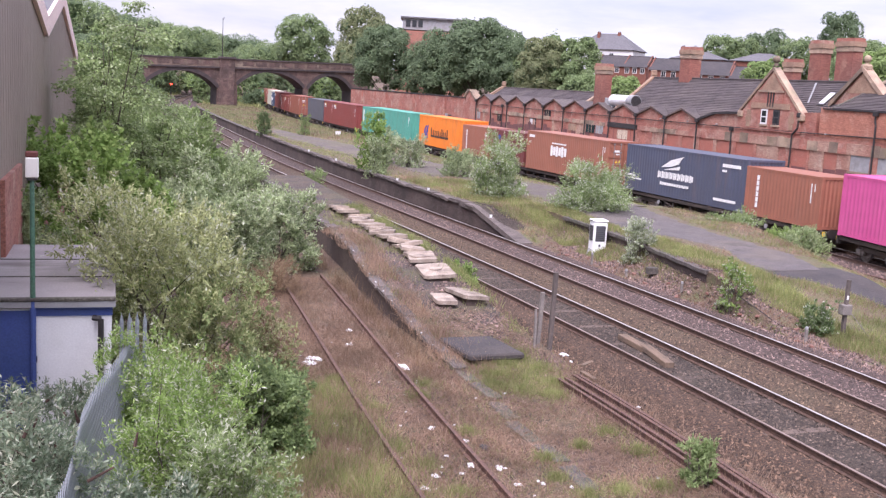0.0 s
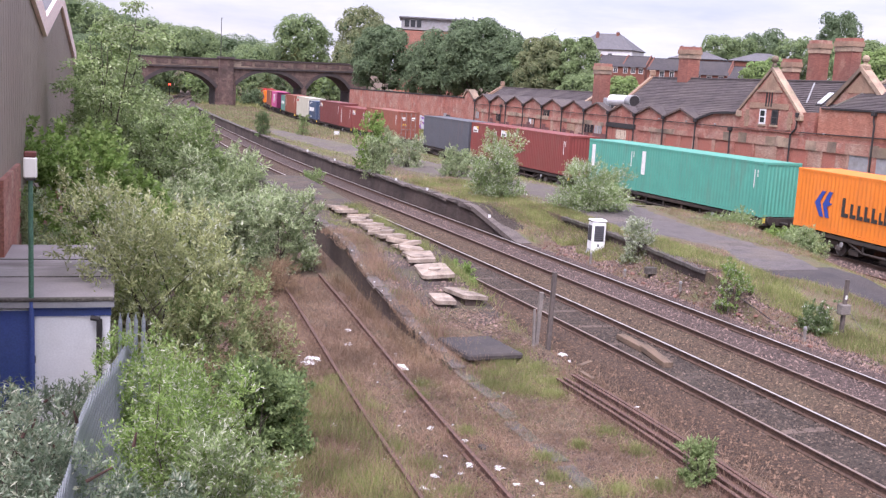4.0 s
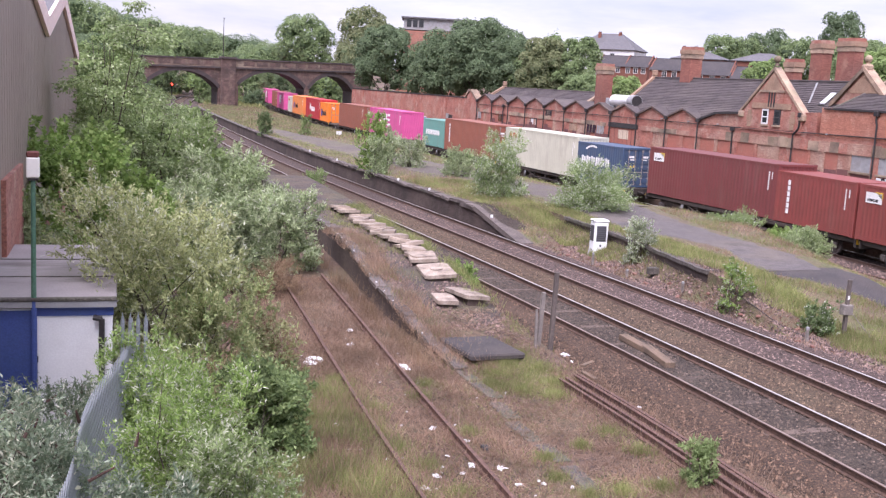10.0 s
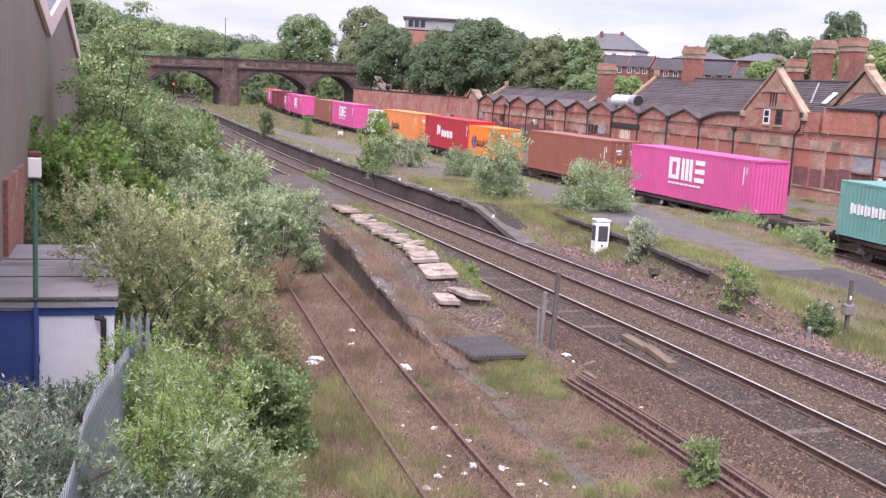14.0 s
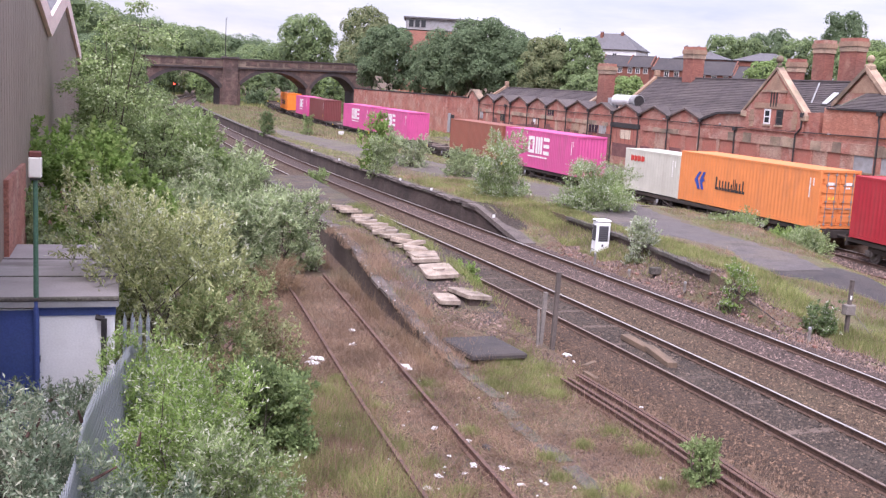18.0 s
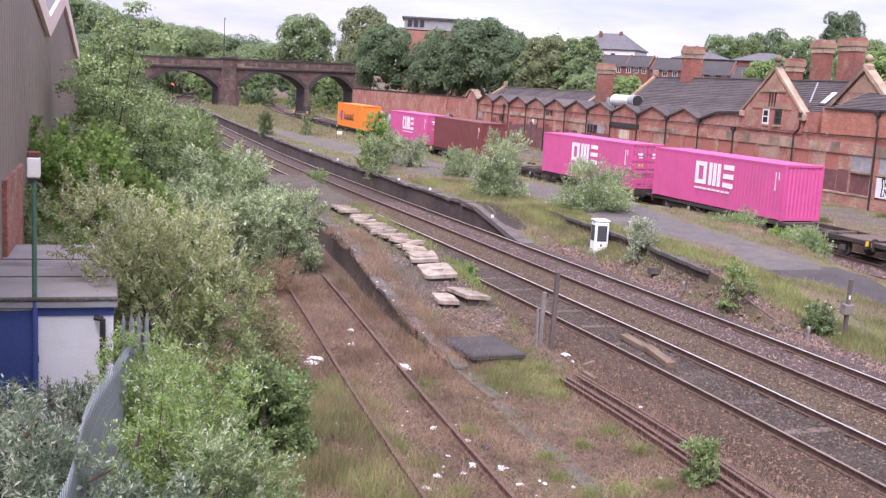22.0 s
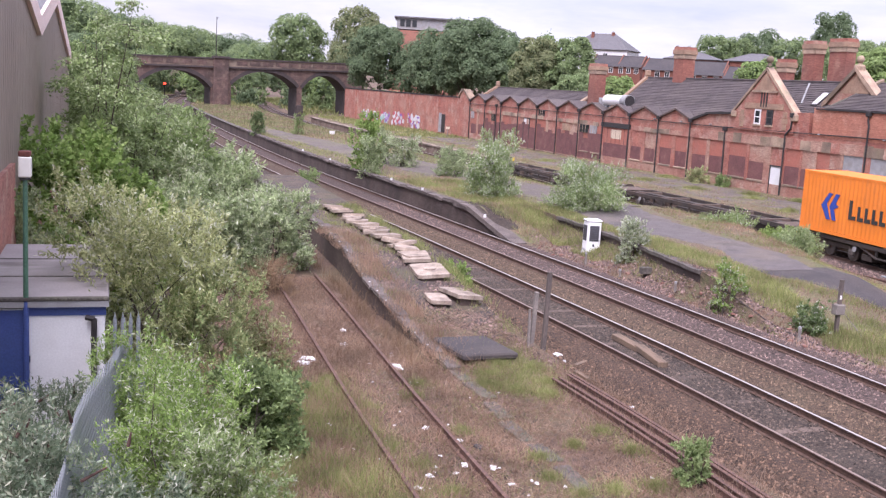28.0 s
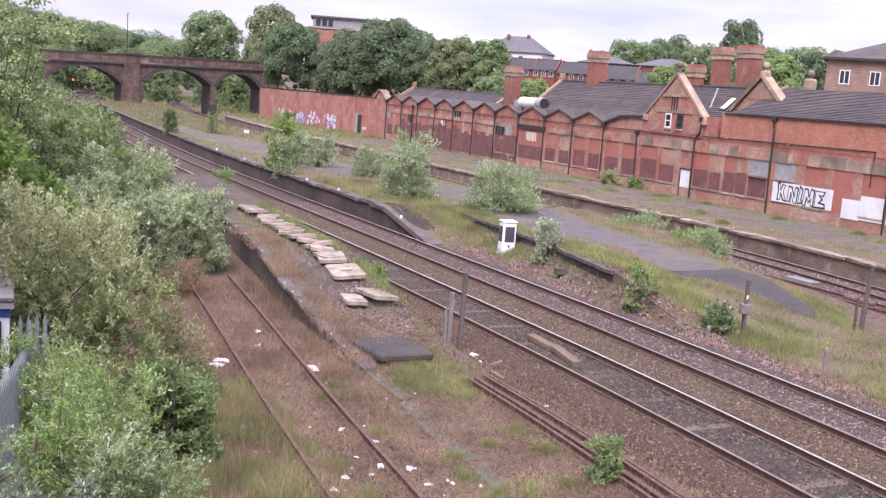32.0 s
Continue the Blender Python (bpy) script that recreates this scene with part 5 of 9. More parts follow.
ss = sorted(set([-60, -40, -30, -20, 30] + [round(v, 3) for a, b0, _, _ in ARCHES for v in list(np.linspace(a, b0, 29)) + [a - 0.001, b0 + 0.001]] + [0, 16.2, 28]))
vv, ff = [], []
for s in ss:
    zb = soffit(s)
    vv += [(s, 0, zb), (s, 0, string_z(s)), (s, BACK, string_z(s)), (s, BACK, zb)]
for i in range(len(ss) - 1):
    for k in range(4):
        ff.append((i * 4 + k, i * 4 + (k + 1) % 4, i * 4 + 4 + (k + 1) % 4, i * 4 + 4 + k))
quick_mesh("wall", vv, ff, M_BRIDGE, bridge)
for a, b0, z0, z1 in ARCHES:
    xs = np.linspace(a, b0, 29)
    vv, ff = [], []
    for s in xs:
        z = soffit(float(s))
        mid = (a + b0) / 2
        dx, dz = (s - mid) / ((b0 - a) / 2) * 0.75, 1.0
        k = 0.62 / math.hypot(dx, dz)
        vv += [(s, -0.08, z), (s + dx * k, -0.08, z + dz * k), (s + dx * k, 0.02, z + dz * k), (s, 0.3, z)]
    for i in range(len(xs) - 1):
        for k in range(4):
            ff.append((i * 4 + k, i * 4 + (k + 1) % 4, i * 4 + 4 + (k + 1) % 4, i * 4 + 4 + k))
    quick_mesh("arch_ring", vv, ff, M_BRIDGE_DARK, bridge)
    # separate faces give the vault's underside and sides the darker stone colour
    vv = [(s, y, (soffit(float(s)) - 0.01)) for s in np.linspace(a + 0.01, b0 - 0.01, 25) for y in (0.31, BACK - 0.02)]
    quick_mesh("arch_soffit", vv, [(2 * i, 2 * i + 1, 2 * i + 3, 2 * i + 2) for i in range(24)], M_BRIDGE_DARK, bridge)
    for x in (a, b0):
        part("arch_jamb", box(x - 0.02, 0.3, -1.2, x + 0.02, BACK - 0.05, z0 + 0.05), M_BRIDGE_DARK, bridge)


def sloped_bar(s0, s1, y0, y1, f0, f1):
    return prism([(s0, f0(s0)), (s1, f0(s1)), (s1, f1(s1)), (s0, f1(s0))], y0, y1)


part("string_course", sloped_bar(-60, 30, -0.28, 0.1, lambda s: string_z(s) - 0.08, lambda s: string_z(s) + 0.2), M_BRIDGE_DARK, bridge)
for yy in (0.0, BACK - 0.4):
    part("parapet", sloped_bar(-60, 30, yy, yy + 0.4, lambda s: string_z(s) + 0.2, lambda s: string_z(s) + 1.4), M_BRIDGE_BAND, bridge)
    part("parapet_coping", sloped_bar(-60, 30, yy - 0.12, yy + 0.5, lambda s: string_z(s) + 1.4, lambda s: string_z(s) + 1.64), M_BRIDGE_DARK, bridge)
for s0, s1 in [(-20 + 2.6 * k, -20 + 2.6 * k + 2.1) for k in range(18)]:
    if not -2 < s0 < 2:
        part("parapet_panel", sloped_bar(s0, s1, -0.04, 0.01, lambda s: string_z(s) + 0.46, lambda s: string_z(s) + 1.15), M_BRIDGE, bridge)
part("pier_pilaster", box(-1.05, -0.55, -0.3, 1.65, 0.05, 8.8, bevel=0.05), M_BRIDGE, bridge)
part("pilaster_cap", box(-1.2, -0.75, 8.6, 1.8, 0.3, 8.98, bevel=0.05), M_BRIDGE_DARK, bridge)
part("pier_footing", box(15.6, -0.4, -1.2, 16.95, 0.02, 1.2, bevel=0.1), M_BRIDGE_DARK, bridge)
part("road_deck", sloped_bar(-60, 30, 0.4, BACK - 0.4, lambda s: string_z(s) - 0.05, lambda s: string_z(s) + 0.18), M_TARMAC, bridge)
# the vaults run along the tracks, askew to the bridge's faces
for ob in bridge.children:
    for v in ob.data.vertices:
        if v.co.y > 0.5:
            v.co.x += 0.3 * v.co.y
mast = thing("lamp_mast", BM @ Matrix.Translation((0.1, 1.2, 7.5)), "tall thin grey lamp mast on the bridge", "mast")
part("pole", cyl((0, 0, 0), (0, 0, 8.0), 0.09, 0.045), M_DARK_METAL, mast)
part("bracket", cyl((0, 0, 7.6), (0, -0.5, 8.0), 0.03), M_DARK_METAL, mast)

# ---- old station building ----
HD = math.radians(-2.8)
FM = Matrix(((math.sin(HD), -math.cos(HD), 0, 44.8), (math.cos(HD), math.sin(HD), 0, 45.0), (0, 0, 1, 0), (0, 0, 0, 1)))
station = thing("station_building", FM, "derelict red brick station building with a row of small gables", "building", kind="structure")
PITCH, V0, NB = 4.70, 27.6, 10
VALLEY, PEAK = 4.74, 5.46
zig = [(14.0, -0.6), (14.0, 5.9), (22.4, 5.55), (23.2, 5.5), (25.4, 5.35), (V0 - 0.1, VALLEY)]
for k in range(NB):
    zig += [(V0 + PITCH * (k + 0.5), PEAK), (V0 + PITCH * (k + 1), VALLEY)]
zend = V0 + PITCH * NB
zig += [(zend + 0.4, VALLEY), (zend + 0.4, -0.6)]
part("wall", prism(zig, -0.45, 0.0), M_BRICK, station)
# right-hand wing with a plain upper wall
part("wall", box(-26, -0.5, 4.35, 13.6, 0.03, 6.25), M_BRICK_NEW, station)
part("wall", box(-26, -0.5, -0.6, 14.0, 0.0, 4.35), M_BRICK, station)
part("rear_wall", box(-26, -17.0, -0.6, zend + 0.4, -16.6, 5.0), M_BRICK, station)
part("end_wall", box(-26.4, -17, -0.6, -26, 0, 6.2), M_BRICK, station)
part("end_wall", box(zend + 0.05, -16.6, -0.6, zend + 0.4, -0.45, 4.7), M_BRICK, station)


def roof_slab(pts, thick=0.12):
    """A sloping roof sheet through four corners, with thickness."""
    bm = bmesh.new()
    a = [bm.verts.new(p) for p in pts]
    b0 = [bm.verts.new((p[0], p[1], p[2] - thick)) for p in pts]
    n = len(pts)
    bm.faces.new(a)
    bm.faces.new(b0[::-1])
    for i in range(n):
        bm.faces.new((a[i], b0[i], b0[(i + 1) % n], a[(i + 1) % n]))
    bmesh.ops.recalc_face_normals(bm, faces=bm.faces)
    return bm


def tiled_roof(name, p00, p10, p11, p01, courses, material=M_SLATE):
    """A roof slope from eaves p00-p10 to ridge p01-p11, with its courses as stepped strips."""
    q = [Vector(p) for p in (p00, p10, p11, p01)]
    r = part(name, roof_slab([tuple(v) for v in q]), material, station)
    nrm = (q[1] - q[0]).cross(q[3] - q[0]).normalized()
    nrm = nrm if nrm.z > 0 else -nrm
    for k in range(courses):
        f0, f1 = k / courses, (k + 1) / courses
        a, b0 = q[0].lerp(q[3], f0), q[1].lerp(q[2], f0)
        c, d = q[1].lerp(q[2], f1), q[0].lerp(q[3], f1)
        bm = bmesh.new()
        lo = [a + nrm * 0.045, b0 + nrm * 0.045, c + nrm * 0.008, d + nrm * 0.008, a + nrm * 0.0, b0 + nrm * 0.0]
        v = [bm.verts.new(p) for p in lo]
        bm.faces.new((v[0], v[1], v[2], v[3]))
        bm.faces.new((v[4], v[5], v[1], v[0]))
        part("tile_course", bm, material, r)
    return r


M_BARGE = surface("weathered_brown_board", (0.10, 0.07, 0.062), (0.065, 0.048, 0.044), 3, 0.85, 0.2, 30, c3=(0.2, 0.15, 0.12), scale3=0.9, amount3=0.6)
# main roof behind the small gables, and the lower roof further on: straight ridges between stone-coped ends
tiled_roof("roof", (13.6, -0.35, 4.85), (41.6, -0.35, 4.85), (41.6, -4.2, 8.05), (13.6, -4.2, 8.05), 24)
part("roof", roof_slab([(13.6, -4.2, 8.05), (41.6, -4.2, 8.05), (41.6, -8.1, 4.85), (13.6, -8.1, 4.85)]), M_SLATE, station)
tiled_roof("roof", (50.2, -0.6, 4.6), (74.6, -0.6, 4.6), (74.6, -3.4, 6.4), (50.2, -3.4, 6.4), 14)
part("roof", roof_slab([(50.2, -3.4, 6.4), (74.6, -3.4, 6.4), (74.6, -6.4, 4.6), (50.2, -6.4, 4.6)]), M_SLATE, station)
part("flat_roof", box(41.0, -8.1, 4.5, 50.3, -0.5, 4.72), M_DARK_TARMAC, station)
part("flat_roof", box(13.6, -16.7, 4.5, 75.0, -6.3, 4.62), M_DARK_TARMAC, station)
for x0, y1, z0, z1, ye, ze in ((41.6, -4.2, 4.95, 8.2, -8.0, 4.95), (74.6, -3.4, 4.7, 6.6, -6.3, 4.7)):
    gw = part("end_gable", prism([(0.45, 4.0), (-y1, z1 - 0.1), (-ye, 4.0)], x0 - 0.02, x0 + 0.34), M_BRICK_PALE, station)
    gw.matrix_basis = Matrix(((0, 1, 0, 0), (-1, 0, 0, 0), (0, 0, 1, 0), (0, 0, 0, 1)))
    part("verge_stone", roof_slab([(x0 - 0.06, -0.3, z0), (x0 + 0.42, -0.3, z0), (x0 + 0.42, y1, z1 + 0.1), (x0 - 0.06, y1, z1 + 0.1)], 0.28), M_TERRACOTTA, station)
    part("verge_stone", roof_slab([(x0 - 0.06, ye, ze), (x0 + 0.42, ye, ze), (x0 + 0.42, y1, z1 + 0.1), (x0 - 0.06, y1, z1 + 0.1)], 0.28), M_TERRACOTTA, station)
    part("verge_apex", box(x0 - 0.1, y1 - 0.2, z1, x0 + 0.46, y1 + 0.2, z1 + 0.55, bevel=0.08), M_TERRACOTTA, station)
gw = part("end_gable", prism([(0.45, 4.0), (3.4, 6.45), (6.4, 4.0)], 49.9, 50.2), M_BRICK_PALE, station)
gw.matrix_basis = Matrix(((0, 1, 0, 0), (-1, 0, 0, 0), (0, 0, 1, 0), (0, 0, 0, 1)))
part("verge_stone", roof_slab([(49.84, -0.6, 4.7), (50.3, -0.6, 4.7), (50.3, -3.4, 6.6), (49.84, -3.4, 6.6)], 0.22), M_STONE_BAND, station)
part("roof_ridge", box(13.6, -4.32, 8.02, 41.6, -4.08, 8.16, bevel=0.03), M_SLATE, station)
part("roof_ridge", box(50.2, -3.5, 6.38, 74.6, -3.3, 6.5, bevel=0.03), M_SLATE, station)
for k in range(10):
    part("lead_flashing", box(V0 + PITCH * k - 0.5, -1.3, VALLEY + 0.16, V0 + PITCH * k + 0.5, -0.5, VALLEY + 0.2), M_BOARD, station)
for k in range(NB):
    a, p, b0 = V0 + PITCH * k, V0 + PITCH * (k + 0.5), V0 + PITCH * (k + 1)
    for s0, s1 in ((a, p), (b0, p)):
        part("gable_roof", roof_slab([(s0, 0.16, VALLEY + 0.06), (s1, 0.16, PEAK + 0.09), (s1, -3.2, PEAK + 0.09), (s0, -3.2, VALLEY + 0.06)], 0.1), M_SLATE, station)
        part("bargeboard", prism([(s0, VALLEY - 0.05), (s1, PEAK - 0.03), (s1, PEAK + 0.11), (s0, VALLEY + 0.08)], 0.1, 0.19), M_BARGE, station)
for x0, z0, x1, z1 in ((V0, VALLEY, 25.4, 5.35), (25.4, 5.35, 22.2, 5.5)):
    part("bargeboard", prism([(x0, z0 - 0.05), (x1, z1 - 0.05), (x1, z1 + 0.12), (x0, z0 + 0.12)], 0.02, 0.2), M_DARK_METAL, station)

# central stone-coped gable
part("gable_wall", prism([(15.4, 4.4), (22.1, 4.4), (22.1, 5.7), (18.75, 8.6), (15.4, 5.7)], -0.3, 0.12), M_BRICK, station)
part("gable_stone", prism([(17.55, 7.25), (19.95, 7.25), (18.75, 8.45)], 0.1, 0.17), M_TERRACOTTA, station)
part("gable_course", box(17.35, 0.1, 7.1, 20.15, 0.24, 7.26), M_STONE_BAND, station)
part("gable_brick_panel", box(17.5, 0.1, 6.35, 20.0, 0.155, 7.1), M_BRICK, station)
part("gable_course", box(16.6, 0.1, 5.95, 20.9, 0.18, 6.35), M_TERRACOTTA, station)
for x in (16.35, 21.15):
    for k in range(3):
        part("quoin", box(x - 0.2 - 0.1 * (k % 2), 0.1, 4.6 + 0.42 * k, x + 0.2 + 0.1 * (k % 2), 0.165, 4.98 + 0.42 * k), M_TERRACOTTA, station)
for k in (-0.3, 0, 0.3):
    part("gable_slit", box(18.75 + k - 0.06, 0.12, 6.1, 18.75 + k + 0.06, 0.2, 7.1), M_DARK_METAL, station)
for a, b0 in (((15.2, 5.5), (18.75, 8.65)), ((22.3, 5.5), (18.75, 8.65))):
    part("gable_coping", prism([(a[0], a[1]), (b0[0], b0[1] - 0.02), (b0[0], b0[1] + 0.24), (a[0], a[1] + 0.24)], -0.35, 0.22), M_STONE_BAND, station)


def finial(x, y, z, r=0.26):
    bm = cyl((x, y, z), (x, y, z + r * 0.9), r * 0.7, r * 0.45, 10)
    bmesh.ops.create_icosphere(bm, subdivisions=2, radius=r, matrix=Matrix.Translation((x, y, z + r * 1.7)))
    return part("ball_finial", bm, M_STONE_BAND, station)


finial(18.75, 0.0, 8.95)
for x in (15.4, 22.1):
    part("kneeler", box(x - 0.3, -0.3, 5.25, x + 0.3, 0.26, 5.7, bevel=0.06), M_STONE_BAND, station)
# rooflight and lead strip on the slope between the gables
part("rooflight", roof_slab([(16.1, -2.2, 6.55), (16.6, -2.2, 6.55), (16.6, -3.1, 7.3), (16.1, -3.1, 7.3)], 0.1), M_WHITE, station, "pale glazed rooflight")
part("rooflight_frame", roof_slab([(16.0, -2.1, 6.42), (16.7, -2.1, 6.42), (16.7, -3.2, 7.33), (16.0, -3.2, 7.33)], 0.06), M_DARK_METAL, station)
part("lead_strip", roof_slab([(17.62, -2.2, 6.53), (17.8, -2.2, 6.53), (19.3, -3.95, 7.98), (19.12, -3.95, 7.98)], 0.04), M_BOARD, station)
# second gable, set back beside the wing
part("gable_wall", prism([(9.9, 5.0), (15.4, 5.0), (15.4, 6.35), (12.65, 8.8), (9.9, 6.35)], -2.65, -2.3), M_BRICK_PALE, station)
part("gable_stone", prism([(11.2, 7.3), (14.1, 7.3), (12.65, 8.6)], -2.32, -2.26), M_TERRACOTTA, station)
for a in (9.75, 15.55):
    part("gable_coping", prism([(a, 6.2), (12.65, 8.75), (12.65, 9.08), (a, 6.6)], -2.8, -2.1), M_STONE_BAND, station)
part("gable_apex", box(12.35, -2.75, 8.75, 12.95, -2.15, 9.2, bevel=0.1), M_STONE_BAND, station)
finial(12.65, -2.45, 9.1)
# low-pitched roof of the wing, with a stone-coped end
tiled_roof("roof", (-26, 0.1, 6.24), (12.35, 0.1, 6.24), (12.35, -4.2, 8.14), (-26, -4.2, 8.14), 20)
part("roof", roof_slab([(-26, -4.2, 8.14), (12.35, -4.2, 8.14), (12.35, -8.5, 6.2), (-26, -8.5, 6.2)]), M_SLATE, station)
gw = part("end_gable", prism([(0.0, 4.6), (0.0, 6.1), (4.2, 8.0), (8.4, 6.1), (8.4, 4.6)], 12.3, 12.5), M_BRICK, station)
gw.matrix_basis = Matrix(((0, 1, 0, 0), (-1, 0, 0, 0), (0, 0, 1, 0), (0, 0, 0, 1)))
part("verge_stone", roof_slab([(12.3, -2.3, 7.42), (12.65, -2.3, 7.42), (12.65, -4.3, 8.36), (12.3, -4.3, 8.36)], 0.2), M_STONE_BAND, station)
part("verge_flashing", roof_slab([(12.3, 0.1, 6.3), (12.5, 0.1, 6.3), (12.5, -2.3, 7.36), (12.3, -2.3, 7.36)], 0.1), M_COPING, station)
part("finial_block", box(12.2, -6.75, 8.1, 12.95, -6.1, 8.95, bevel=0.12), M_STONE_BAND, station)
part("gutter", box(-26, 0.06, 6.14, 13.3, 0.15, 6.23), M_DARK_METAL, station)
finial(12.57, -6.4, 8.85, 0.26)
part("string_cable", cyl((24.6, 0.09, 4.42), (0.2, 0.09, 4.66), 0.035, seg=6), M_DARK_METAL, station)
part("string_cable", cyl((0.2, 0.09, 4.66), (0.3, 0.09, 2.6), 0.035, seg=6), M_DARK_METAL, station)
part("string_cable", cyl((24.6, 0.09, 4.42), (75, 0.09, 4.3), 0.03, seg=6), M_DARK_METAL, station)


M_CHIMNEY = brick_surface("chimney_brick", (0.33, 0.135, 0.1), (0.25, 0.1, 0.078), (0.9, 0.85, 0.8), (0.2, 0.1, 0.08), pale=(0.45, 0.27, 0.2), pale_amount=0.4)


def chimney(s, y, z0, z1, a, b0, label="brick chimney stack with a corbelled stone cap"):
    c = part("chimney", box(s - a / 2, y - b0 / 2, z0, s + a / 2, y + b0 / 2, z1 - 0.45), M_CHIMNEY, station, label)
    part("cap_band", box(s - a / 2 - 0.06, y - b0 / 2 - 0.06, z1 - 1.0, s + a / 2 + 0.06, y + b0 / 2 + 0.06, z1 - 0.62), M_STONE_BAND, c)
    part("cap_brick", box(s - a / 2 - 0.12, y - b0 / 2 - 0.12, z1 - 0.62, s + a / 2 + 0.12, y + b0 / 2 + 0.12, z1 - 0.25), M_TERRACOTTA, c)
    part("cap_top", box(s - a / 2 - 0.05, y - b0 / 2 - 0.05, z1 - 0.25, s + a / 2 + 0.05, y + b0 / 2 + 0.05, z1), M_BRICK, c)
    return c


chimney(36.1, -4.3, 5.0, 10.75, 1.5, 1.15)
chimney(25.2, -9.0, 5.0, 11.4, 1.4, 0.9)
chimney(21.95, -9.0, 5.0, 11.5, 1.85, 0.9)
chimney(24.55, -6.0, 4.5, 9.8, 1.1, 0.8)
chimney(47.3, -2.0, 4.0, 9.2, 1.35, 1.1)

# ---- front of the station building ----
def face(name, s0, s1, z0, z1, d0, d1, material, parent=station, bevel=0.0, label=""):
    return part(name, box(min(s0, s1), d0, z0, max(s0, s1), d1, z1, bevel=bevel), material, parent, label)


def blind_panel(s0, s1, split, upper=M_RED_PANEL, lower=M_MAROON, z0=0.93, z1=3.38):
    face("painted_panel", s0, s1, split, z1, 0.0, 0.012, upper)
    if split > z0:
        face("painted_panel", s0, s1, z0, split, 0.0, 0.014, lower)
    face("panel_sill", s0, s1, z0 - 0.12, z0 + 0.02, 0.0, 0.13, M_STONE_BAND, bevel=0.02)


gen_f = np.random.default_rng(11)
M_NOTICE = surface("cream_notice", (0.6, 0.5, 0.38), (0.52, 0.42, 0.32), 2, 0.8, 0.0, 30)
face("plinth", -26, zend + 0.4, -0.6, 0.8, 0.0, 0.07, M_BRICK_PALE)
openings = [(-6.0, -2.0), (-1.06, 0.86), (1.53, 3.07), (3.66, 5.33), (6.18, 7.97), (8.6, 10.35), (10.2 + 0.3, 11.6), (11.67, 12.83), (13.1, 14.3), (14.43, 16.0), (16.19, 17.5), (18.2, 20.0), (20.3, 22.4), (22.95, 24.9), (25.3, 27.2)]
for k in range(NB):
    a = V0 + PITCH * k
    if k == 2:
        openings.append((a + 0.2, a + PITCH - 0.2))
    else:
        openings += [(a + 0.35, a + 2.05), (a + 2.55, a + PITCH - 0.35)]
edges = sorted(openings)
last = -26.0
for a, b0 in edges + [(zend + 0.4, zend + 0.5)]:
    if a - last > 0.12:
        face("brick_pier", last, a, 0.8, 3.4, 0.0, 0.085, M_BRICK_PALE if gen_f.random() < 0.45 else M_BRICK)
    last = b0
for a, b0, split, up, lo in [(-6.0, -2.0, 2.2, M_RED_PANEL, M_MAROON), (-1.06, 0.86, 0.93, M_RED_PANEL, M_RED_PANEL), (3.66, 5.33, 2.3, M_RED_PANEL, M_RED_PANEL), (10.5, 11.6, 2.4, M_BRICK_PALE, M_MAROON), (11.67, 12.83, 2.3, M_RED_PANEL, M_MAROON), (13.1, 14.3, 2.15, M_BRICK_PALE, M_MAROON), (14.43, 16.0, 2.2, M_RED_PANEL, M_MAROON), (18.2, 20.0, 2.2, M_BRICK_PALE, M_MAROON), (20.3, 22.4, 2.43, M_RED_PANEL, M_MAROON), (22.95, 24.9, 2.2, M_RED_PANEL, M_MAROON), (25.3, 27.2, 2.13, M_RED_PANEL, M_MAROON)]:
    blind_panel(a, b0, split, up, lo)
face("painted_door", 1.53, 3.07, 0.0, 3.43, 0.0, 0.05, M_RED_PANEL, label="tall faded red boarded doorway")
for k in range(NB):
    a = V0 + PITCH * k
    if k == 2:
        continue
    for s0, s1 in ((a + 0.35, a + 2.05), (a + 2.55, a + PITCH - 0.35)):
        blind_panel(s0, s1, 1.95 + 0.5 * gen_f.random(), (M_RED_PANEL, M_BRICK_PALE, M_BRICK)[int(gen_f.integers(0, 3))], M_MAROON, 0.93 if k < 4 else 0.25)
# bays painted maroon all over, the paint's upper edge uneven
for k in (0, 1, 3, 4, 5, 6, 7, 8):
    a = V0 + PITCH * k
    steps = [(a + 0.12 + (PITCH - 0.24) * q / 5, (1.75 if k < 3 else 2.55) + 0.35 * float(gen_f.normal()) * 0.7) for q in range(6)]
    outline = [(a + 0.12, 0.3)] + [p for q in range(5) for p in ((steps[q][0], steps[q][1]), (steps[q + 1][0], steps[q][1]))] + [(a + PITCH - 0.12, 0.3)]
    if k >= 3:
        part("painted_bay", prism(outline, 0.08, 0.089), M_MAROON, station, "worn maroon paint over a brick bay")
# string band of stained stone blocks
s = -26.0
while s < zend:
    w = 0.7 + 0.5 * gen_f.random()
    z1 = 4.12 if s < 28 else 3.82
    if not (36.5 < s + w / 2 < 42.4):
        face("band_stone", s, min(s + w - 0.015, zend + 0.4), 3.4, z1 - 0.1 * gen_f.random(), 0.0, 0.1 + 0.02 * gen_f.random(), (M_STONE_BAND, M_BRICK_PALE, M_STONE_BAND, M_BRICK)[int(s * 13.7) % 4] if s > 2.0 else (M_STONE_BAND, M_BRICK_PALE)[int(s * 13.7) % 2])
    s += w
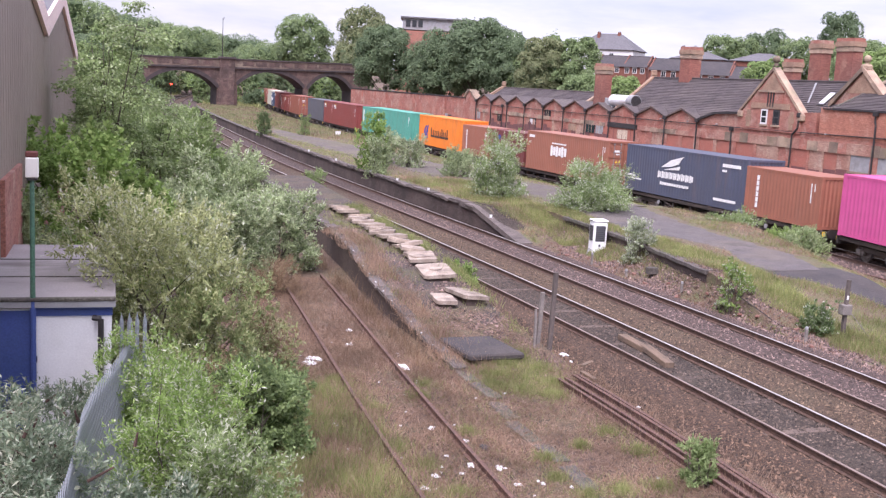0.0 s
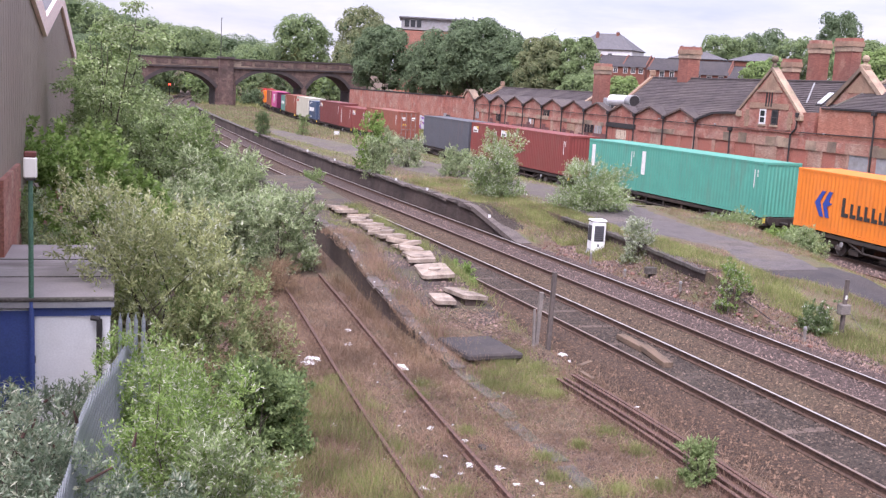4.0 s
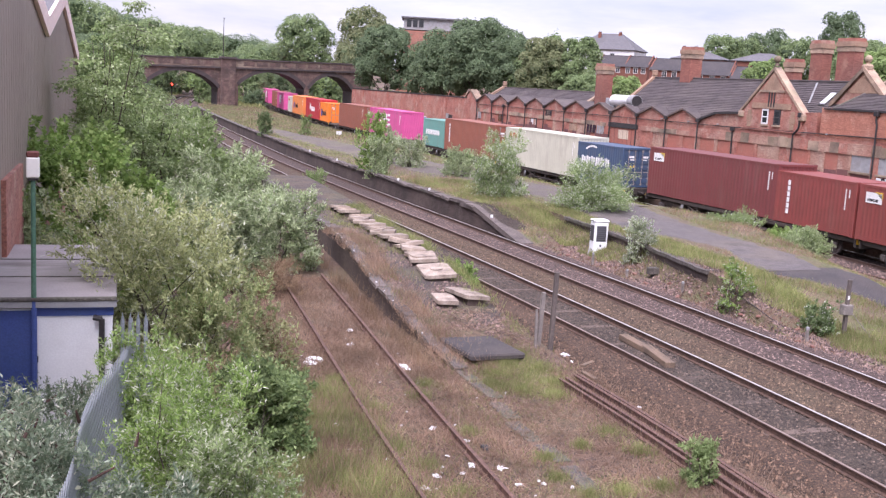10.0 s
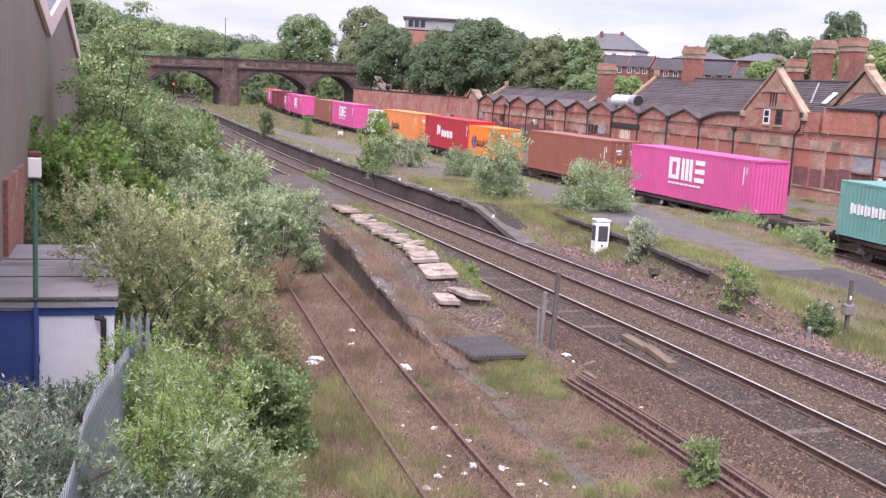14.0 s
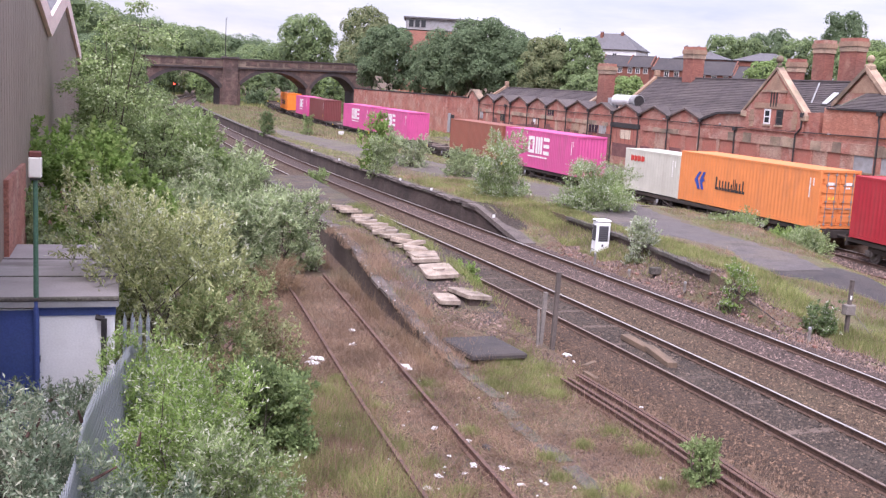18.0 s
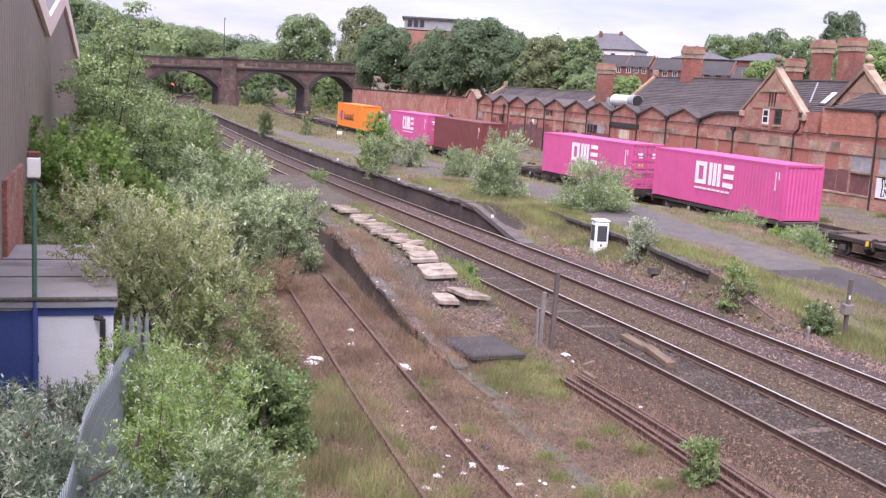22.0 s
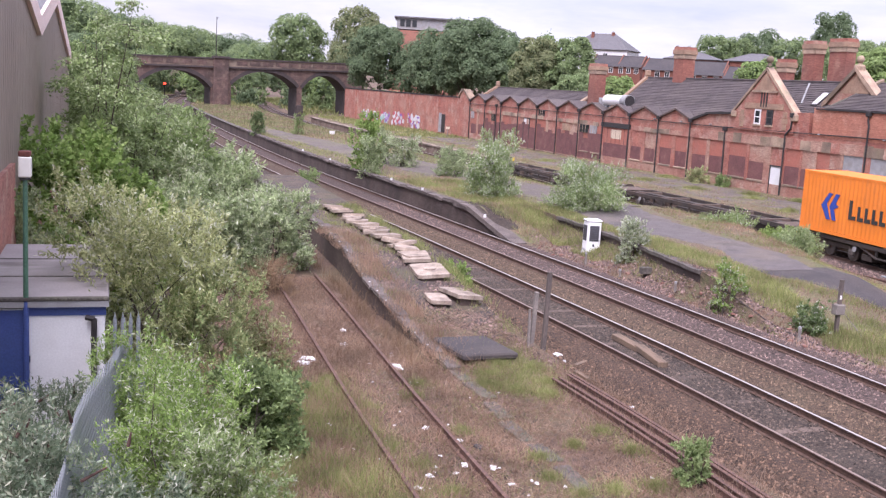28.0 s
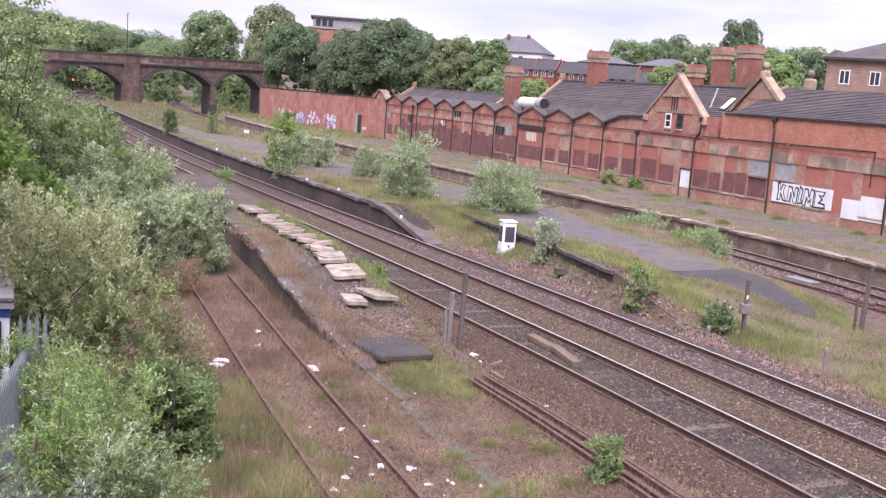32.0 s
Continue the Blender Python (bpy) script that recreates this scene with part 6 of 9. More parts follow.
# windows, doors and boards
for a, b0 in ((6.18, 7.97), (8.6, 10.35)):
    w = face("boarded_window", a, b0, 2.38, 3.38, 0.0, 0.03, M_BOARD, label="window boarded with grey sheet")
    for q in range(1, 4):
        face("glazing_bar", a + (b0 - a) * q / 4 - 0.025, a + (b0 - a) * q / 4 + 0.025, 2.38, 3.38, 0.03, 0.045, M_BOARD, w)
    face("glazing_bar", a, b0, 2.86, 2.91, 0.03, 0.045, M_BOARD, w)
    face("sill", a - 0.1, b0 + 0.1, 2.26, 2.38, 0.0, 0.15, M_STONE_BAND, w)
    if a > 8:
        blind_panel(a, b0, 0.94, M_MAROON, M_MAROON, 0.93, 2.2)
board = face("white_board", 2.9, 7.95, 0.95, 2.18, 0.09, 0.12, M_WHITE, label="white hoarding sprayed with black graffiti strokes")
# sprayed outlines on the hoarding: jagged, leaning shapes, thick on one side (distance from the far end, height)
TAGS = [
    [(0.42, 1.12), (0.5, 0.7), (0.45, 0.08), (0.68, 0.12), (0.72, 0.5), (0.98, 0.1), (1.22, 0.06), (0.92, 0.62), (1.1, 1.02), (0.86, 1.08), (0.7, 0.72), (0.62, 1.14), (0.42, 1.12)],
    [(1.32, 0.1), (1.38, 1.02), (1.66, 0.98), (1.9, 0.42), (1.98, 1.0), (2.2, 0.96), (2.12, 0.02), (1.86, 0.06), (1.6, 0.62), (1.56, 0.06), (1.32, 0.1)],
    [(2.26, 0.06), (2.36, 1.1), (2.58, 0.96), (2.5, 0.3), (2.62, 0.12), (2.26, 0.06)],
    [(2.62, 0.02), (2.78, 1.02), (3.0, 1.0), (3.16, 0.55), (3.3, 1.04), (3.54, 0.98), (3.5, 0.0), (3.3, 0.04), (3.28, 0.42), (3.12, 0.2), (2.96, 0.5), (2.86, 0.0), (2.62, 0.02)],
    [(3.62, 0.0), (3.66, 0.98), (4.4, 0.98), (4.3, 0.74), (3.98, 0.74), (4.22, 0.52), (3.96, 0.3), (4.42, 0.24), (4.46, 0.02), (3.62, 0.0)],
]
for outline in TAGS:
    for (ax, az), (bx, bz) in zip(outline, outline[1:]):
        d = Vector((bx - ax, bz - az)).normalized() * (0.05 if bz < az else 0.028)
        ax, bx = 7.9 - ax, 7.9 - bx
        d.x = -d.x
        part("graffiti_stroke", prism([(ax - d.y - d.x, 1.0 + az + d.x - d.y), (bx - d.y + d.x, 1.0 + bz + d.x + d.y), (bx + d.y + d.x, 1.0 + bz - d.x + d.y), (ax + d.y - d.x, 1.0 + az - d.x - d.y)], 0.118, 0.126), M_DARK_METAL, board)
face("white_board", 0.8, 2.15, 0.66, 1.8, 0.09, 0.11, M_WHITE, label="white board on the wall")
face("white_board", -0.95, 0.78, 0.72, 2.12, 0.09, 0.115, M_WHITE, label="white board on the wall")
face("white_board", -2.2, -1.15, 0.72, 2.2, 0.09, 0.115, M_WHITE, label="white board on the wall")


def door_leaf(s0, s1, z0, z1, material, label):
    d = face("door", s0, s1, z0, z1, 0.0, 0.06, material, label=label)
    face("door_frame", s0 - 0.08, s0, z0, z1, 0.0, 0.1, M_DARK_METAL, d)
    face("door_frame", s1, s1 + 0.08, z0, z1, 0.0, 0.1, M_DARK_METAL, d)
    face("door_head", s0 - 0.08, s1 + 0.08, z1, z1 + 0.09, 0.0, 0.11, M_DARK_METAL, d)
    return d


door_leaf(16.3, 17.4, 0.08, 2.04, M_WHITE, "white painted door")
door_leaf(57.7, 59.0, 0.05, 3.32, M_WHITE, "tall white painted door")
big = face("double_door", 37.1, 41.6, 0.05, 3.38, 0.0, 0.04, M_RED_PANEL, label="wide faded red goods door with maroon lower half")
face("door_lower", 37.1, 41.6, 0.05, 2.0, 0.04, 0.05, M_MAROON, big)
face("door_notice", 38.4, 40.2, 2.45, 3.25, 0.04, 0.06, M_NOTICE, big, label="pale notice board")
face("door_lintel", 36.9, 42.0, 3.42, 3.85, 0.0, 0.14, M_DARK_METAL, big)
for k in range(1, 6):
    face("door_batten", 37.1 + k * 0.75 - 0.02, 37.1 + k * 0.75 + 0.02, 0.05, 3.38, 0.05, 0.065, M_MAROON, big)
for s0, s1, z0, z1, m in ((42.9, 44.2, 2.66, 3.58, M_BOARD), (44.5, 46.2, 2.66, 3.58, M_GLASS), (54.2, 55.5, 3.75, 4.4, M_GLASS), (48.3, 49.9, 2.63, 3.3, M_TERRACOTTA), (73.4, 74.3, 2.6, 3.4, M_BOARD), (67.0, 68.0, 2.6, 3.4, M_GLASS)):
    w = face("small_window", s0, s1, z0, z1, 0.0, 0.095, m, label="small boarded or broken window")
    for q in (0.33, 0.67):
        face("glazing_bar", s0 + (s1 - s0) * q - 0.03, s0 + (s1 - s0) * q + 0.03, z0, z1, 0.095, 0.11, M_STONE_BAND, w)
for s0, white in ((19.35, True), (18.0, False)):
    w = face("gable_window", s0 - 0.36, s0 + 0.36, 4.85, 5.92, 0.12, 0.16, M_WHITE if white else M_DARK_METAL, label="narrow sash window in the gable")
    face("pane", s0 - 0.24, s0 + 0.24, 4.97, 5.34, 0.16, 0.167, M_GLASS, w)
    face("pane", s0 - 0.24, s0 + 0.24, 5.42, 5.8, 0.16, 0.167, M_GLASS, w)
    face("sill", s0 - 0.42, s0 + 0.42, 4.73, 4.85, 0.1, 0.22, M_STONE_BAND, w)


def downpipe(pts):
    bm = bmesh.new()
    for a, b0 in zip(pts, pts[1:]):
        cyl((a[0], 0.17, a[1]), (b0[0], 0.17, b0[1]), 0.06, seg=7, bm=bm)
    p = part("downpipe", bm, M_DARK_METAL, station)
    part("hopper", box(pts[0][0] - 0.16, 0.06, pts[0][1] - 0.1, pts[0][0] + 0.16, 0.32, pts[0][1] + 0.22, bevel=0.03), M_DARK_METAL, p)


for k in range(NB + 1):
    downpipe([(V0 + PITCH * k, VALLEY - 0.1), (V0 + PITCH * k, 0.1)])
downpipe([(23.0, 4.25), (22.9, 0.1)])
downpipe([(15.5, 5.6), (15.6, 4.75), (16.1, 4.3), (16.1, 0.1)])
downpipe([(8.45, 6.0), (8.45, 5.6), (8.35, 5.3), (8.35, 0.1)])
downpipe([(-1.04, 5.9), (-1.04, 0.1)])
downpipe([(66.5, 4.3), (66.5, 0.1)])
for s0 in (29.0, 33.0, 25.0, 12.8, 7.0):
    part("wall_light", box(s0 - 0.06, 0.02, 4.5, s0 + 0.06, 0.22, 4.59, bevel=0.025), M_BOARD, station)
# white ventilation duct on the flat roof between the slopes
duct = thing("roof_duct", FM, "white cylindrical ventilation duct with a dark mouth on the roof", "duct")
part("tube", cyl((43.2, -0.95, 5.82), (39.6, -0.9, 5.82), 0.5, seg=20), M_WHITE, duct)
part("collar", cyl((39.9, -0.91, 5.82), (39.0, -0.9, 5.82), 0.56, seg=20), M_BOARD, duct)
part("mouth", cyl((39.0, -0.9, 5.82), (38.96, -0.9, 5.82), 0.5, seg=20), M_DARK_METAL, duct)
part("support", box(42.0, -1.1, 4.5, 42.3, -0.7, 5.4), M_BOARD, duct)
part("support", box(42.8, -1.1, 4.5, 43.1, -0.7, 5.4), M_BOARD, duct)
part("cowl", box(43.2, -1.6, 4.6, 44.2, -0.6, 6.0, bevel=0.05), M_BOARD, duct)
face("parapet_flashing", 40.8, 44.6, 4.72, 4.9, -3.0, -0.5, M_STONE_BAND)
# end gable beside the boundary wall
part("gable_wall", prism([(74.9, -0.6), (78.6, -0.6), (78.6, 4.9), (77.6, 5.75), (76.9, 5.75), (74.9, 4.6)], -0.5, 0.05), M_BRICK, station)
part("gable_coping", prism([(74.8, 4.55), (76.9, 5.75), (76.9, 6.0), (74.8, 4.85)], -0.7, 0.2), M_STONE_BAND, station)
part("gable_coping", box(76.85, -0.7, 5.75, 77.8, 0.2, 6.0), M_STONE_BAND, station)
part("gable_coping", prism([(77.6, 5.7), (78.8, 4.85), (78.8, 5.1), (77.7, 6.0)], -0.7, 0.2), M_STONE_BAND, station)

# ---- boundary wall beyond the station, with graffiti ----
WA, WB = np.array([40.9, 123.3]), np.array([36.0, 168.0])
wd = (WB - WA) / np.linalg.norm(WB - WA)
WM = Matrix(((wd[0], -wd[1], 0, WA[0]), (wd[1], wd[0], 0, WA[1]), (0, 0, 1, 0), (0, 0, 0, 1)))
wall_len = float(np.linalg.norm(WB - WA))
bwall = thing("boundary_wall", WM, "tall red brick boundary wall sprayed with coloured graffiti", "wall", kind="structure")
part("wall", box(0, -0.3, -0.8, wall_len, 0.0, 4.85), M_BRICK, bwall)
part("wall_coping", box(0, -0.38, 4.85, wall_len, 0.06, 5.0), M_DARK_METAL, bwall)
for k in range(4):
    part("buttress", box(6 + k * 11, 0.0, -0.8, 6.7 + k * 11, 0.14, 4.7), M_BRICK, bwall)
GRAF = [paint("spray_" + n, c) for n, c in (("lilac", (0.38, 0.25, 0.5)), ("white", (0.6, 0.6, 0.62)), ("mint", (0.3, 0.5, 0.45)), ("red", (0.45, 0.07, 0.1)), ("grey", (0.33, 0.33, 0.36)), ("violet", (0.25, 0.12, 0.4)))]
gen_g = np.random.default_rng(5)
# four sprayed pieces: (start, end, base colour, lighter colour)
for x0, x1, m1, m2, top in ((28.6, 35.9, 4, 1, 2.3), (23.9, 28.3, 0, 2, 2.25), (18.2, 23.6, 3, 1, 2.45), (12.0, 17.4, 5, 1, 2.5)):
    for k in range(34):
        cx, cz = gen_g.uniform(x0 + 0.4, x1 - 0.4), gen_g.uniform(0.5, top - 0.45)
        rx, rz, turn = gen_g.uniform(0.22, 0.7), gen_g.uniform(0.2, 0.6), gen_g.uniform(0, 3)
        m = 7
        outline = [(cx + rx * gen_g.uniform(0.5, 1.1) * math.cos(turn + q * 6.283 / m), cz + rz * gen_g.uniform(0.5, 1.1) * math.sin(turn + q * 6.283 / m)) for q in range(m)]
        part("graffiti_stroke", prism(outline, 0.008, 0.012 + 0.0006 * k), GRAF[(m2, m1, 1, m2, 5, m1, 3, m2)[k % 8] if k % 5 else 1], bwall)
gate = part("steel_door", box(5.2, 0.0, 0.3, 6.7, 0.08, 2.75), M_BOARD, bwall, "grey steel door in the wall")
part("door_gap", box(4.1, 0.0, 0.3, 5.2, 0.05, 2.6), M_DARK_METAL, gate)

# ---- clad warehouse on the bank ----
shed = thing("warehouse", Matrix.Translation((-2.35, 0, 0)), "tall grey-brown sheet-clad warehouse with zigzag gables", "warehouse", kind="structure")
M_CLAD = surface("brown_cladding", (0.265, 0.212, 0.178), (0.235, 0.186, 0.155), 0.6, 0.6, 0.1, 14, c3=(0.295, 0.24, 0.205), scale3=0.2, amount3=0.6, stretch=(1, 1, 0.15))
M_TRIM = surface("pink_barge", (0.93, 0.74, 0.71), (0.87, 0.67, 0.64), 2, 0.6, 0.05, 20)
ys = [14.0, 26.0, 36.6, 46.5, 61.6, 61.6, 14.0]
zs = [7.6, 9.4, 7.62, 9.15, 6.75, -0.4, -0.4]
bm = bmesh.new()
a = [bm.verts.new((0, y, z)) for y, z in zip(ys, zs)]
b0 = [bm.verts.new((-0.3, y, z)) for y, z in zip(ys, zs)]
bm.faces.new(a)
bm.faces.new(b0[::-1])
for i in range(7):
    bm.faces.new((a[i], b0[i], b0[(i + 1) % 7], a[(i + 1) % 7]))
bmesh.ops.recalc_face_normals(bm, faces=bm.faces)
part("clad_wall", bm, M_CLAD, shed)
rib = None
for k in range(92):
    y = 14.2 + k * 0.51
    z = float(np.interp(y, ys[:5], zs[:5]))
    m = Matrix.Translation((0, y, -0.3)) @ Matrix.Diagonal((1, 1, z + 0.05, 1))
    if rib is None:
        rib = part("cladding_rib", box(0.0, 0.0, 0.0, 0.002, 0.06, 1.0), M_CLAD, shed)
        rib.matrix_basis = m
    else:
        clone(rib, shed, m)
for i in range(4):
    bm = bmesh.new()
    p = [(ys[i], zs[i] - 0.4), (ys[i + 1], zs[i + 1] - 0.4), (ys[i + 1], zs[i + 1] + 0.24), (ys[i], zs[i] + 0.24)]
    prism(p, 0.0, 0.12, bm)
    bmesh.ops.rotate(bm, cent=(0, 0, 0), matrix=Matrix.Rotation(math.pi / 2, 3, 'Z'), verts=bm.verts)
    bmesh.ops.translate(bm, vec=(0.135, 0, 0), verts=bm.verts)
    part("barge_board", bm, M_TRIM, shed)
    part("roof", roof_slab([(0.1, ys[i], zs[i] + 0.2), (0.1, ys[i + 1], zs[i + 1] + 0.2), (-26, ys[i + 1], zs[i + 1] + 0.2), (-26, ys[i], zs[i] + 0.2)]), M_SLATE_GREY, shed)
part("end_wall", box(-26, 61.3, -0.4, -0.3, 61.6, 6.6), M_CLAD, shed)
part("end_wall", box(-26, 14.0, -0.4, -0.3, 14.3, 7.4), M_CLAD, shed)
part("base_wall", box(0.0, 27.0, -0.4, 0.1, 58.0, 1.6), M_BRICK, shed)
part("base_wall", box(0.0, 23.0, -0.4, 0.1, 27.0, 3.95), M_BRICK, shed, "brick lower wall")

# ---- flat-roofed garage with blue and white front ----
M_BLUE_PAINT = surface("blue_wall_paint", (0.052, 0.085, 0.29), (0.05, 0.085, 0.25), 2, 0.6, 0.1, 30, c3=(0.075, 0.1, 0.27), scale3=0.8, grain_amount=0.12)
M_FELT = surface("roof_felt", (0.31, 0.28, 0.285), (0.255, 0.228, 0.232), 1.1, 0.9, 0.1, 30, c3=(0.35, 0.325, 0.325), scale3=0.5, amount3=0.6, grain_amount=0.1, c4=(0.13, 0.112, 0.105), scale4=0.55, amount4=0.7, stretch4=(0.6, 1.6, 1))
garage = thing("garage", pose(0, 18.95, 0), "flat-roofed garage with blue and white painted front", "garage", kind="structure")
part("front_wall", box(-8, 0, -0.3, -0.12, 0.22, 2.14), M_FRESH_WHITE, garage, "white painted block wall")
part("side_wall", box(-0.34, 0.22, -0.3, -0.12, 5.6, 2.2), M_WHITE, garage)
part("rear_wall", box(-8, 5.4, -0.3, -0.12, 5.62, 2.2), M_WHITE, garage)
part("blue_wall", box(-8, -0.02, -0.3, -1.4, 0.0, 2.12), M_BLUE_PAINT, garage)
part("blue_band", box(-1.42, -0.025, 2.02, -0.1, 0.0, 2.2), M_BLUE_PAINT, garage)
part("flat_roof", box(-8, -0.12, 2.2, -0.05, 5.75, 2.34, bevel=0.02), M_FELT, garage)
part("roof_kerb", box(-8, -0.15, 2.3, -0.05, -0.03, 2.365, bevel=0.015), M_COPING, garage)
part("roof_seam", box(-8, 1.9, 2.34, -0.05, 1.95, 2.352), M_COPING, garage)
part("roof_seam", box(-8, 3.8, 2.34, -0.05, 3.85, 2.352), M_COPING, garage)
part("fascia_board", box(-8, -0.13, 2.19, -0.05, -0.118, 2.3), M_BOARD, garage, "flaking pale fascia board")
part("drainpipe", cyl((-0.3, -0.14, 1.98), (-0.3, -0.14, 0.1), 0.05, seg=8, bm=cyl((-0.44, -0.1, 2.0), (-0.3, -0.14, 1.98), 0.05, seg=8)), M_DARK_METAL, garage)
part("wall_clip", box(-1.46, -0.1, 1.2, -1.36, 0.0, 1.3), M_DARK_METAL, garage)

lamp = thing("street_lamp", pose(-1.42, 18.86, 0), "green lamp post with a white box lantern", "street lamp")
M_GREEN_POST = surface("green_post", (0.075, 0.17, 0.115), (0.06, 0.14, 0.095), 4, 0.5, 0.05, 30)
M_LANTERN = surface("lantern_white", (0.82, 0.8, 0.76), (0.78, 0.76, 0.72), 4, 0.4, 0.0, 30, grain_amount=0.02)
part("upper_post", cyl((0, 0, 2.3), (0, 0, 4.45), 0.045, 0.04), M_GREEN_POST, lamp)
part("lower_post", cyl((0, 0, -0.3), (0, 0, 2.35), 0.055, 0.05), M_BLUE_PAINT, lamp)
part("lantern", box(-0.105, -0.105, 4.45, 0.105, 0.105, 4.8, bevel=0.02), M_LANTERN, lamp)
part("lantern_base", box(-0.08, -0.08, 4.41, 0.08, 0.08, 4.46), M_DARK_METAL, lamp)
part("lantern_cap", box(-0.1, -0.1, 4.8, 0.1, 0.1, 4.9, bevel=0.02), surface("rusty_cap", (0.16, 0.05, 0.04), (0.12, 0.04, 0.035), 4), lamp)

# ---- galvanised palisade fence ----
M_GALV = surface("galvanised_steel", (0.29, 0.32, 0.345), (0.24, 0.265, 0.29), 3, 0.5, 0.1, 30, metal=0.35, c3=(0.24, 0.25, 0.27), scale3=0.8)
fence = thing("palisade_fence", pose(0, 0, 0), "leaning galvanised palisade fence overgrown by bushes", "fence")
F_LINE = Line([(-0.62, 9.0), (-0.35, 11.0), (0.1, 14.5), (0.45, 18.2)], 9.0)
pale0 = None
bmp = prism([(-0.034, 0.0), (0.034, 0.0), (0.034, 2.0), (0.015, 2.08), (0.0, 2.16), (-0.015, 2.08), (-0.034, 2.0)], -0.006, 0.006)
for i, s in enumerate(np.arange(0, 9.3, 0.095)):
    p, w = F_LINE.at(s), F_LINE.way(s)
    m = Matrix.Translation((p[0], p[1], 0.0)) @ Matrix.Rotation(math.atan2(w[1], w[0]), 4, 'Z') @ Matrix.Rotation(radians(-7 + 3 * math.sin(s)), 4, 'X')
    if pale0 is None:
        pale0 = part("pale", bmp, M_GALV, fence)
        pale0.matrix_basis = m
    else:
        clone(pale0, fence, m)
for x in np.arange(0.05, 0.46, 0.13):
    clone(pale0, fence, Matrix.Translation((x, 18.35, 0.05)))
for z in (0.35, 0.8):
    sweep("fence_rail", F_LINE, st(0, 9.2, 1.0), [(-0.05 - 0.12 * z, z - 0.03), (-0.05 - 0.12 * z, z + 0.03), (-0.012 - 0.12 * z, z + 0.03), (-0.012 - 0.12 * z, z - 0.03)], M_GALV, fence, True)
    part("fence_rail", box(0.0, 18.36, z - 0.03, 0.5, 18.4, z + 0.03), M_GALV, fence)
for s in (0.3, 3.0, 5.8, 8.8):
    p = F_LINE.side(s, 0.1)
    part("fence_post", box(p[0] - 0.05, p[1] - 0.05, -0.3, p[0] + 0.05, p[1] + 0.05, 1.2), M_GALV, fence)

# ---- houses and blocks beyond the station ----
def house(name, x, y, z, rz, w, d, h, rise, wall, roof, label, windows=(), hip=False, chimneys=(), base=-8):
    """A plain house: local -Y faces the railway, X along its front."""
    t = thing(name, pose(x, y, z, 0, 0, rz), label, "house")
    part("wall", box(-w / 2, 0, base, w / 2, d, h), wall, t)
    if hip:
        k = min(w, d) / 2
        pts = [(-w / 2 - 0.4, -0.4, h), (w / 2 + 0.4, -0.4, h), (w / 2 + 0.4, d + 0.4, h), (-w / 2 - 0.4, d + 0.4, h)]
        bm = bmesh.new()
        v = [bm.verts.new(p) for p in pts] + [bm.verts.new((-w / 2 + k, d / 2, h + rise)), bm.verts.new((w / 2 - k + 0.01, d / 2, h + rise))]
        for f in ((0, 1, 5, 4), (1, 2, 5), (2, 3, 4, 5), (3, 0, 4), (3, 2, 1, 0)):
            bm.faces.new([v[i] for i in f])
        part("roof", bm, roof, t)
        part("eaves_board", box(-w / 2 - 0.45, -0.45, h - 0.25, w / 2 + 0.45, d + 0.45, h - 0.01), M_DARK_METAL, t)
    else:
        part("gable_wall", prism([(0, h), (d, h), (d / 2, h + rise)], -w / 2, w / 2), wall, t).matrix_basis = Matrix.Rotation(math.pi / 2, 4, 'Z')
        for sy in (0, 1):
            y0 = -0.35 if sy == 0 else d + 0.35
            part("roof", roof_slab([(-w / 2 - 0.2, y0, h - 0.1), (w / 2 + 0.2, y0, h - 0.1), (w / 2 + 0.2, d / 2, h + rise + 0.1), (-w / 2 - 0.2, d / 2, h + rise + 0.1)]), roof, t)
        part("ridge", box(-w / 2 - 0.2, d / 2 - 0.12, h + rise + 0.02, w / 2 + 0.2, d / 2 + 0.12, h + rise + 0.18), roof, t)
    for wx, wz, ww, wh in windows:
        f = part("window", box(wx - ww / 2, -0.06, wz, wx + ww / 2, 0.02, wz + wh), M_WHITE, t, "white framed window")
        part("pane", box(wx - ww / 2 + 0.1, -0.07, wz + 0.1, wx - 0.04, -0.055, wz + wh - 0.1), M_GLASS, f)
        part("pane", box(wx + 0.04, -0.07, wz + 0.1, wx + ww / 2 - 0.1, -0.055, wz + wh - 0.1), M_GLASS, f)
    for cx, cy, ch in chimneys:
        c = part("chimney", box(cx - 0.45, cy - 0.35, h + 0.3, cx + 0.45, cy + 0.35, h + rise + ch), M_HOUSE, t)
        for q in (-0.2, 0.2):
            part("chimney_pot", cyl((cx + q, cy, h + rise + ch), (cx + q, cy, h + rise + ch + 0.3), 0.12, 0.1, 8), M_BARGE, c)
    return t


M_SLATE_BLACK = surface("black_slate", (0.062, 0.056, 0.06), (0.046, 0.041, 0.045), 2.0, 0.92, 0.2, 20, c3=(0.08, 0.07, 0.07), scale3=0.3)
M_HOUSE = brick_surface("house_brick", (0.23, 0.092, 0.066), (0.19, 0.075, 0.055), (0.85, 0.8, 0.75), (0.2, 0.09, 0.065))
M_BUFF = brick_surface("buff_brick", (0.33, 0.22, 0.17), (0.28, 0.18, 0.14), (0.9, 0.86, 0.8), (0.22, 0.15, 0.12))
M_BUFF_RED = brick_surface("faded_block_brick", (0.42, 0.19, 0.14), (0.35, 0.155, 0.115), (0.9, 0.86, 0.8), (0.26, 0.15, 0.12))


def terrace_windows(n, w):
    return [(-w / 2 + w * (k + 0.5) / n, -1.75, 1.15, 1.4) for k in range(n)]


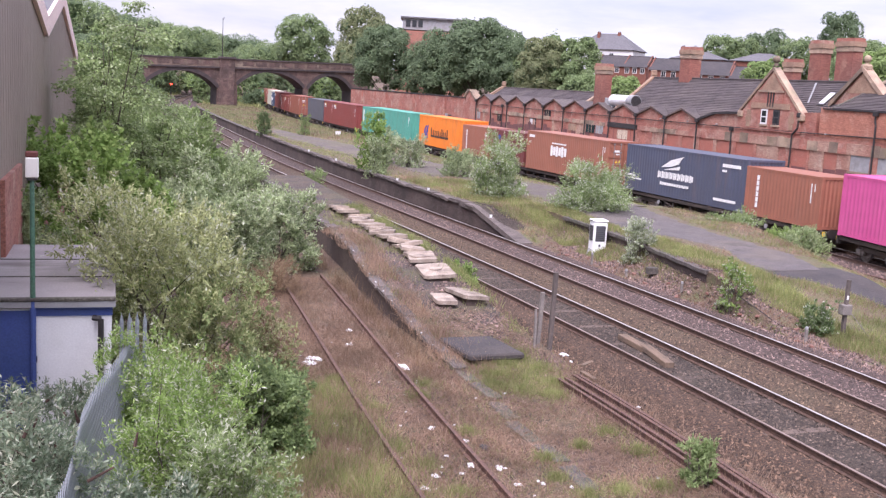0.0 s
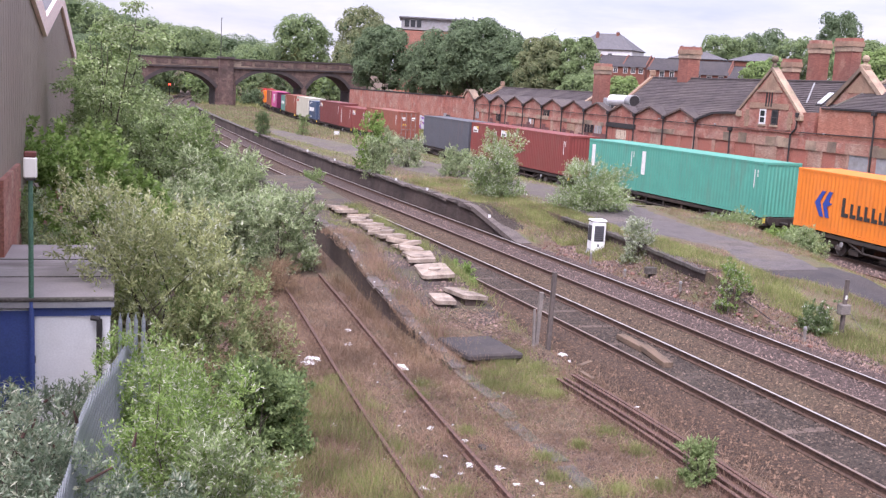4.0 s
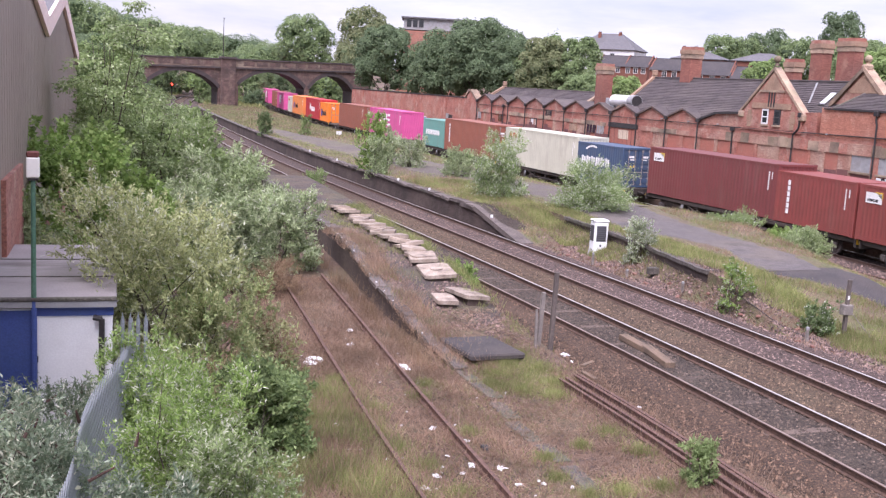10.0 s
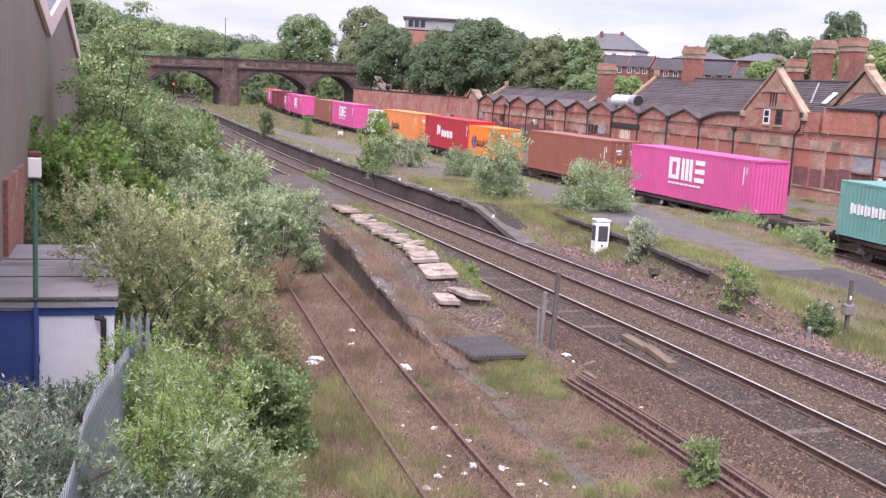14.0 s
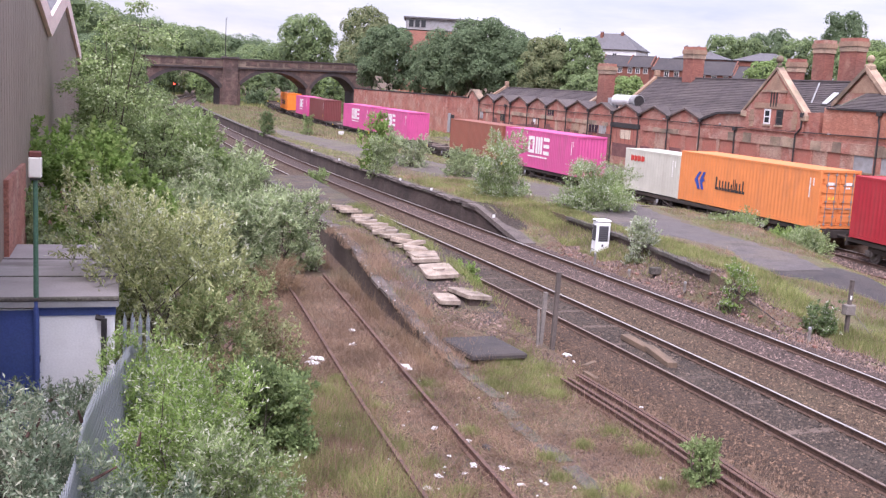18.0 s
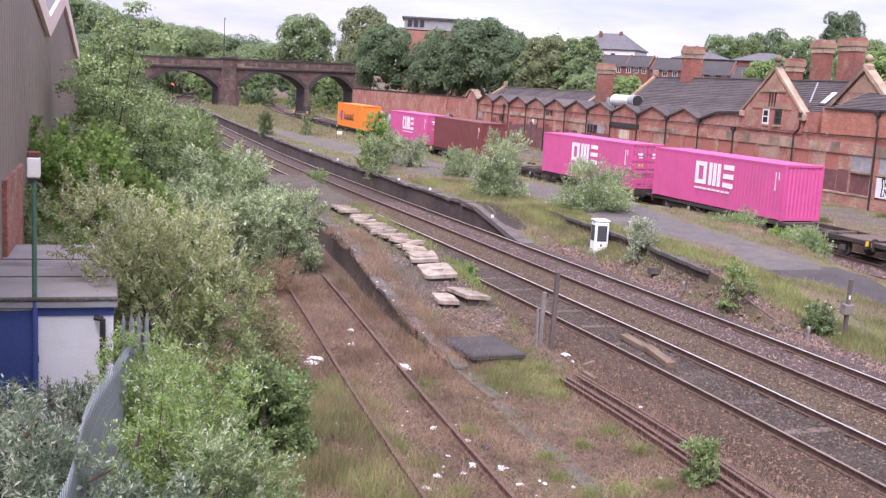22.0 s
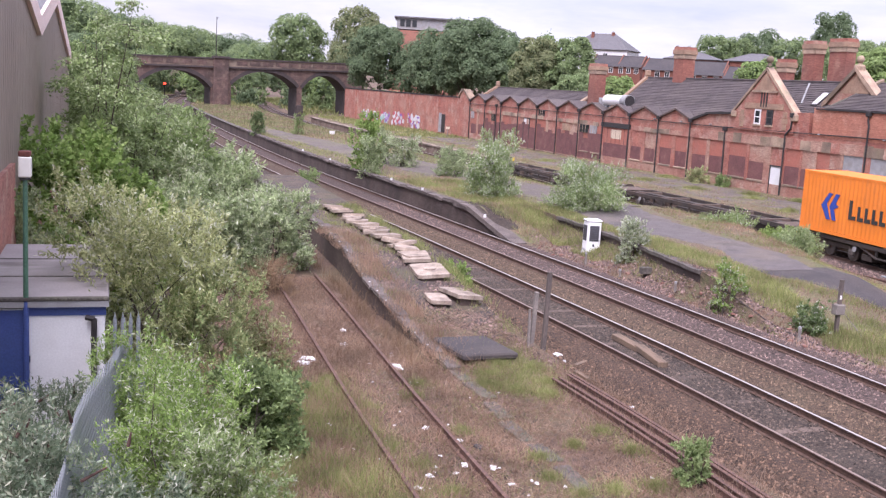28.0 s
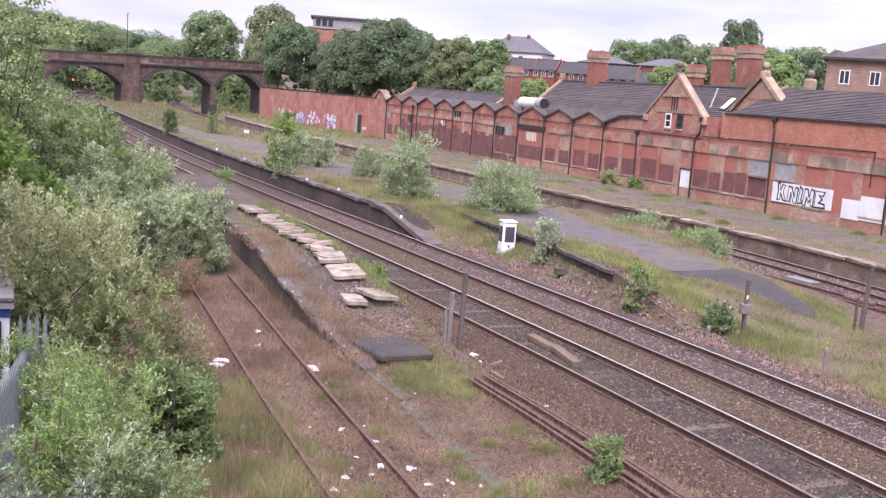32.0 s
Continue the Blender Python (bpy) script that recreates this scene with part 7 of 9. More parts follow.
for x, y, w, d, z, rise, n, lab in ((122.4, 250.7, 7.6, 9, 13.6, 2.7, 2, "red brick terraced house with dark roof"), (123, 238, 6.0, 9, 13.4, 2.6, 3, "red brick terraced house with a row of white windows"),
                                    (124, 222.7, 9.5, 9, 12.7, 2.6, 4, "red brick terraced house with a row of white windows"), (127.2, 211.5, 10.5, 10, 11.9, 3.0, 4, "red brick terraced house with dark tiled roof"), (130.4, 201, 6.0, 9, 11.2, 2.6, 1, "red brick end terrace with dark roof")):
    row = house("terraced_house", x, y, z, -45, w, d, 0.0, rise, M_HOUSE, M_SLATE_BLACK, lab, terrace_windows(n, w), False, [], -14)
    for q in (-w / 2, w / 2):
        pw = part("party_wall", prism([(-0.5, -0.3), (d + 0.5, -0.3), (d / 2, rise + 0.42)], q - 0.14, q + 0.14), M_HOUSE, row)
        pw.matrix_basis = Matrix(((0, 1, 0, 0), (1, 0, 0, 0), (0, 0, 1, 0), (0, 0, 0, 1)))
    for wx, wz, ww, wh in terrace_windows(n, w):
        part("window_lintel", box(wx - ww / 2 - 0.1, -0.08, wz + wh, wx + ww / 2 + 0.1, 0.01, wz + wh + 0.2), M_WHITE, row)
house("detached_house", 140, 293, 15.6, -45, 19.5, 12, 4.0, 5.0, M_WHITE, M_SLATE_GREY, "white rendered house with grey hipped roof", [(3, 1.6, 1.4, 1.3), (-3, 1.6, 1.4, 1.3)], True, [(-3.0, 4.5, 0.3), (3.2, 5.5, 0.4)], -14)
house("detached_house", 158, 268, 14.0, -45, 15, 12, 3.6, 2.2, M_HOUSE, M_SLATE_GREY, "far house with low grey roof and chimneys", [], True, [(-5, 3, 1.3), (-1.5, 3, 1.3)], -14)
house("detached_house", 168, 252, 14.0, -45, 16, 12, 3.4, 2.4, M_HOUSE, M_SLATE_GREY, "far house with pale grey roof", [], True, [], -14)
blk = thing("apartment_block", pose(66, 252, 0, 0, 0, -16), "brick apartment block with grey attic storey", "apartment block")
part("wall", box(-1, 0, -4, 18, 14, 19.0), M_BUFF_RED, blk)
part("attic_storey", box(0.2, 0.6, 19.3, 17.5, 13.4, 22.0), M_BOARD, blk)
part("roof", box(-0.4, 0.0, 22.0, 18.2, 14, 22.35), M_SLATE_GREY, blk)
for k in range(3):
    part("attic_window", box(1.0 + k * 1.5, 0.5, 19.9, 2.1 + k * 1.5, 0.62, 21.6), M_GLASS, blk)
house("corner_building", 79.5, 77.5, 4.0, -46, 15, 12, 8.35, 2.3, M_BUFF, M_SLATE, "large buff brick building with dark hipped roof and white windows", [(-5.75, 5.75, 1.0, 1.4), (-2.95, 5.75, 1.0, 1.4), (0.2, 5.75, 1.0, 1.4), (3.2, 5.75, 1.0, 1.4)], True)

# ---- trees beyond ----
def big_tree(x, y, z, w, top, mat, seed, label, n):
    """A broadleaf tree of many rounded billows round a trunk with limbs."""
    h = top - z
    gen = np.random.default_rng(seed)
    r = w / 2
    mid, tall = h * 0.56, h * 0.43
    blobs = [(0, 0, mid, r * 0.74, r * 0.74, tall * 0.82)]
    count = 24
    for k in range(count):
        u = -0.75 + 1.68 * (k + 0.5) / count
        a = k * 2.4 + gen.uniform(-0.5, 0.5)
        ring = math.sqrt(max(0.0, 1 - u * u))
        out, size = gen.uniform(0.62, 0.84), r * gen.uniform(0.24, 0.42)
        blobs.append((math.cos(a) * ring * r * out, math.sin(a) * ring * r * out, mid + u * tall * 0.84, size, size, size * gen.uniform(0.75, 1.0)))
    t = thing("tree", pose(x, y, z), label, "tree", "trees beyond the railway")
    tips = [tuple(np.array(q[:3]) * 0.8 + np.array([0, 0, 0.2 * mid])) for q in blobs[1::4]]
    part("trunk", limbs(gen, (0, 0, -0.3), tips, max(0.12, w * 0.02), h * 0.2), M_BARK, t)
    # added solid lumps close gaps between leaves; dark colour stands in for inner shade
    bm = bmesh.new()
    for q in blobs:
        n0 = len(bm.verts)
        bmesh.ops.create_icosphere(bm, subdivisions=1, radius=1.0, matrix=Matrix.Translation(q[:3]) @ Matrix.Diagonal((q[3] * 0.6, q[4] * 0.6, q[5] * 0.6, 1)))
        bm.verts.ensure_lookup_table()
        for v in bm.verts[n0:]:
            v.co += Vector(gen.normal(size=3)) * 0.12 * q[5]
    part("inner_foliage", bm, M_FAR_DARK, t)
    pos, way, face = shell_points(gen, blobs, n * (16 if "beneath" in label else 46 if w > 16 else 36))
    size = min(0.22 + 0.016 * w, 0.45) * (1.25 if x > 150 else 1.0)
    leaf_mesh("crown", pos, way, size, size * 0.78, mat, t, gen, face)
    return t


DG = "dense dark green broadleaf tree"
for i, (x, y, z, w, top, mat, lab, n) in enumerate([
    (-14, 250, 3, 18, 21.5, M_FAR_MID, DG, 300), (-2, 262, 3, 16, 19.6, M_FAR_DARK, DG, 300), (7.5, 262, 3, 14, 18.2, M_FAR_MID, DG, 260), (50, 172, 1, 9, 13.2, M_FAR_DARK, DG, 420), (61.5, 176, 2, 9, 15.5, M_FAR_MID, DG, 300), (7, 300, 4, 18, 18, M_FAR_MID, DG, 280), (15, 318, 4, 18, 17.6, M_FAR_DARK, DG, 260), (26, 330, 4, 18, 16.6, M_FAR_MID, DG, 260), (40, 340, 4, 18, 15.5, M_FAR_MID, DG, 240), (-9, 232, 2, 20, 19.5, M_FAR_MID, DG, 420), (-22, 215, 2, 20, 21, M_FAR_MID, DG, 300), (2, 288, 4, 18, 19.3, M_FAR_DARK, DG, 380), (11, 292, 4, 15, 17.5, M_FAR_MID, DG, 300), (19, 300, 4, 18, 17.8, M_FAR_MID, DG, 380),
    (33, 328, 4, 20, 16.6, M_FAR_DARK, DG, 300), (25, 290, 1, 9, 12, M_FAR_MID, DG, 200), (34, 272, 1, 16, 13.5, M_FAR_MID, DG, 300), (8, 250, 0, 9, 11, M_FAR_MID, DG, 200), (3, 262, 0, 10, 12.5, M_FAR_DARK, DG, 220),
    (38.9, 232, 2, 13.5, 20, M_FAR_MID, "rounded broadleaf tree behind the bridge", 480), (49.5, 221, 3, 12.5, 22.4, M_FAR_OLIVE, "tall airy olive-green tree", 420), (45.5, 214, 3, 9, 14, M_FAR_OLIVE, "brownish olive tree by the bridge", 260),
    (44.3, 181, 1, 10.5, 16.5, M_FAR_DARK, DG, 560), (51.5, 166, 1, 11, 15.2, M_FAR_DARK, DG, 560), (54.5, 158, 1, 13, 16.9, M_FAR_DARK, DG, 700), (58.2, 152, 1, 8, 14.2, M_FAR_DARK, DG, 400),
    (58.8, 150, 1, 6, 12.2, M_FAR_MID, "slim light green young tree", 300), (57.6, 140, 1, 6.8, 14.4, M_FAR_OLIVE, "olive green tree behind the wall", 360), (60.0, 142, 1, 5, 15.3, M_FAR_MID, "slim green tree behind the wall", 300), (62.0, 137, 1, 6.6, 14.8, M_FAR_MID, "light green tree with whitish leaves", 380), (58.5, 128, 1, 6.0, 9.0, M_FAR_MID, "low bushy green tree", 260), (62, 122, 1, 5.0, 9.0, M_FAR_BRIGHT, "low bright green tree", 220),
    (182.6, 296.4, 8.0, 13.0, 27.6, M_FAR_MID, DG, 240), (189.5, 292.0, 8.0, 12.0, 26.8, M_FAR_MID, DG, 200), (196.5, 292.6, 8.0, 16.0, 29.0, M_FAR_DARK, DG, 330), (202.0, 283.5, 8.0, 15.5, 26.8, M_FAR_MID, DG, 260), (208.0, 272.0, 8.0, 17.0, 25.5, M_FAR_MID, DG, 280), (83.3, 123, 3, 7.0, 12.3, M_FAR_BRIGHT, "bright green leafy tree", 300), (219.5, 286.3, 8.0, 15.0, 37.5, M_FAR_DARK, "tall dark-topped tree beyond the houses", 380), (221.2, 273.6, 8.0, 16.0, 27.2, M_FAR_MID, DG, 300), (200.0, 232.0, 8.0, 18.0, 24.8, M_FAR_MID, DG, 280),
    (64, 77.5, 2, 5.5, 11.9, M_FAR_BRIGHT, "young light green tree behind the roofs", 360), (74, 93, 3, 6.0, 13.6, M_FAR_MID, "green tree behind the roofs", 340), (87, 97, 3, 7.5, 14.4, M_FAR_DARK, DG, 320), (44, 203, 0, 7, 8.0, M_FAR_MID, "green growth seen beneath the arch", 240), (31, 246, -0.5, 7, 8.5, M_FAR_MID, "green growth seen beneath the arch", 240), (22, 236, -0.5, 6, 7.5, M_FAR_MID, "green growth seen beneath the arch", 200), (43, 240, -0.5, 8, 9, M_FAR_MID, "green growth seen beneath the arch", 240), (50, 262, -0.5, 10, 11, M_FAR_DARK, "dark growth seen beneath the arch", 240), (26, 330, -0.5, 12, 11, M_FAR_MID, "dark growth seen beneath the arch", 240), (38, 232, -0.5, 5, 7.5, M_FAR_MID, "green growth seen beneath the arch", 200), (16, 228, 0.0, 5, 6.8, M_FAR_BRIGHT, "green growth seen beneath the arch", 200),
    (4, 214, -0.5, 9, 9.5, M_FAR_MID, "green growth seen beneath the arch", 260), (9, 268, -0.5, 10, 10, M_FAR_MID, "green growth seen beneath the arch", 260), (17, 262, -0.5, 7, 7, M_FAR_BRIGHT, "green growth seen beneath the arch", 200), (30, 268, -0.5, 8, 8, M_FAR_MID, "green growth seen beneath the arch", 200), (40, 262, -0.5, 9, 10, M_FAR_DARK, "dark growth seen beneath the arch", 200), (42, 216, -0.5, 7, 8, M_FAR_BRIGHT, "green growth seen beneath the arch", 200), (-4, 175, 0, 10, 11, M_FAR_DARK, DG, 340), (0.6, 118, 0, 3.6, 8.2, M_FAR_MID, "green tree at the bridge end", 260), (-1.5, 140, 0, 7, 10, M_FAR_DARK, DG, 300)]):
    big_tree(x, y, z, w, top, mat, 100 + i, lab, n)

# ---- trees and bushes on the near bank ----
def bush(label, x, y, z, w, h, mat, seed, n, per, leaf, second=None, name="bush", stems=3, flat=1.0, spread=None, low=0.3, up=0.3):
    gen = np.random.default_rng(seed)
    r = w / 2
    blobs = [(0, 0, h * 0.46, r * 0.72, r * 0.72 * flat, h * 0.44)]
    for k in range(9):
        a = gen.uniform(0, 2 * math.pi)
        q = gen.uniform(0.4, 0.85)
        blobs.append((math.cos(a) * r * q, math.sin(a) * r * q * flat, h * gen.uniform(low, 0.85), r * gen.uniform(0.22, 0.45), r * gen.uniform(0.22, 0.45) * flat, h * gen.uniform(0.12, 0.25)))
    if name != "tree":
        for k in range(5):
            a = k * 1.257 + gen.uniform(0, 1)
            blobs.append((math.cos(a) * r * 0.6, math.sin(a) * r * 0.6 * flat, h * 0.12, r * 0.42, r * 0.42 * flat, h * gen.uniform(0.14, 0.24)))
    sp = spread or (0.045 * w + 0.05 if name != "tree" else 0.08 * w + 0.1)
    return plant(name, label, "tree" if name == "tree" else "bush", x, y, z, blobs, mat, int(n * (0.64 if y < 55 else 0.52)), per, sp, (leaf[0] * 1.1, leaf[1] * 1.18), 0.02 + 0.008 * w if name != "tree" else 0.03 + 0.014 * w, h * 0.12, seed, up, "", second, stems, name != "tree")


GRB = "grey-green buddleia bush with pale leaf tips"
def bough_tree(label, x, y, z, height, reach, boughs, material, second, leaf, seed, low=0.2, lean=(0.0, 0.0)):
    """A tree of several bowed stems with drooping boughs, each a loose spray of leaves."""
    gen = np.random.default_rng(seed)
    t = thing("tree", pose(x, y, z), label, "tree")
    wood = cyl((0, 0, -0.3), (0, 0, 0.2), 0.11, 0.1, 8)
    stems = []
    for j in range(6):
        a = j * 1.047 + gen.uniform(-0.4, 0.4)
        out, top, bow = reach * gen.uniform(0.15, 0.62), height * gen.uniform(0.78, 0.98), gen.normal(size=2) * 0.12 * reach
        stem = lambda u, a=a, out=out, top=top, bow=bow: np.array([math.cos(a) * out * u ** 1.4 + bow[0] * math.sin(u * 5) + lean[0] * top * u, math.sin(a) * out * u ** 1.4 + bow[1] * math.sin(u * 4) + lean[1] * top * u, top * u])
        stems.append(stem)
        for i in range(7):
            cyl(stem(i / 7), stem((i + 1) / 7), 0.055 * (1 - i / 7.5), 0.055 * (1 - (i + 1) / 7.5), 6, wood)
    pos, way = [], []
    for k in range(boughs):
        q = low + (1 - low) * (k + gen.uniform(0, 1)) / boughs
        a = k * 2.4 + gen.uniform(-0.6, 0.6)
        size = reach * (0.34 + 0.5 * math.sin(math.pi * min(1.0, 0.25 + 0.72 * q))) * gen.uniform(0.4, 1.0)
        root = stems[int(gen.integers(0, 6))](q)
        out = np.array([math.cos(a), math.sin(a), 0.0])
        cross = np.array([-out[1], out[0], 0.0])
        rise = gen.uniform(0.0, 0.7)
        along = lambda u: root + out * size * u + np.array([0, 0, size * (rise * u - 0.6 * u * u)])
        cyl(root, along(0.5), 0.014, 0.01, 5, wood)
        cyl(along(0.5), along(0.95), 0.01, 0.004, 4, wood)
        for _ in range(int(10 + 15 * size / reach)):
            u = 0.12 + 0.91 * gen.random() ** 0.75
            side = gen.normal() * 0.26 * size * (1.1 - 0.6 * u)
            c = along(u) + cross * side - np.array([0, 0, 0.25 * abs(side)])
            n = 12
            o = gen.normal(size=(n, 3)) * np.array([0.13, 0.13, 0.085])
            pos.append(c + o)
            way.append(out * 0.7 + cross * np.sign(side) * 0.4 + gen.normal(size=(n, 3)) * 0.6 - np.array([0, 0, 0.45]))
    part("trunk", wood, M_BARK, t)
    pos, way = np.vstack(pos), unit(np.vstack(way))
    face = unit(np.array([0, 0, 1.0]) + gen.normal(size=pos.shape) * 0.55)
    k = gen.random(len(pos)) < second[1]
    leaf_mesh("pale_foliage", pos[k], way[k], leaf[0], leaf[1], second[0], t, gen, face[k])
    leaf_mesh("crown", pos[~k], way[~k], leaf[0], leaf[1], material, t, gen, face[~k])
    return t


bough_tree("tall broadleaf tree with layered feathery green boughs on the bank", -0.4, 38, -0.2, 9.4, 2.9, 84, M_LEAF_MID, (M_LEAF_GREY, 0.35), (0.15, 0.075), 201, 0.14)
bough_tree("slim broadleaf tree with drooping layered boughs on the bank", 0.9, 41.5, -0.2, 5.6, 2.1, 50, M_LEAF_MID, (M_LEAF_GREY, 0.35), (0.15, 0.075), 202, 0.2, (0.08, 0.0))
bough_tree("tall broadleaf tree with layered green foliage behind the warehouse corner", -1.2, 63, -0.2, 9.6, 2.9, 80, M_LEAF_MID, (M_LEAF_DARK, 0.35), (0.2, 0.11), 203, 0.15)
bough_tree("green tree with level boughs leaning over the bank", 0.9, 52, -0.2, 6.0, 2.2, 56, M_LEAF_MID, (M_LEAF_DARK, 0.3), (0.18, 0.09), 198, 0.15)
bush("green tree on the bank", -2.4, 66, -0.2, 4.4, 8.0, M_LEAF_DARK, 204, 520, 24, (0.3, 0.2), None, "tree", 1, low=0.2)
bush("green tree on the bank", -2.2, 90, -0.2, 4.6, 7.4, M_LEAF_MID, 205, 420, 24, (0.36, 0.22), None, "tree", 1, low=0.2)
bush("bright green leafy bush beside the garage", -1.3, 30, -0.2, 4.2, 4.9, M_LEAF_BRIGHT, 206, 900, 26, (0.15, 0.10))
bush("bright green leafy bush on the bank", 0.8, 29, -0.2, 2.2, 3.9, M_LEAF_BRIGHT, 207, 420, 26, (0.14, 0.09))
bush(GRB, 2.1, 43.5, -0.2, 3.4, 5.0, M_LEAF_MID, 208, 800, 26, (0.17, 0.055), (M_LEAF_SILVER, 0.11))
bush(GRB, 3.3, 51.5, -0.2, 2.6, 3.9, M_LEAF_BRIGHT, 209, 700, 26, (0.18, 0.06), (M_LEAF_MID, 0.4))
bush(GRB, 4.7, 43, -0.2, 2.5, 3.2, M_LEAF_MID, 210, 760, 26, (0.17, 0.055), (M_LEAF_GREY, 0.5))
bush(GRB, 3.4, 37, -0.2, 3.2, 3.8, M_LEAF_GREY, 211, 760, 26, (0.15, 0.05), (M_LEAF_SILVER, 0.10))
bush(GRB, 4.6, 57, -0.2, 2.6, 2.6, M_LEAF_BRIGHT, 212, 560, 26, (0.2, 0.07), (M_LEAF_MID, 0.4))
bush("green bush beside the main line", 5.0, 68, -0.2, 2.8, 2.0, M_LEAF_MID, 213, 480, 24, (0.22, 0.09))
bush("green bush beside the main line", 3.8, 79, -0.2, 3.2, 2.3, M_LEAF_MID, 214, 480, 24, (0.25, 0.1))
bush("green bush beside the main line", 3.0, 100, -0.2, 4.0, 2.4, M_LEAF_MID, 215, 420, 24, (0.3, 0.14))
bush("green bush beside the main line", 1.5, 126, -0.2, 5.0, 3.0, M_LEAF_MID, 216, 380, 24, (0.4, 0.2))
bush("green bush beside the main line", 0.5, 155, -0.2, 6.0, 4.0, M_LEAF_DARK, 217, 380, 24, (0.4, 0.2))
bush("silvery buddleia bush over the ruined platform", 5.3, 35.5, -0.2, 2.9, 3.0, M_LEAF_GREY, 218, 900, 28, (0.14, 0.045), (M_LEAF_SILVER, 0.14))
bush("silvery buddleia bush on the bank", 3.6, 32.5, -0.2, 2.8, 2.9, M_LEAF_GREY, 219, 800, 28, (0.14, 0.045), (M_LEAF_SILVER, 0.11))
bush("silvery buddleia bush on the bank", 1.8, 33.5, -0.2, 2.6, 3.3, M_LEAF_GREY, 220, 700, 28, (0.14, 0.045), (M_LEAF_SILVER, 0.10))
bush("large olive-yellow willow bush with dense small leaves", 0.55, 20.8, -0.2, 4.4, 4.4, M_LEAF_OLIVE, 221, 2100, 30, (0.10, 0.032), (M_LEAF_SILVER, 0.16), spread=0.17)
bush("olive-yellow willow bush with brown twigs", 1.9, 20.2, -0.2, 2.4, 3.0, M_LEAF_OLIVE, 222, 900, 28, (0.09, 0.03), (M_LEAF_MID, 0.3), spread=0.14)
bush("dark green bramble thicket", 2.2, 17.6, -0.3, 2.2, 1.9, M_LEAF_MID, 223, 900, 26, (0.08, 0.05), (M_LEAF_DARK, 0.4))
bush("dry brown twiggy scrub below the bushes", 4.4, 31.6, -0.3, 2.4, 1.1, M_LEAF_BROWN, 199, 420, 26, (0.16, 0.012))
bush("dry brown twiggy scrub under the willow", 1.5, 18.3, -0.3, 2.4, 1.7, M_LEAF_BROWN, 224, 420, 26, (0.10, 0.012))
bush("light green buddleia with pointed leaves", 0.9, 13.4, -0.3, 1.9, 3.2, M_LEAF_BRIGHT, 225, 1550, 26, (0.068, 0.019), (M_LEAF_SILVER, 0.22), spread=0.13)
bush("light green buddleia with pointed leaves", 1.35, 12.4, -0.3, 1.6, 2.6, M_LEAF_MID, 226, 1240, 26, (0.068, 0.019), (M_LEAF_SILVER, 0.25), spread=0.12)
bush("light green buddleia with pointed leaves", 0.55, 15.8, -0.3, 1.9, 2.7, M_LEAF_BRIGHT, 227, 1085, 26, (0.075, 0.022), (M_LEAF_SILVER, 0.12), spread=0.13)
bush("grey-leaved buddleia with brown flower spikes", -0.75, 11.6, -0.3, 1.3, 3.3, M_LEAF_BLUE, 228, 961, 24, (0.078, 0.022), (M_LEAF_SILVER, 0.16), spread=0.12)
bush("grey-leaved buddleia by the garage front", -1.0, 16.2, -0.3, 2.3, 2.0, M_LEAF_BLUE, 229, 1178, 24, (0.075, 0.022), (M_LEAF_SILVER, 0.16), spread=0.12)
bush("grey-leaved buddleia by the fence", 0.3, 10.9, -0.3, 1.1, 2.3, M_LEAF_BLUE, 230, 806, 24, (0.082, 0.023), (M_LEAF_SILVER, 0.16), spread=0.1)
bush("grey-green bush behind the garage", -2.0, 27, -0.2, 1.6, 3.5, M_LEAF_GREY, 231, 320, 24, (0.14, 0.04))
bush("small olive bush at the edge of the willow", 3.0, 21.5, -0.3, 1.7, 1.9, M_LEAF_OLIVE, 232, 520, 26, (0.09, 0.03), (M_LEAF_BROWN, 0.3))
# flower spikes
gen_s = np.random.default_rng(3)
bm = bmesh.new()
spk = thing("buddleia_spikes", pose(0, 0, 0), "brown dried flower spikes of the buddleia", "flower spikes", kind="stuff")
for k in range(18):
    x, y = (-0.75, 11.6) if k < 12 else (-0.9, 16.0)
    p = Vector((x + gen_s.normal() * 0.45, y + gen_s.normal() * 0.35, (2.45 if k < 12 else 1.5) + gen_s.uniform(-0.6, 0.25)))
    cyl(p, p + Vector((gen_s.normal() * 0.13 + 0.1, gen_s.normal() * 0.06, 0.13 + 0.06 * gen_s.random())), 0.022, 0.01, 6, bm)
part("spikes", bm, M_SPIKE, spk)

# ---- bushes on the platforms and beside the line ----
bush("pale green sapling on the island platform", 15.2, 64.2, Z_ISLAND - 0.05, 1.9, 3.9, M_LEAF_BRIGHT, 240, 672, 22, (0.115, 0.058), stems=1)
bush("grey-green bush at the platform edge", 15.0, 61.5, Z_ISLAND - 0.3, 1.6, 2.6, M_LEAF_GREY, 241, 608, 22, (0.094, 0.043))
bush("grey-green bushes on the island platform", 17.4, 69, Z_ISLAND - 0.05, 2.2, 2.5, M_LEAF_GREY, 242, 672, 22, (0.108, 0.043))
bush("grey-green bush on the island platform", 18.6, 67.0, Z_ISLAND - 0.05, 2.2, 2.1, M_LEAF_GREY, 243, 672, 22, (0.108, 0.043), (M_LEAF_SILVER, 0.3))
bush("green bush on the island platform", 20.0, 61, Z_ISLAND - 0.05, 2.2, 2.1, M_LEAF_GREY, 244, 736, 22, (0.101, 0.043))
bush("white-tipped buddleia on the island platform", 18.6, 50, Z_ISLAND - 0.05, 2.9, 3.3, M_LEAF_MID, 245, 1440, 24, (0.101, 0.036), (M_BLOSSOM, 0.24))
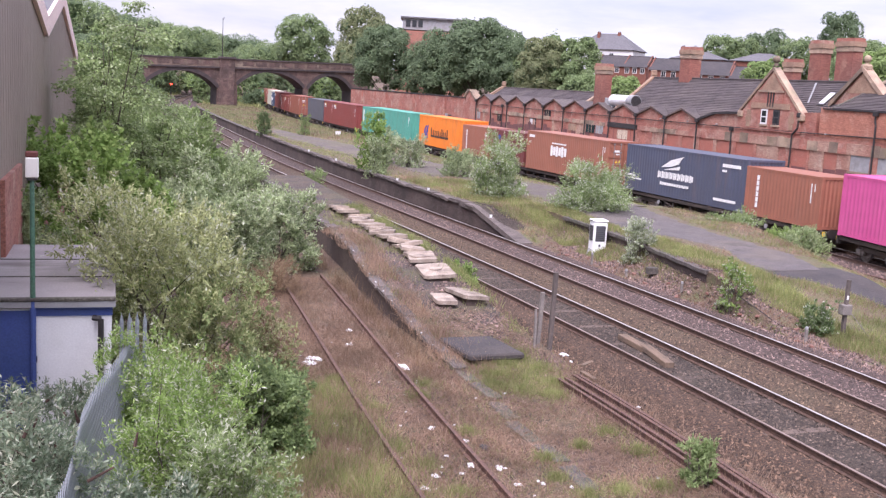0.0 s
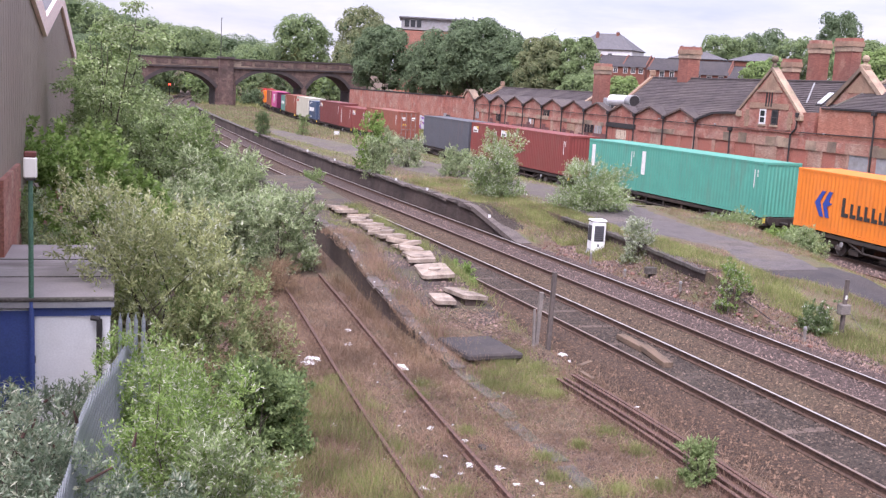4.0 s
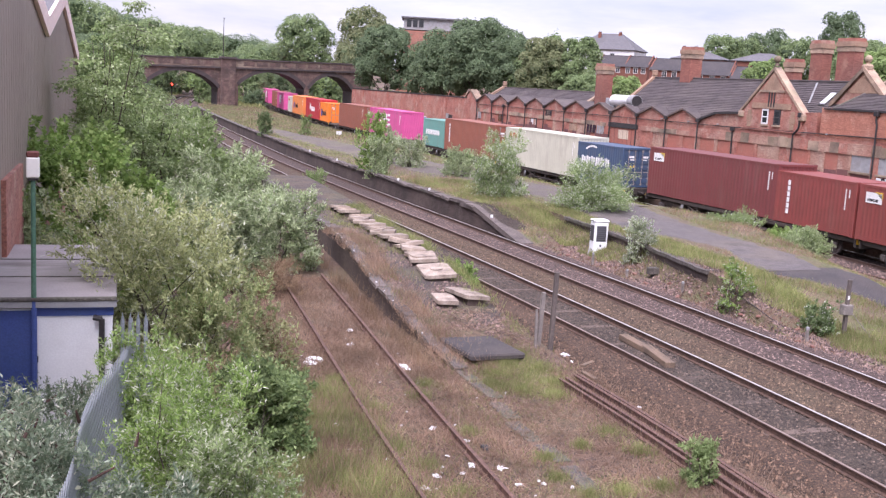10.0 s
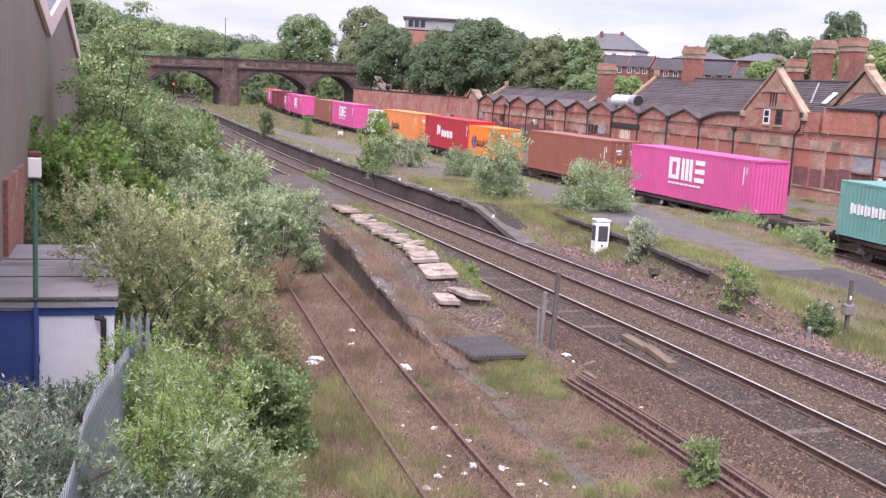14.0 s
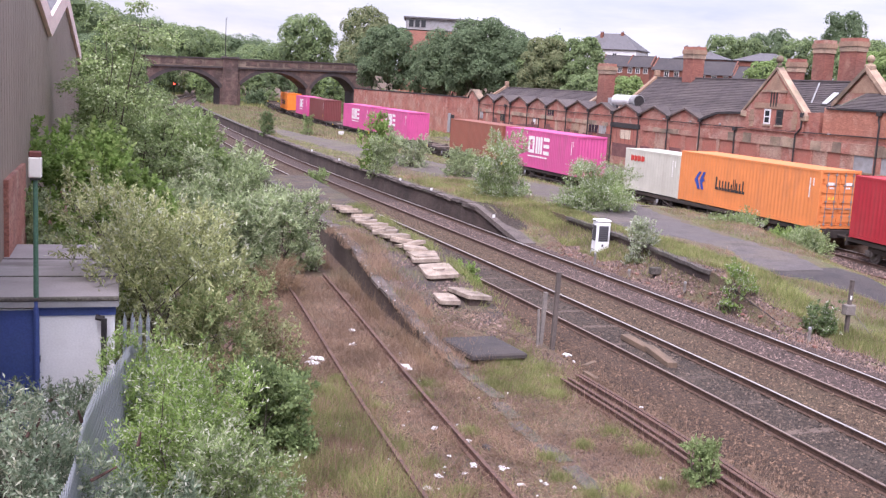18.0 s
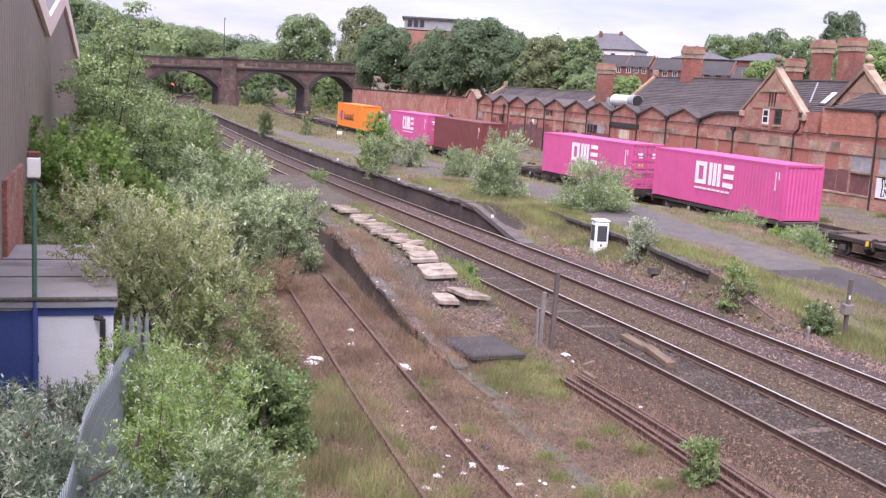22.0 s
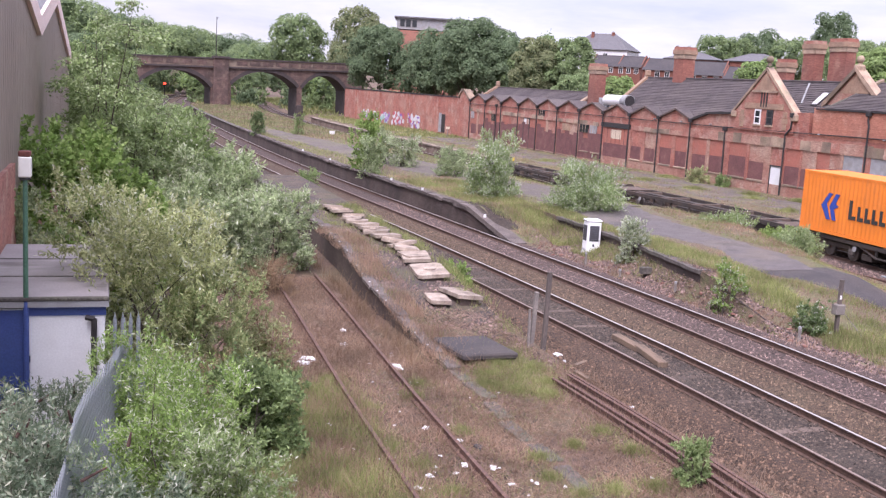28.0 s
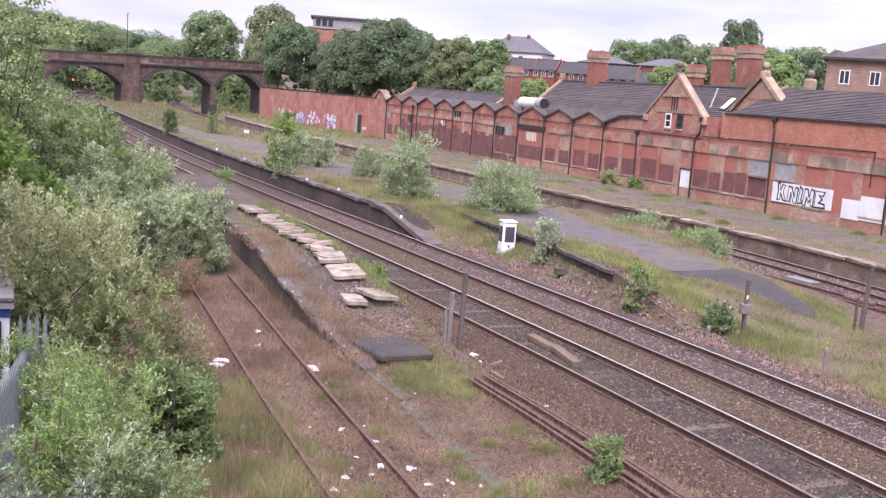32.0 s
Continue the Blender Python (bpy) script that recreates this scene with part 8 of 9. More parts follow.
bush("round white-flowering bush on the tarmac", 21.7, 45.6, Z_ISLAND - 0.05, 4.0, 2.5, M_LEAF_MID, 246, 2080, 26, (0.086, 0.032), (M_BLOSSOM, 0.2))
bush("white-tipped buddleia below the island edge", 19.0, 35, -0.3, 1.3, 2.2, M_LEAF_GREY, 247, 672, 22, (0.086, 0.029), (M_BLOSSOM, 0.4))
bush("light green bush beside the ballast", 18.4, 27.6, -0.3, 1.25, 1.75, M_LEAF_BRIGHT, 248, 330, 20, (0.085, 0.03), (M_BLOSSOM, 0.16), spread=0.07)
bush("small dark bush with a few white flowers beside the ballast", 19.4, 24.9, -0.3, 1.15, 1.2, M_LEAF_DARK, 249, 330, 20, (0.085, 0.036), (M_BLOSSOM, 0.1), spread=0.07)
bush("small bush among the stacked rails", 9.7, 15.1, -0.3, 0.62, 0.85, M_LEAF_MID, 250, 240, 22, (0.07, 0.025), spread=0.07)
bush("olive bush beside the goods line", 28.3, 37.8, -0.2, 2.2, 1.5, M_LEAF_GREY, 251, 736, 22, (0.086, 0.032), (M_LEAF_MID, 0.4))
bush("low green bush with white flowers beside the goods line", 27.4, 42.4, 0.1, 2.8, 1.0, M_LEAF_MID, 252, 736, 22, (0.086, 0.036), (M_BLOSSOM, 0.08))
bush("low green bush beside the goods line", 29.0, 40.2, -0.2, 2.0, 0.9, M_LEAF_BRIGHT, 253, 512, 22, (0.086, 0.036))
bush("small green bush by the rails", 11.0, 60.8, -0.3, 1.4, 1.3, M_LEAF_MID, 254, 512, 22, (0.086, 0.036))
bush("small bush on the island platform", 12.9, 98.5, Z_ISLAND - 0.05, 1.5, 2.3, M_LEAF_DARK, 255, 420, 22, (0.13, 0.05))
bush("pale green sapling by the bank", 7.4, 117, -0.2, 2.6, 3.0, M_LEAF_BRIGHT, 256, 300, 22, (0.22, 0.1))
bush("small sapling on the island platform", 17, 100, Z_ISLAND - 0.05, 1.1, 2.1, M_LEAF_MID, 257, 200, 20, (0.12, 0.05))
bush("green weed growing from the slabs", 11.0, 32.3, -0.25, 0.9, 0.85, M_LEAF_BRIGHT, 258, 160, 22, (0.1, 0.035), spread=0.08)
bush("weeds against the station wall", 42.2, 69, Z_FAR - 0.05, 2.0, 1.2, M_LEAF_OLIVE, 259, 260, 20, (0.14, 0.06))
bush("weeds against the station wall", 42.9, 66.6, Z_FAR - 0.05, 1.0, 0.9, M_LEAF_MID, 260, 200, 20, (0.14, 0.06))
for k, (x, y, w, h) in enumerate(((43.5, 178, 7, 5.5), (47.5, 174, 7, 5.0), (20, 214, 5, 3.2), (17.5, 226, 6, 4), (24, 242, 6, 4), (36.5, 224, 6, 4.5), (41, 214, 6, 4), (22, 264, 8, 5), (4, 206, 6, 4), (3, 226, 7, 5), (6, 242, 7, 5), (8, 262, 8, 5.5), (33, 300, 9, 6), (44, 232, 8, 5), (13, 302, 9, 5), (9, 290, 8, 5), (15, 312, 8, 4.5), (27, 226, 5, 3), (30, 236, 6, 3.5))):
    bush("green scrub seen beneath the bridge arches", x, y, -0.4, w, h, (M_FAR_MID, M_FAR_BRIGHT, M_FAR_DARK)[k % 3], 300 + k, 170, 22, (0.4, 0.25), spread=0.5)
# ---- small things beside the line ----
cab = thing("equipment_cabinet", pose(18.75, 38.3, -0.3, 0, 0, -6), "white lineside equipment cabinet with dark louvred panels", "cabinet")
M_LOUVRE = surface("louvre_grey", (0.10, 0.10, 0.12), (0.08, 0.08, 0.095), 6, 0.6, 0.1, 40)
part("body", box(-0.29, -0.29, 0.1, 0.29, 0.29, 1.5, bevel=0.04), M_FRESH_WHITE, cab)
part("plinth", box(-0.34, -0.34, -0.1, 0.34, 0.34, 0.1), M_DARK_TARMAC, cab)
part("lid", box(-0.32, -0.32, 1.5, 0.32, 0.32, 1.6, bevel=0.045), M_FRESH_WHITE, cab)
for fx0, fy0, fx1, fy1 in ((-0.2, -0.302, 0.2, -0.29), (-0.302, -0.2, -0.29, 0.2)):
    lp = part("louvre_panel", box(fx0, fy0, 0.72, fx1, fy1, 1.36, bevel=0.004), M_LOUVRE, cab)
    for k in range(7):
        part("louvre_slat", box(fx0 - 0.006, fy0 - 0.006, 0.76 + k * 0.085, fx1, fy1, 0.785 + k * 0.085), M_DARK_METAL, lp)
    part("top_vent", box(fx0 + 0.05, fy0, 1.53, fx1 - 0.05, fy1, 1.57) if fx1 > 0 else box(fx0 - 0.02, fy0 + 0.05, 1.53, fx1 - 0.02, fy1 - 0.05, 1.57), M_LOUVRE, cab)
part("door_latch", box(-0.05, -0.31, 0.5, 0.02, -0.285, 0.6), M_LOUVRE, cab)
hose = bmesh.new()
HOSE = [(-0.3, -0.1, 0.35), (-0.42, -0.2, 0.42), (-0.52, -0.3, 0.2), (-0.5, -0.42, 0.02), (-0.75, -0.55, 0.0), (-1.15, -0.5, 0.0), (-1.6, -0.7, 0.0)]
for a, b0 in zip(HOSE, HOSE[1:]):
    cyl(a, b0, 0.028, seg=6, bm=hose)
part("conduit", hose, M_BOARD, cab, "pale flexible conduit lying on the ballast")


def post(x, y, z0, h, r, material, label, lean=(0, 0), square=True, name="post", group=""):
    t = thing(name, pose(x, y, z0), label, "post", group)
    top = (lean[0] * h, lean[1] * h, h)
    if square:
        bm = bmesh.new()
        a = [bm.verts.new((sx * r, sy * r, 0)) for sx, sy in ((-1, -1), (1, -1), (1, 1), (-1, 1))]
        b0 = [bm.verts.new((top[0] + sx * r * 0.92, top[1] + sy * r * 0.92, h)) for sx, sy in ((-1, -1), (1, -1), (1, 1), (-1, 1))]
        bm.faces.new(a[::-1])
        bm.faces.new(b0)
        for i in range(4):
            bm.faces.new((a[i], a[(i + 1) % 4], b0[(i + 1) % 4], b0[i]))
        part("shaft", bm, material, t)
        part("cap", box(top[0] - r * 1.05, top[1] - r * 1.05, h - 0.01, top[0] + r * 1.05, top[1] + r * 1.05, h + 0.03, bevel=0.01), material, t)
    else:
        part("shaft", cyl((0, 0, 0), top, r, r * 0.95), material, t)
        part("cap", cyl(top, (top[0], top[1], h + 0.04), r * 1.4), material, t)
    return t


M_POST = surface("weathered_post", (0.13, 0.105, 0.095), (0.09, 0.075, 0.07), 6, 0.9, 0.3, 40, stretch=(1, 1, 0.2))
M_POST_GREY = surface("grey_concrete_post", (0.24, 0.21, 0.19), (0.18, 0.16, 0.15), 6, 0.9, 0.3, 40)
post(10.61, 23.98, -0.3, 2.1, 0.055, M_POST, "dark weathered post beside the line", (0.02, 0))
post(10.28, 24.02, -0.3, 1.57, 0.05, M_POST_GREY, "pale concrete post beside the line", (0.04, 0))
post(10.17, 23.9, -0.3, 1.15, 0.03, M_POST_GREY, "leaning thin post stub", (-0.03, 0))
mk = post(20.1, 24.6, -0.3, 1.75, 0.05, M_POST, "dark post with a small junction box", (0.01, 0))
part("junction_box", box(-0.16, -0.12, 0.75, 0.16, 0.12, 1.05, bevel=0.02), M_POST_GREY, mk, "weathered grey junction box")
part("pale_plate", box(-0.03, -0.06, 1.2, 0.03, -0.05, 1.32), P_MARK, mk)
part("stay_wire", cyl((0.05, 0, 0.95), (0.75, -0.35, 0.05), 0.012, seg=5), M_POST_GREY, mk)
post(25.1, 25.0, -0.3, 2.0, 0.06, M_POST, "leaning dark post near the goods line", (0.06, 0))
post(24.7, 24.9, -0.3, 1.1, 0.035, M_OLD_RAIL, "rusty short post near the goods line", (0.02, 0))
for x, y, h in ((17.45, 36.0, 0.55), (17.7, 33.6, 0.35), (18.2, 30.5, 0.5), (18.4, 24.0, 0.5), (19.6, 20.6, 0.7)):
    m = thing("marker_post", pose(x, y, -0.32), "short pale marker post beside the ballast", "post", "marker posts")
    part("shaft", box(-0.035, -0.035, 0, 0.035, 0.035, h), M_POST_GREY, m)
    part("head", box(-0.04, -0.04, h, 0.04, 0.04, h + 0.08, bevel=0.01), M_BOARD, m)
for s in (44, 52, 57, 62, 70, 78):
    p = MAIN.side(s, 3.05)
    m = thing("edge_marker", pose(p[0], p[1], isl_z(s)), "small white marker on the platform edge", "marker", "edge markers")
    part("plate", box(-0.06, -0.02, 0.0, 0.06, 0.02, 0.16, bevel=0.005), M_WHITE, m)
sb = thing("white_sign", pose(20.7, 102, Z_ISLAND - 0.1), "small white board on the island platform", "sign")
part("board", box(-0.26, -0.03, 0.15, 0.26, 0.03, 0.5), M_WHITE, sb)
part("leg", box(-0.03, 0.03, 0, 0.03, 0.07, 0.5), M_POST, sb)
sb = thing("white_sign", pose(38.2, 119, Z_FAR), "small pale cream post sign by the wall", "sign")
part("board", box(-0.22, -0.03, 1.0, 0.22, 0.03, 1.3), M_NOTICE, sb)
part("leg", box(-0.04, 0.03, 0, 0.04, 0.07, 1.3), M_POST_GREY, sb)
sig = thing("signal", pose(11.75, 262, -0.2), "railway signal showing a red light under the arch", "signal")
M_RED_LIGHT = bpy.data.materials.new("red_signal_light")
M_RED_LIGHT.use_nodes = True
M_RED_LIGHT.node_tree.nodes["Principled BSDF"].inputs["Base Color"].default_value = (0.6, 0.02, 0.01, 1)
M_RED_LIGHT.node_tree.nodes["Principled BSDF"].inputs["Emission Color"].default_value = (1, 0.06, 0.03, 1)
M_RED_LIGHT.node_tree.nodes["Principled BSDF"].inputs["Emission Strength"].default_value = 6.0
part("post", cyl((0, 0, 0), (0, 0, 3.0), 0.12), M_DARK_METAL, sig)
part("head", box(-0.36, -0.2, 2.5, 0.36, 0.2, 4.0, bevel=0.05), M_DARK_METAL, sig)
part("red_lamp", cyl((0, -0.25, 3.0), (0, -0.2, 3.0), 0.26, seg=16), M_RED_LIGHT, sig, "lit red lamp")

# broken coping slabs along the ruined platform
M_SLAB = surface("pale_slab", (0.375, 0.31, 0.255), (0.24, 0.19, 0.155), 2.5, 0.9, 0.3, 30, c3=(0.24, 0.19, 0.155), scale3=1.5, amount3=0.7, random_tint=0.2, c4=(0.13, 0.1, 0.085), scale4=2.2, amount4=0.55)
gs = np.random.default_rng(9)
SLABS = [(9.47, 30.6, 1.02, 1.6, 3, -4, -5), (9.69, 28.15, 0.78, 1.7, -3, 5, 4), (8.85, 27.65, 0.62, 0.95, 2, 2, -3), (9.46, 32.2, 0.9, 1.2, 4, -3, -9), (9.4, 32.35, 0.75, 1.0, 0, 0, 6)]
for k in range(13):
    y = 33.3 + k * 0.92
    SLABS.append((9.52 - 0.03 * (y - 33) + 0.08 * float(gs.normal()), y, float(gs.uniform(0.75, 0.95)), float(gs.uniform(0.95, 1.25)), float(gs.normal() * 3 - 5), float(gs.normal() * 5), float(gs.normal() * 7 - 8)))
    if k % 3 == 1:
        SLABS.append((9.3 - 0.03 * (y - 33), y + 0.3, 0.5, 0.7, float(gs.normal() * 4), float(gs.normal() * 8), float(gs.uniform(-30, 30))))
for k, (x, y, a, b0, rx, ry, rz) in enumerate(SLABS):
    z = low_z(y - 12) + (0.13 if k > 2 else 0.1)
    t = thing("coping_slab", pose(x, y, z, rx, ry, rz), "pale stained coping slab lying loose and tilted" if k else "square pale slab with a round raised cover", "slab", "loose coping slabs")
    chip = [float(gs.uniform(0.02, 0.16)) for _ in range(4)]
    hw, hl = a / 2, b0 / 2
    outline = [(-hw + chip[0], -hl), (hw - chip[1], -hl + 0.02), (hw, -hl + chip[1] * 0.8), (hw - 0.02, hl - chip[2]), (hw - chip[2], hl), (-hw + chip[3] * 0.6, hl - 0.02), (-hw, hl - chip[3]), (-hw + 0.01, -hl + chip[0] * 0.7)]
    part("slab", prism_z(outline, -0.055, 0.055), M_SLAB, t)
    part("rubble_bed", box(-hw + 0.12, -hl + 0.1, -0.26, hw - 0.12, hl - 0.1, -0.058), M_SOOT_BRICK, t)
    if k == 0:
        part("round_cover", cyl((0.02, 0.0, 0.055), (0.02, 0.0, 0.085), 0.2, seg=18), M_SLAB, t)
hatch = thing("concrete_hatch", pose(8.6, 23.6, -0.1, 0, 1.5, 8), "dark concrete base slab in the grass", "slab")
part("slab", box(-0.75, -0.9, 0, 0.75, 0.9, 0.16, bevel=0.04), M_DARK_TARMAC, hatch)
M_PALE_TIMBER = surface("pale_timber", (0.19, 0.13, 0.09), (0.125, 0.09, 0.066), 4, 0.9, 0.3, 40, stretch=(3, 0.4, 1))
for x, y, a, w in ((13.02, 23.95, 3, 1.3), (12.99, 22.65, -6, 1.6)):
    t = thing("timber_baulk", pose(x, y, -0.1, 1.5, 0, a), "loose weathered timber between the rails", "timber")
    part("beam", box(-0.13, -w / 2, -0.05, 0.13, w / 2, 0.1, bevel=0.015), M_PALE_TIMBER, t)
for x, y, a, w in ((11.15, 22.65, -55, 0.85), (10.6, 21.58, 3, 0.65), (11.9, 24.0, 30, 0.5)):
    t = thing("wood_offcut", pose(x, y, -0.22, 0, 0, a), "short piece of split timber on the ground", "timber")
    part("beam", box(-0.06, -w / 2, -0.04, 0.06, w / 2, 0.05, bevel=0.01), M_PALE_TIMBER, t)
# stacked old rails
PILE = Line([(9.98, 21.5), (10.15, 18.5), (10.22, 15.5), (10.2, 12.0), (10.0, 8.0)], 15.0)
for k, (o, z) in enumerate(((-0.3, -0.175), (-0.14, -0.15), (0.12, -0.18), (0.34, -0.16))):
    t = thing("old_rail", pose(0, 0, 0), "rusty old rail laid beside the track", "rail", "stacked old rails")
    PILE_S = [float(v) for v in np.arange(PILE.s[0] + 0.02 + 0.1 * k, PILE.s[-1] - 0.05, 1.0)]
    sweep("bar", PILE, PILE_S, [(o + x * 1.05, z + h + 0.06) for x, h in RAIL], M_OLD_RAIL, t, True)
for pts, lab in (([(30.15, 38.0), (30.58, 34.06), (30.76, 32.04), (31.0, 29.49), (31.2, 26.5)], "rusty disused rail beside the goods line"), ([(29.5, 33.8), (29.65, 32.76), (29.82, 30.82), (30.08, 28.58), (30.2, 26.8)], "rusty rail half buried at the grass edge")):
    t = thing("old_rail", pose(0, 0, 0), lab, "rail")
    lay = Line(pts, pts[-1][1])
    sweep("bar", lay, [float(v) for v in np.linspace(lay.s[0], lay.s[-1], 14)], [(x, h - 0.58) for x, h in RAIL], M_OLD_RAIL, t, True)
t = thing("track_grating", pose(32.0, 35.6, Z_GOODS - 0.16, 0, 0, 2), "blue-grey steel grating between the goods rails", "grating")
part("frame", box(-0.3, -0.75, 0, 0.3, 0.75, 0.06, bevel=0.01), M_GALV, t)
for k in range(6):
    part("bar", box(-0.26, -0.65 + k * 0.24, 0.06, 0.26, -0.55 + k * 0.24, 0.075), M_GALV, t)
t = thing("sleeper_stack", pose(30.25, 30.4, -0.74, 0, 0, 4), "rotten rust-stained timbers at the grass edge", "timber")
for k, (a, b0) in enumerate(((-0.2, 0.0), (0.12, 0.03), (0.0, 0.2))):
    part("timber", box(a - 0.12, -0.9 + b0, 0.14 * (k // 2), a + 0.12, 0.9 - b0, 0.13 + 0.14 * (k // 2), bevel=0.02), M_OLD_RAIL, t)
# broken bricks and a cable along the far cess
M_BROKEN_BRICK = surface("broken_red_brick", (0.25, 0.125, 0.098), (0.18, 0.09, 0.072), 5, 0.9, 0.4, 40)
gk = np.random.default_rng(15)
for k in range(16):
    y = float(gk.uniform(20, 40))
    x = float(MAIN.x_at(y)) + float(gk.uniform(3.2, 4.5))
    t = thing("broken_brick", pose(x, y, float(end_height(x, y)) + 0.02 if x > MAIN.x_at(y) + 3.6 else -0.15, float(gk.normal() * 12), float(gk.normal() * 12), float(gk.uniform(0, 180))), "broken red brick lying beside the ballast", "brick", "broken bricks")
    part("brick", box(-float(gk.uniform(0.06, 0.13)), -0.05, -0.03, float(gk.uniform(0.06, 0.13)), 0.05, 0.035, bevel=0.008), M_BROKEN_BRICK, t)
cable = thing("lineside_cable", pose(0, 0, 0), "black cable lying slack beside the ballast", "cable")
sweep("sheath", MAIN, st(21, 29, 0.4), [(lambda s, a=a: 4.05 + 0.2 * math.sin(s * 0.9) + 0.05 * math.sin(s * 2.7) + 0.014 * math.cos(a), lambda s, a=a: float(end_height(MAIN.side(s, 4.05)[0], MAIN.side(s, 4.05)[1])) + 0.02 + 0.014 * math.sin(a)) for a in (0.0, 1.257, 2.513, 3.77, 5.027)], M_DARK_METAL, cable, True)
for x, y in ((18.37, 32.93),):
    t = thing("junction_box", pose(x, y, -0.25), "dark lineside junction box on a short stand", "junction box")
    part("stand", box(-0.05, -0.05, 0, 0.05, 0.05, 0.3), M_DARK_METAL, t)
    part("case", box(-0.2, -0.12, 0.3, 0.2, 0.12, 0.55, bevel=0.02), M_COPING, t)
# buried kerb stones
KERB = [(7.75, 22.3, 1.3), (7.78, 20.9, 1.2), (7.7, 19.5, 1.1), (7.62, 18.2, 1.2), (7.7, 16.95, 0.9), (7.7, 15.7, 1.1), (7.62, 14.4, 0.9)]
for k, (x, y, l) in enumerate(KERB):
    t = thing("kerb_stone", pose(x, y, -0.27, 0, 0, 2 + 3 * math.sin(k * 2.1)), "grey kerb stone flush with the ground", "kerb", "kerb stones")
    part("stone", box(-0.17, -l / 2, -0.1, 0.17, l / 2, 0.03 + 0.012 * math.sin(k * 1.7), bevel=0.02), M_COPING, t)
# litter
M_BAG = surface("white_plastic", (0.8, 0.8, 0.82), (0.7, 0.71, 0.74), 12, 0.45, 0.3, 40)
M_BAG_BLACK = surface("black_plastic", (0.02, 0.02, 0.025), (0.03, 0.03, 0.035), 12, 0.4, 0.3, 40)
gl = np.random.default_rng(77)
LITTER = [(6.4, 22.9, 0.17), (4.45, 23.8, 0.16), (4.3, 23.5, 0.13), (5.9, 26.6, 0.1), (5.6, 25.1, 0.1), (6.58, 21.68, 0.06), (5.87, 18.62, 0.1), (5.23, 16.22, 0.1), (5.71, 16.25, 0.07), (6.0, 16.57, 0.12), (6.46, 16.37, 0.12), (6.52, 15.6, 0.09), (6.96, 15.56, 0.07), (7.38, 15.34, 0.07), (5.71, 17.11, 0.05), (9.67, 23.04, 0.07), (9.78, 22.29, 0.08), (9.57, 22.28, 0.07), (8.45, 23.24, 0.05), (8.16, 20.66, 0.05), (6.52, 17.4, 0.15), (6.31, 17.82, 0.09), (7.38, 20.37, 0.06), (4.89, 15.71, 0.11), (9.12, 15.48, 0.06), (10.74, 19.32, 0.06), (10.85, 23.5, 0.2), (10.78, 22.95, 0.1), (4.0, 22.4, 0.1), (3.9, 20.9, 0.09), (4.7, 20.4, 0.06)]
LITTER += [(float(gl.uniform(3.8, 7)), float(gl.uniform(13, 26)), float(gl.uniform(0.025, 0.055))) for _ in range(55)]
for k, (x, y, r) in enumerate(LITTER):
    t = thing("litter", pose(x, y, -0.26, 0, 0, float(gl.uniform(0, 360))), "crumpled white plastic litter on the ground" if k != 20 else "crumpled black plastic bag on the ground", "litter", "scattered litter")
    bm = bmesh.new()
    r *= 0.68 if k > 4 else 0.95
    bmesh.ops.create_icosphere(bm, subdivisions=2, radius=r)
    for v in bm.verts:
        v.co = Vector((v.co.x * 1.4, v.co.y * 0.9, max(v.co.z, -r * 0.3) * 0.55)) * float(gl.uniform(0.5, 1.25))
    part("wrap", bm, M_BAG_BLACK if k == 20 else M_BAG, t)

# ---- grass, straw and stones ----
def blades(name, label, pts, length, width, material, seed, lean=0.45):
    gen = np.random.default_rng(seed)
    t = thing(name, pose(0, 0, 0), label, "grass", kind="stuff")
    way = unit(gen.normal(size=pts.shape) * np.array([lean, lean, 0.12]) + np.array([0, 0, 1.0]))
    blade_mesh("blades", pts, way, length, width, material, t, gen)
    return t


def patchy(gen, n, x0, x1, y0, y1, zf, scale=0.6, keep=0.5):
    """Places in a plan rectangle, gathered into patches."""
    x, y = gen.uniform(x0, x1, n * 3), gen.uniform(y0, y1, n * 3)
    v = np.sin(x * scale * 1.9 + 1.3 * np.sin(y * scale * 0.8)) + np.sin(y * scale * 1.3 + 1.7 * np.sin(x * scale)) + 0.8 * np.sin((x + y) * scale * 2.7)
    k = v + gen.normal(size=len(x)) * 0.9 > np.quantile(v, 1 - keep)
    x, y = x[k][:n], y[k][:n]
    return np.stack([x, y, zf(x, y)], 1)


gc = np.random.default_rng(21)
M_THATCH = leaf_surface("dead_stem", (0.16, 0.10, 0.073), (0.32, 0.22, 0.16), (0.5, 0.38, 0.29))
blades("dead_thatch", "flat brown dead stems over the bare ground", patchy(gc, 40000, 3.0, 10.8, 10, 27, lambda x, y: np.where((x > 7.2) & (x < 10.3), np.interp(y, [18, 21.8, 33.3], [-0.25, -0.25, 0.73]), -0.25), 1.7, 0.8), 0.2, 0.006, M_THATCH, 61, 2.5)
low_f = lambda x, y: np.interp(y, [18, 21.8, 33.3], [-0.26, -0.26, 0.72])
flat_f = lambda x, y: np.full(len(x), -0.28)
far_f = lambda x, y: np.full(len(x), Z_FAR - 0.04)
def soft_edge(p, x0, x1, gen):
    """Thins a cover of blades from x0 to x1."""
    return p[gen.random(len(p)) > (p[:, 0] - x0) / (x1 - x0)]


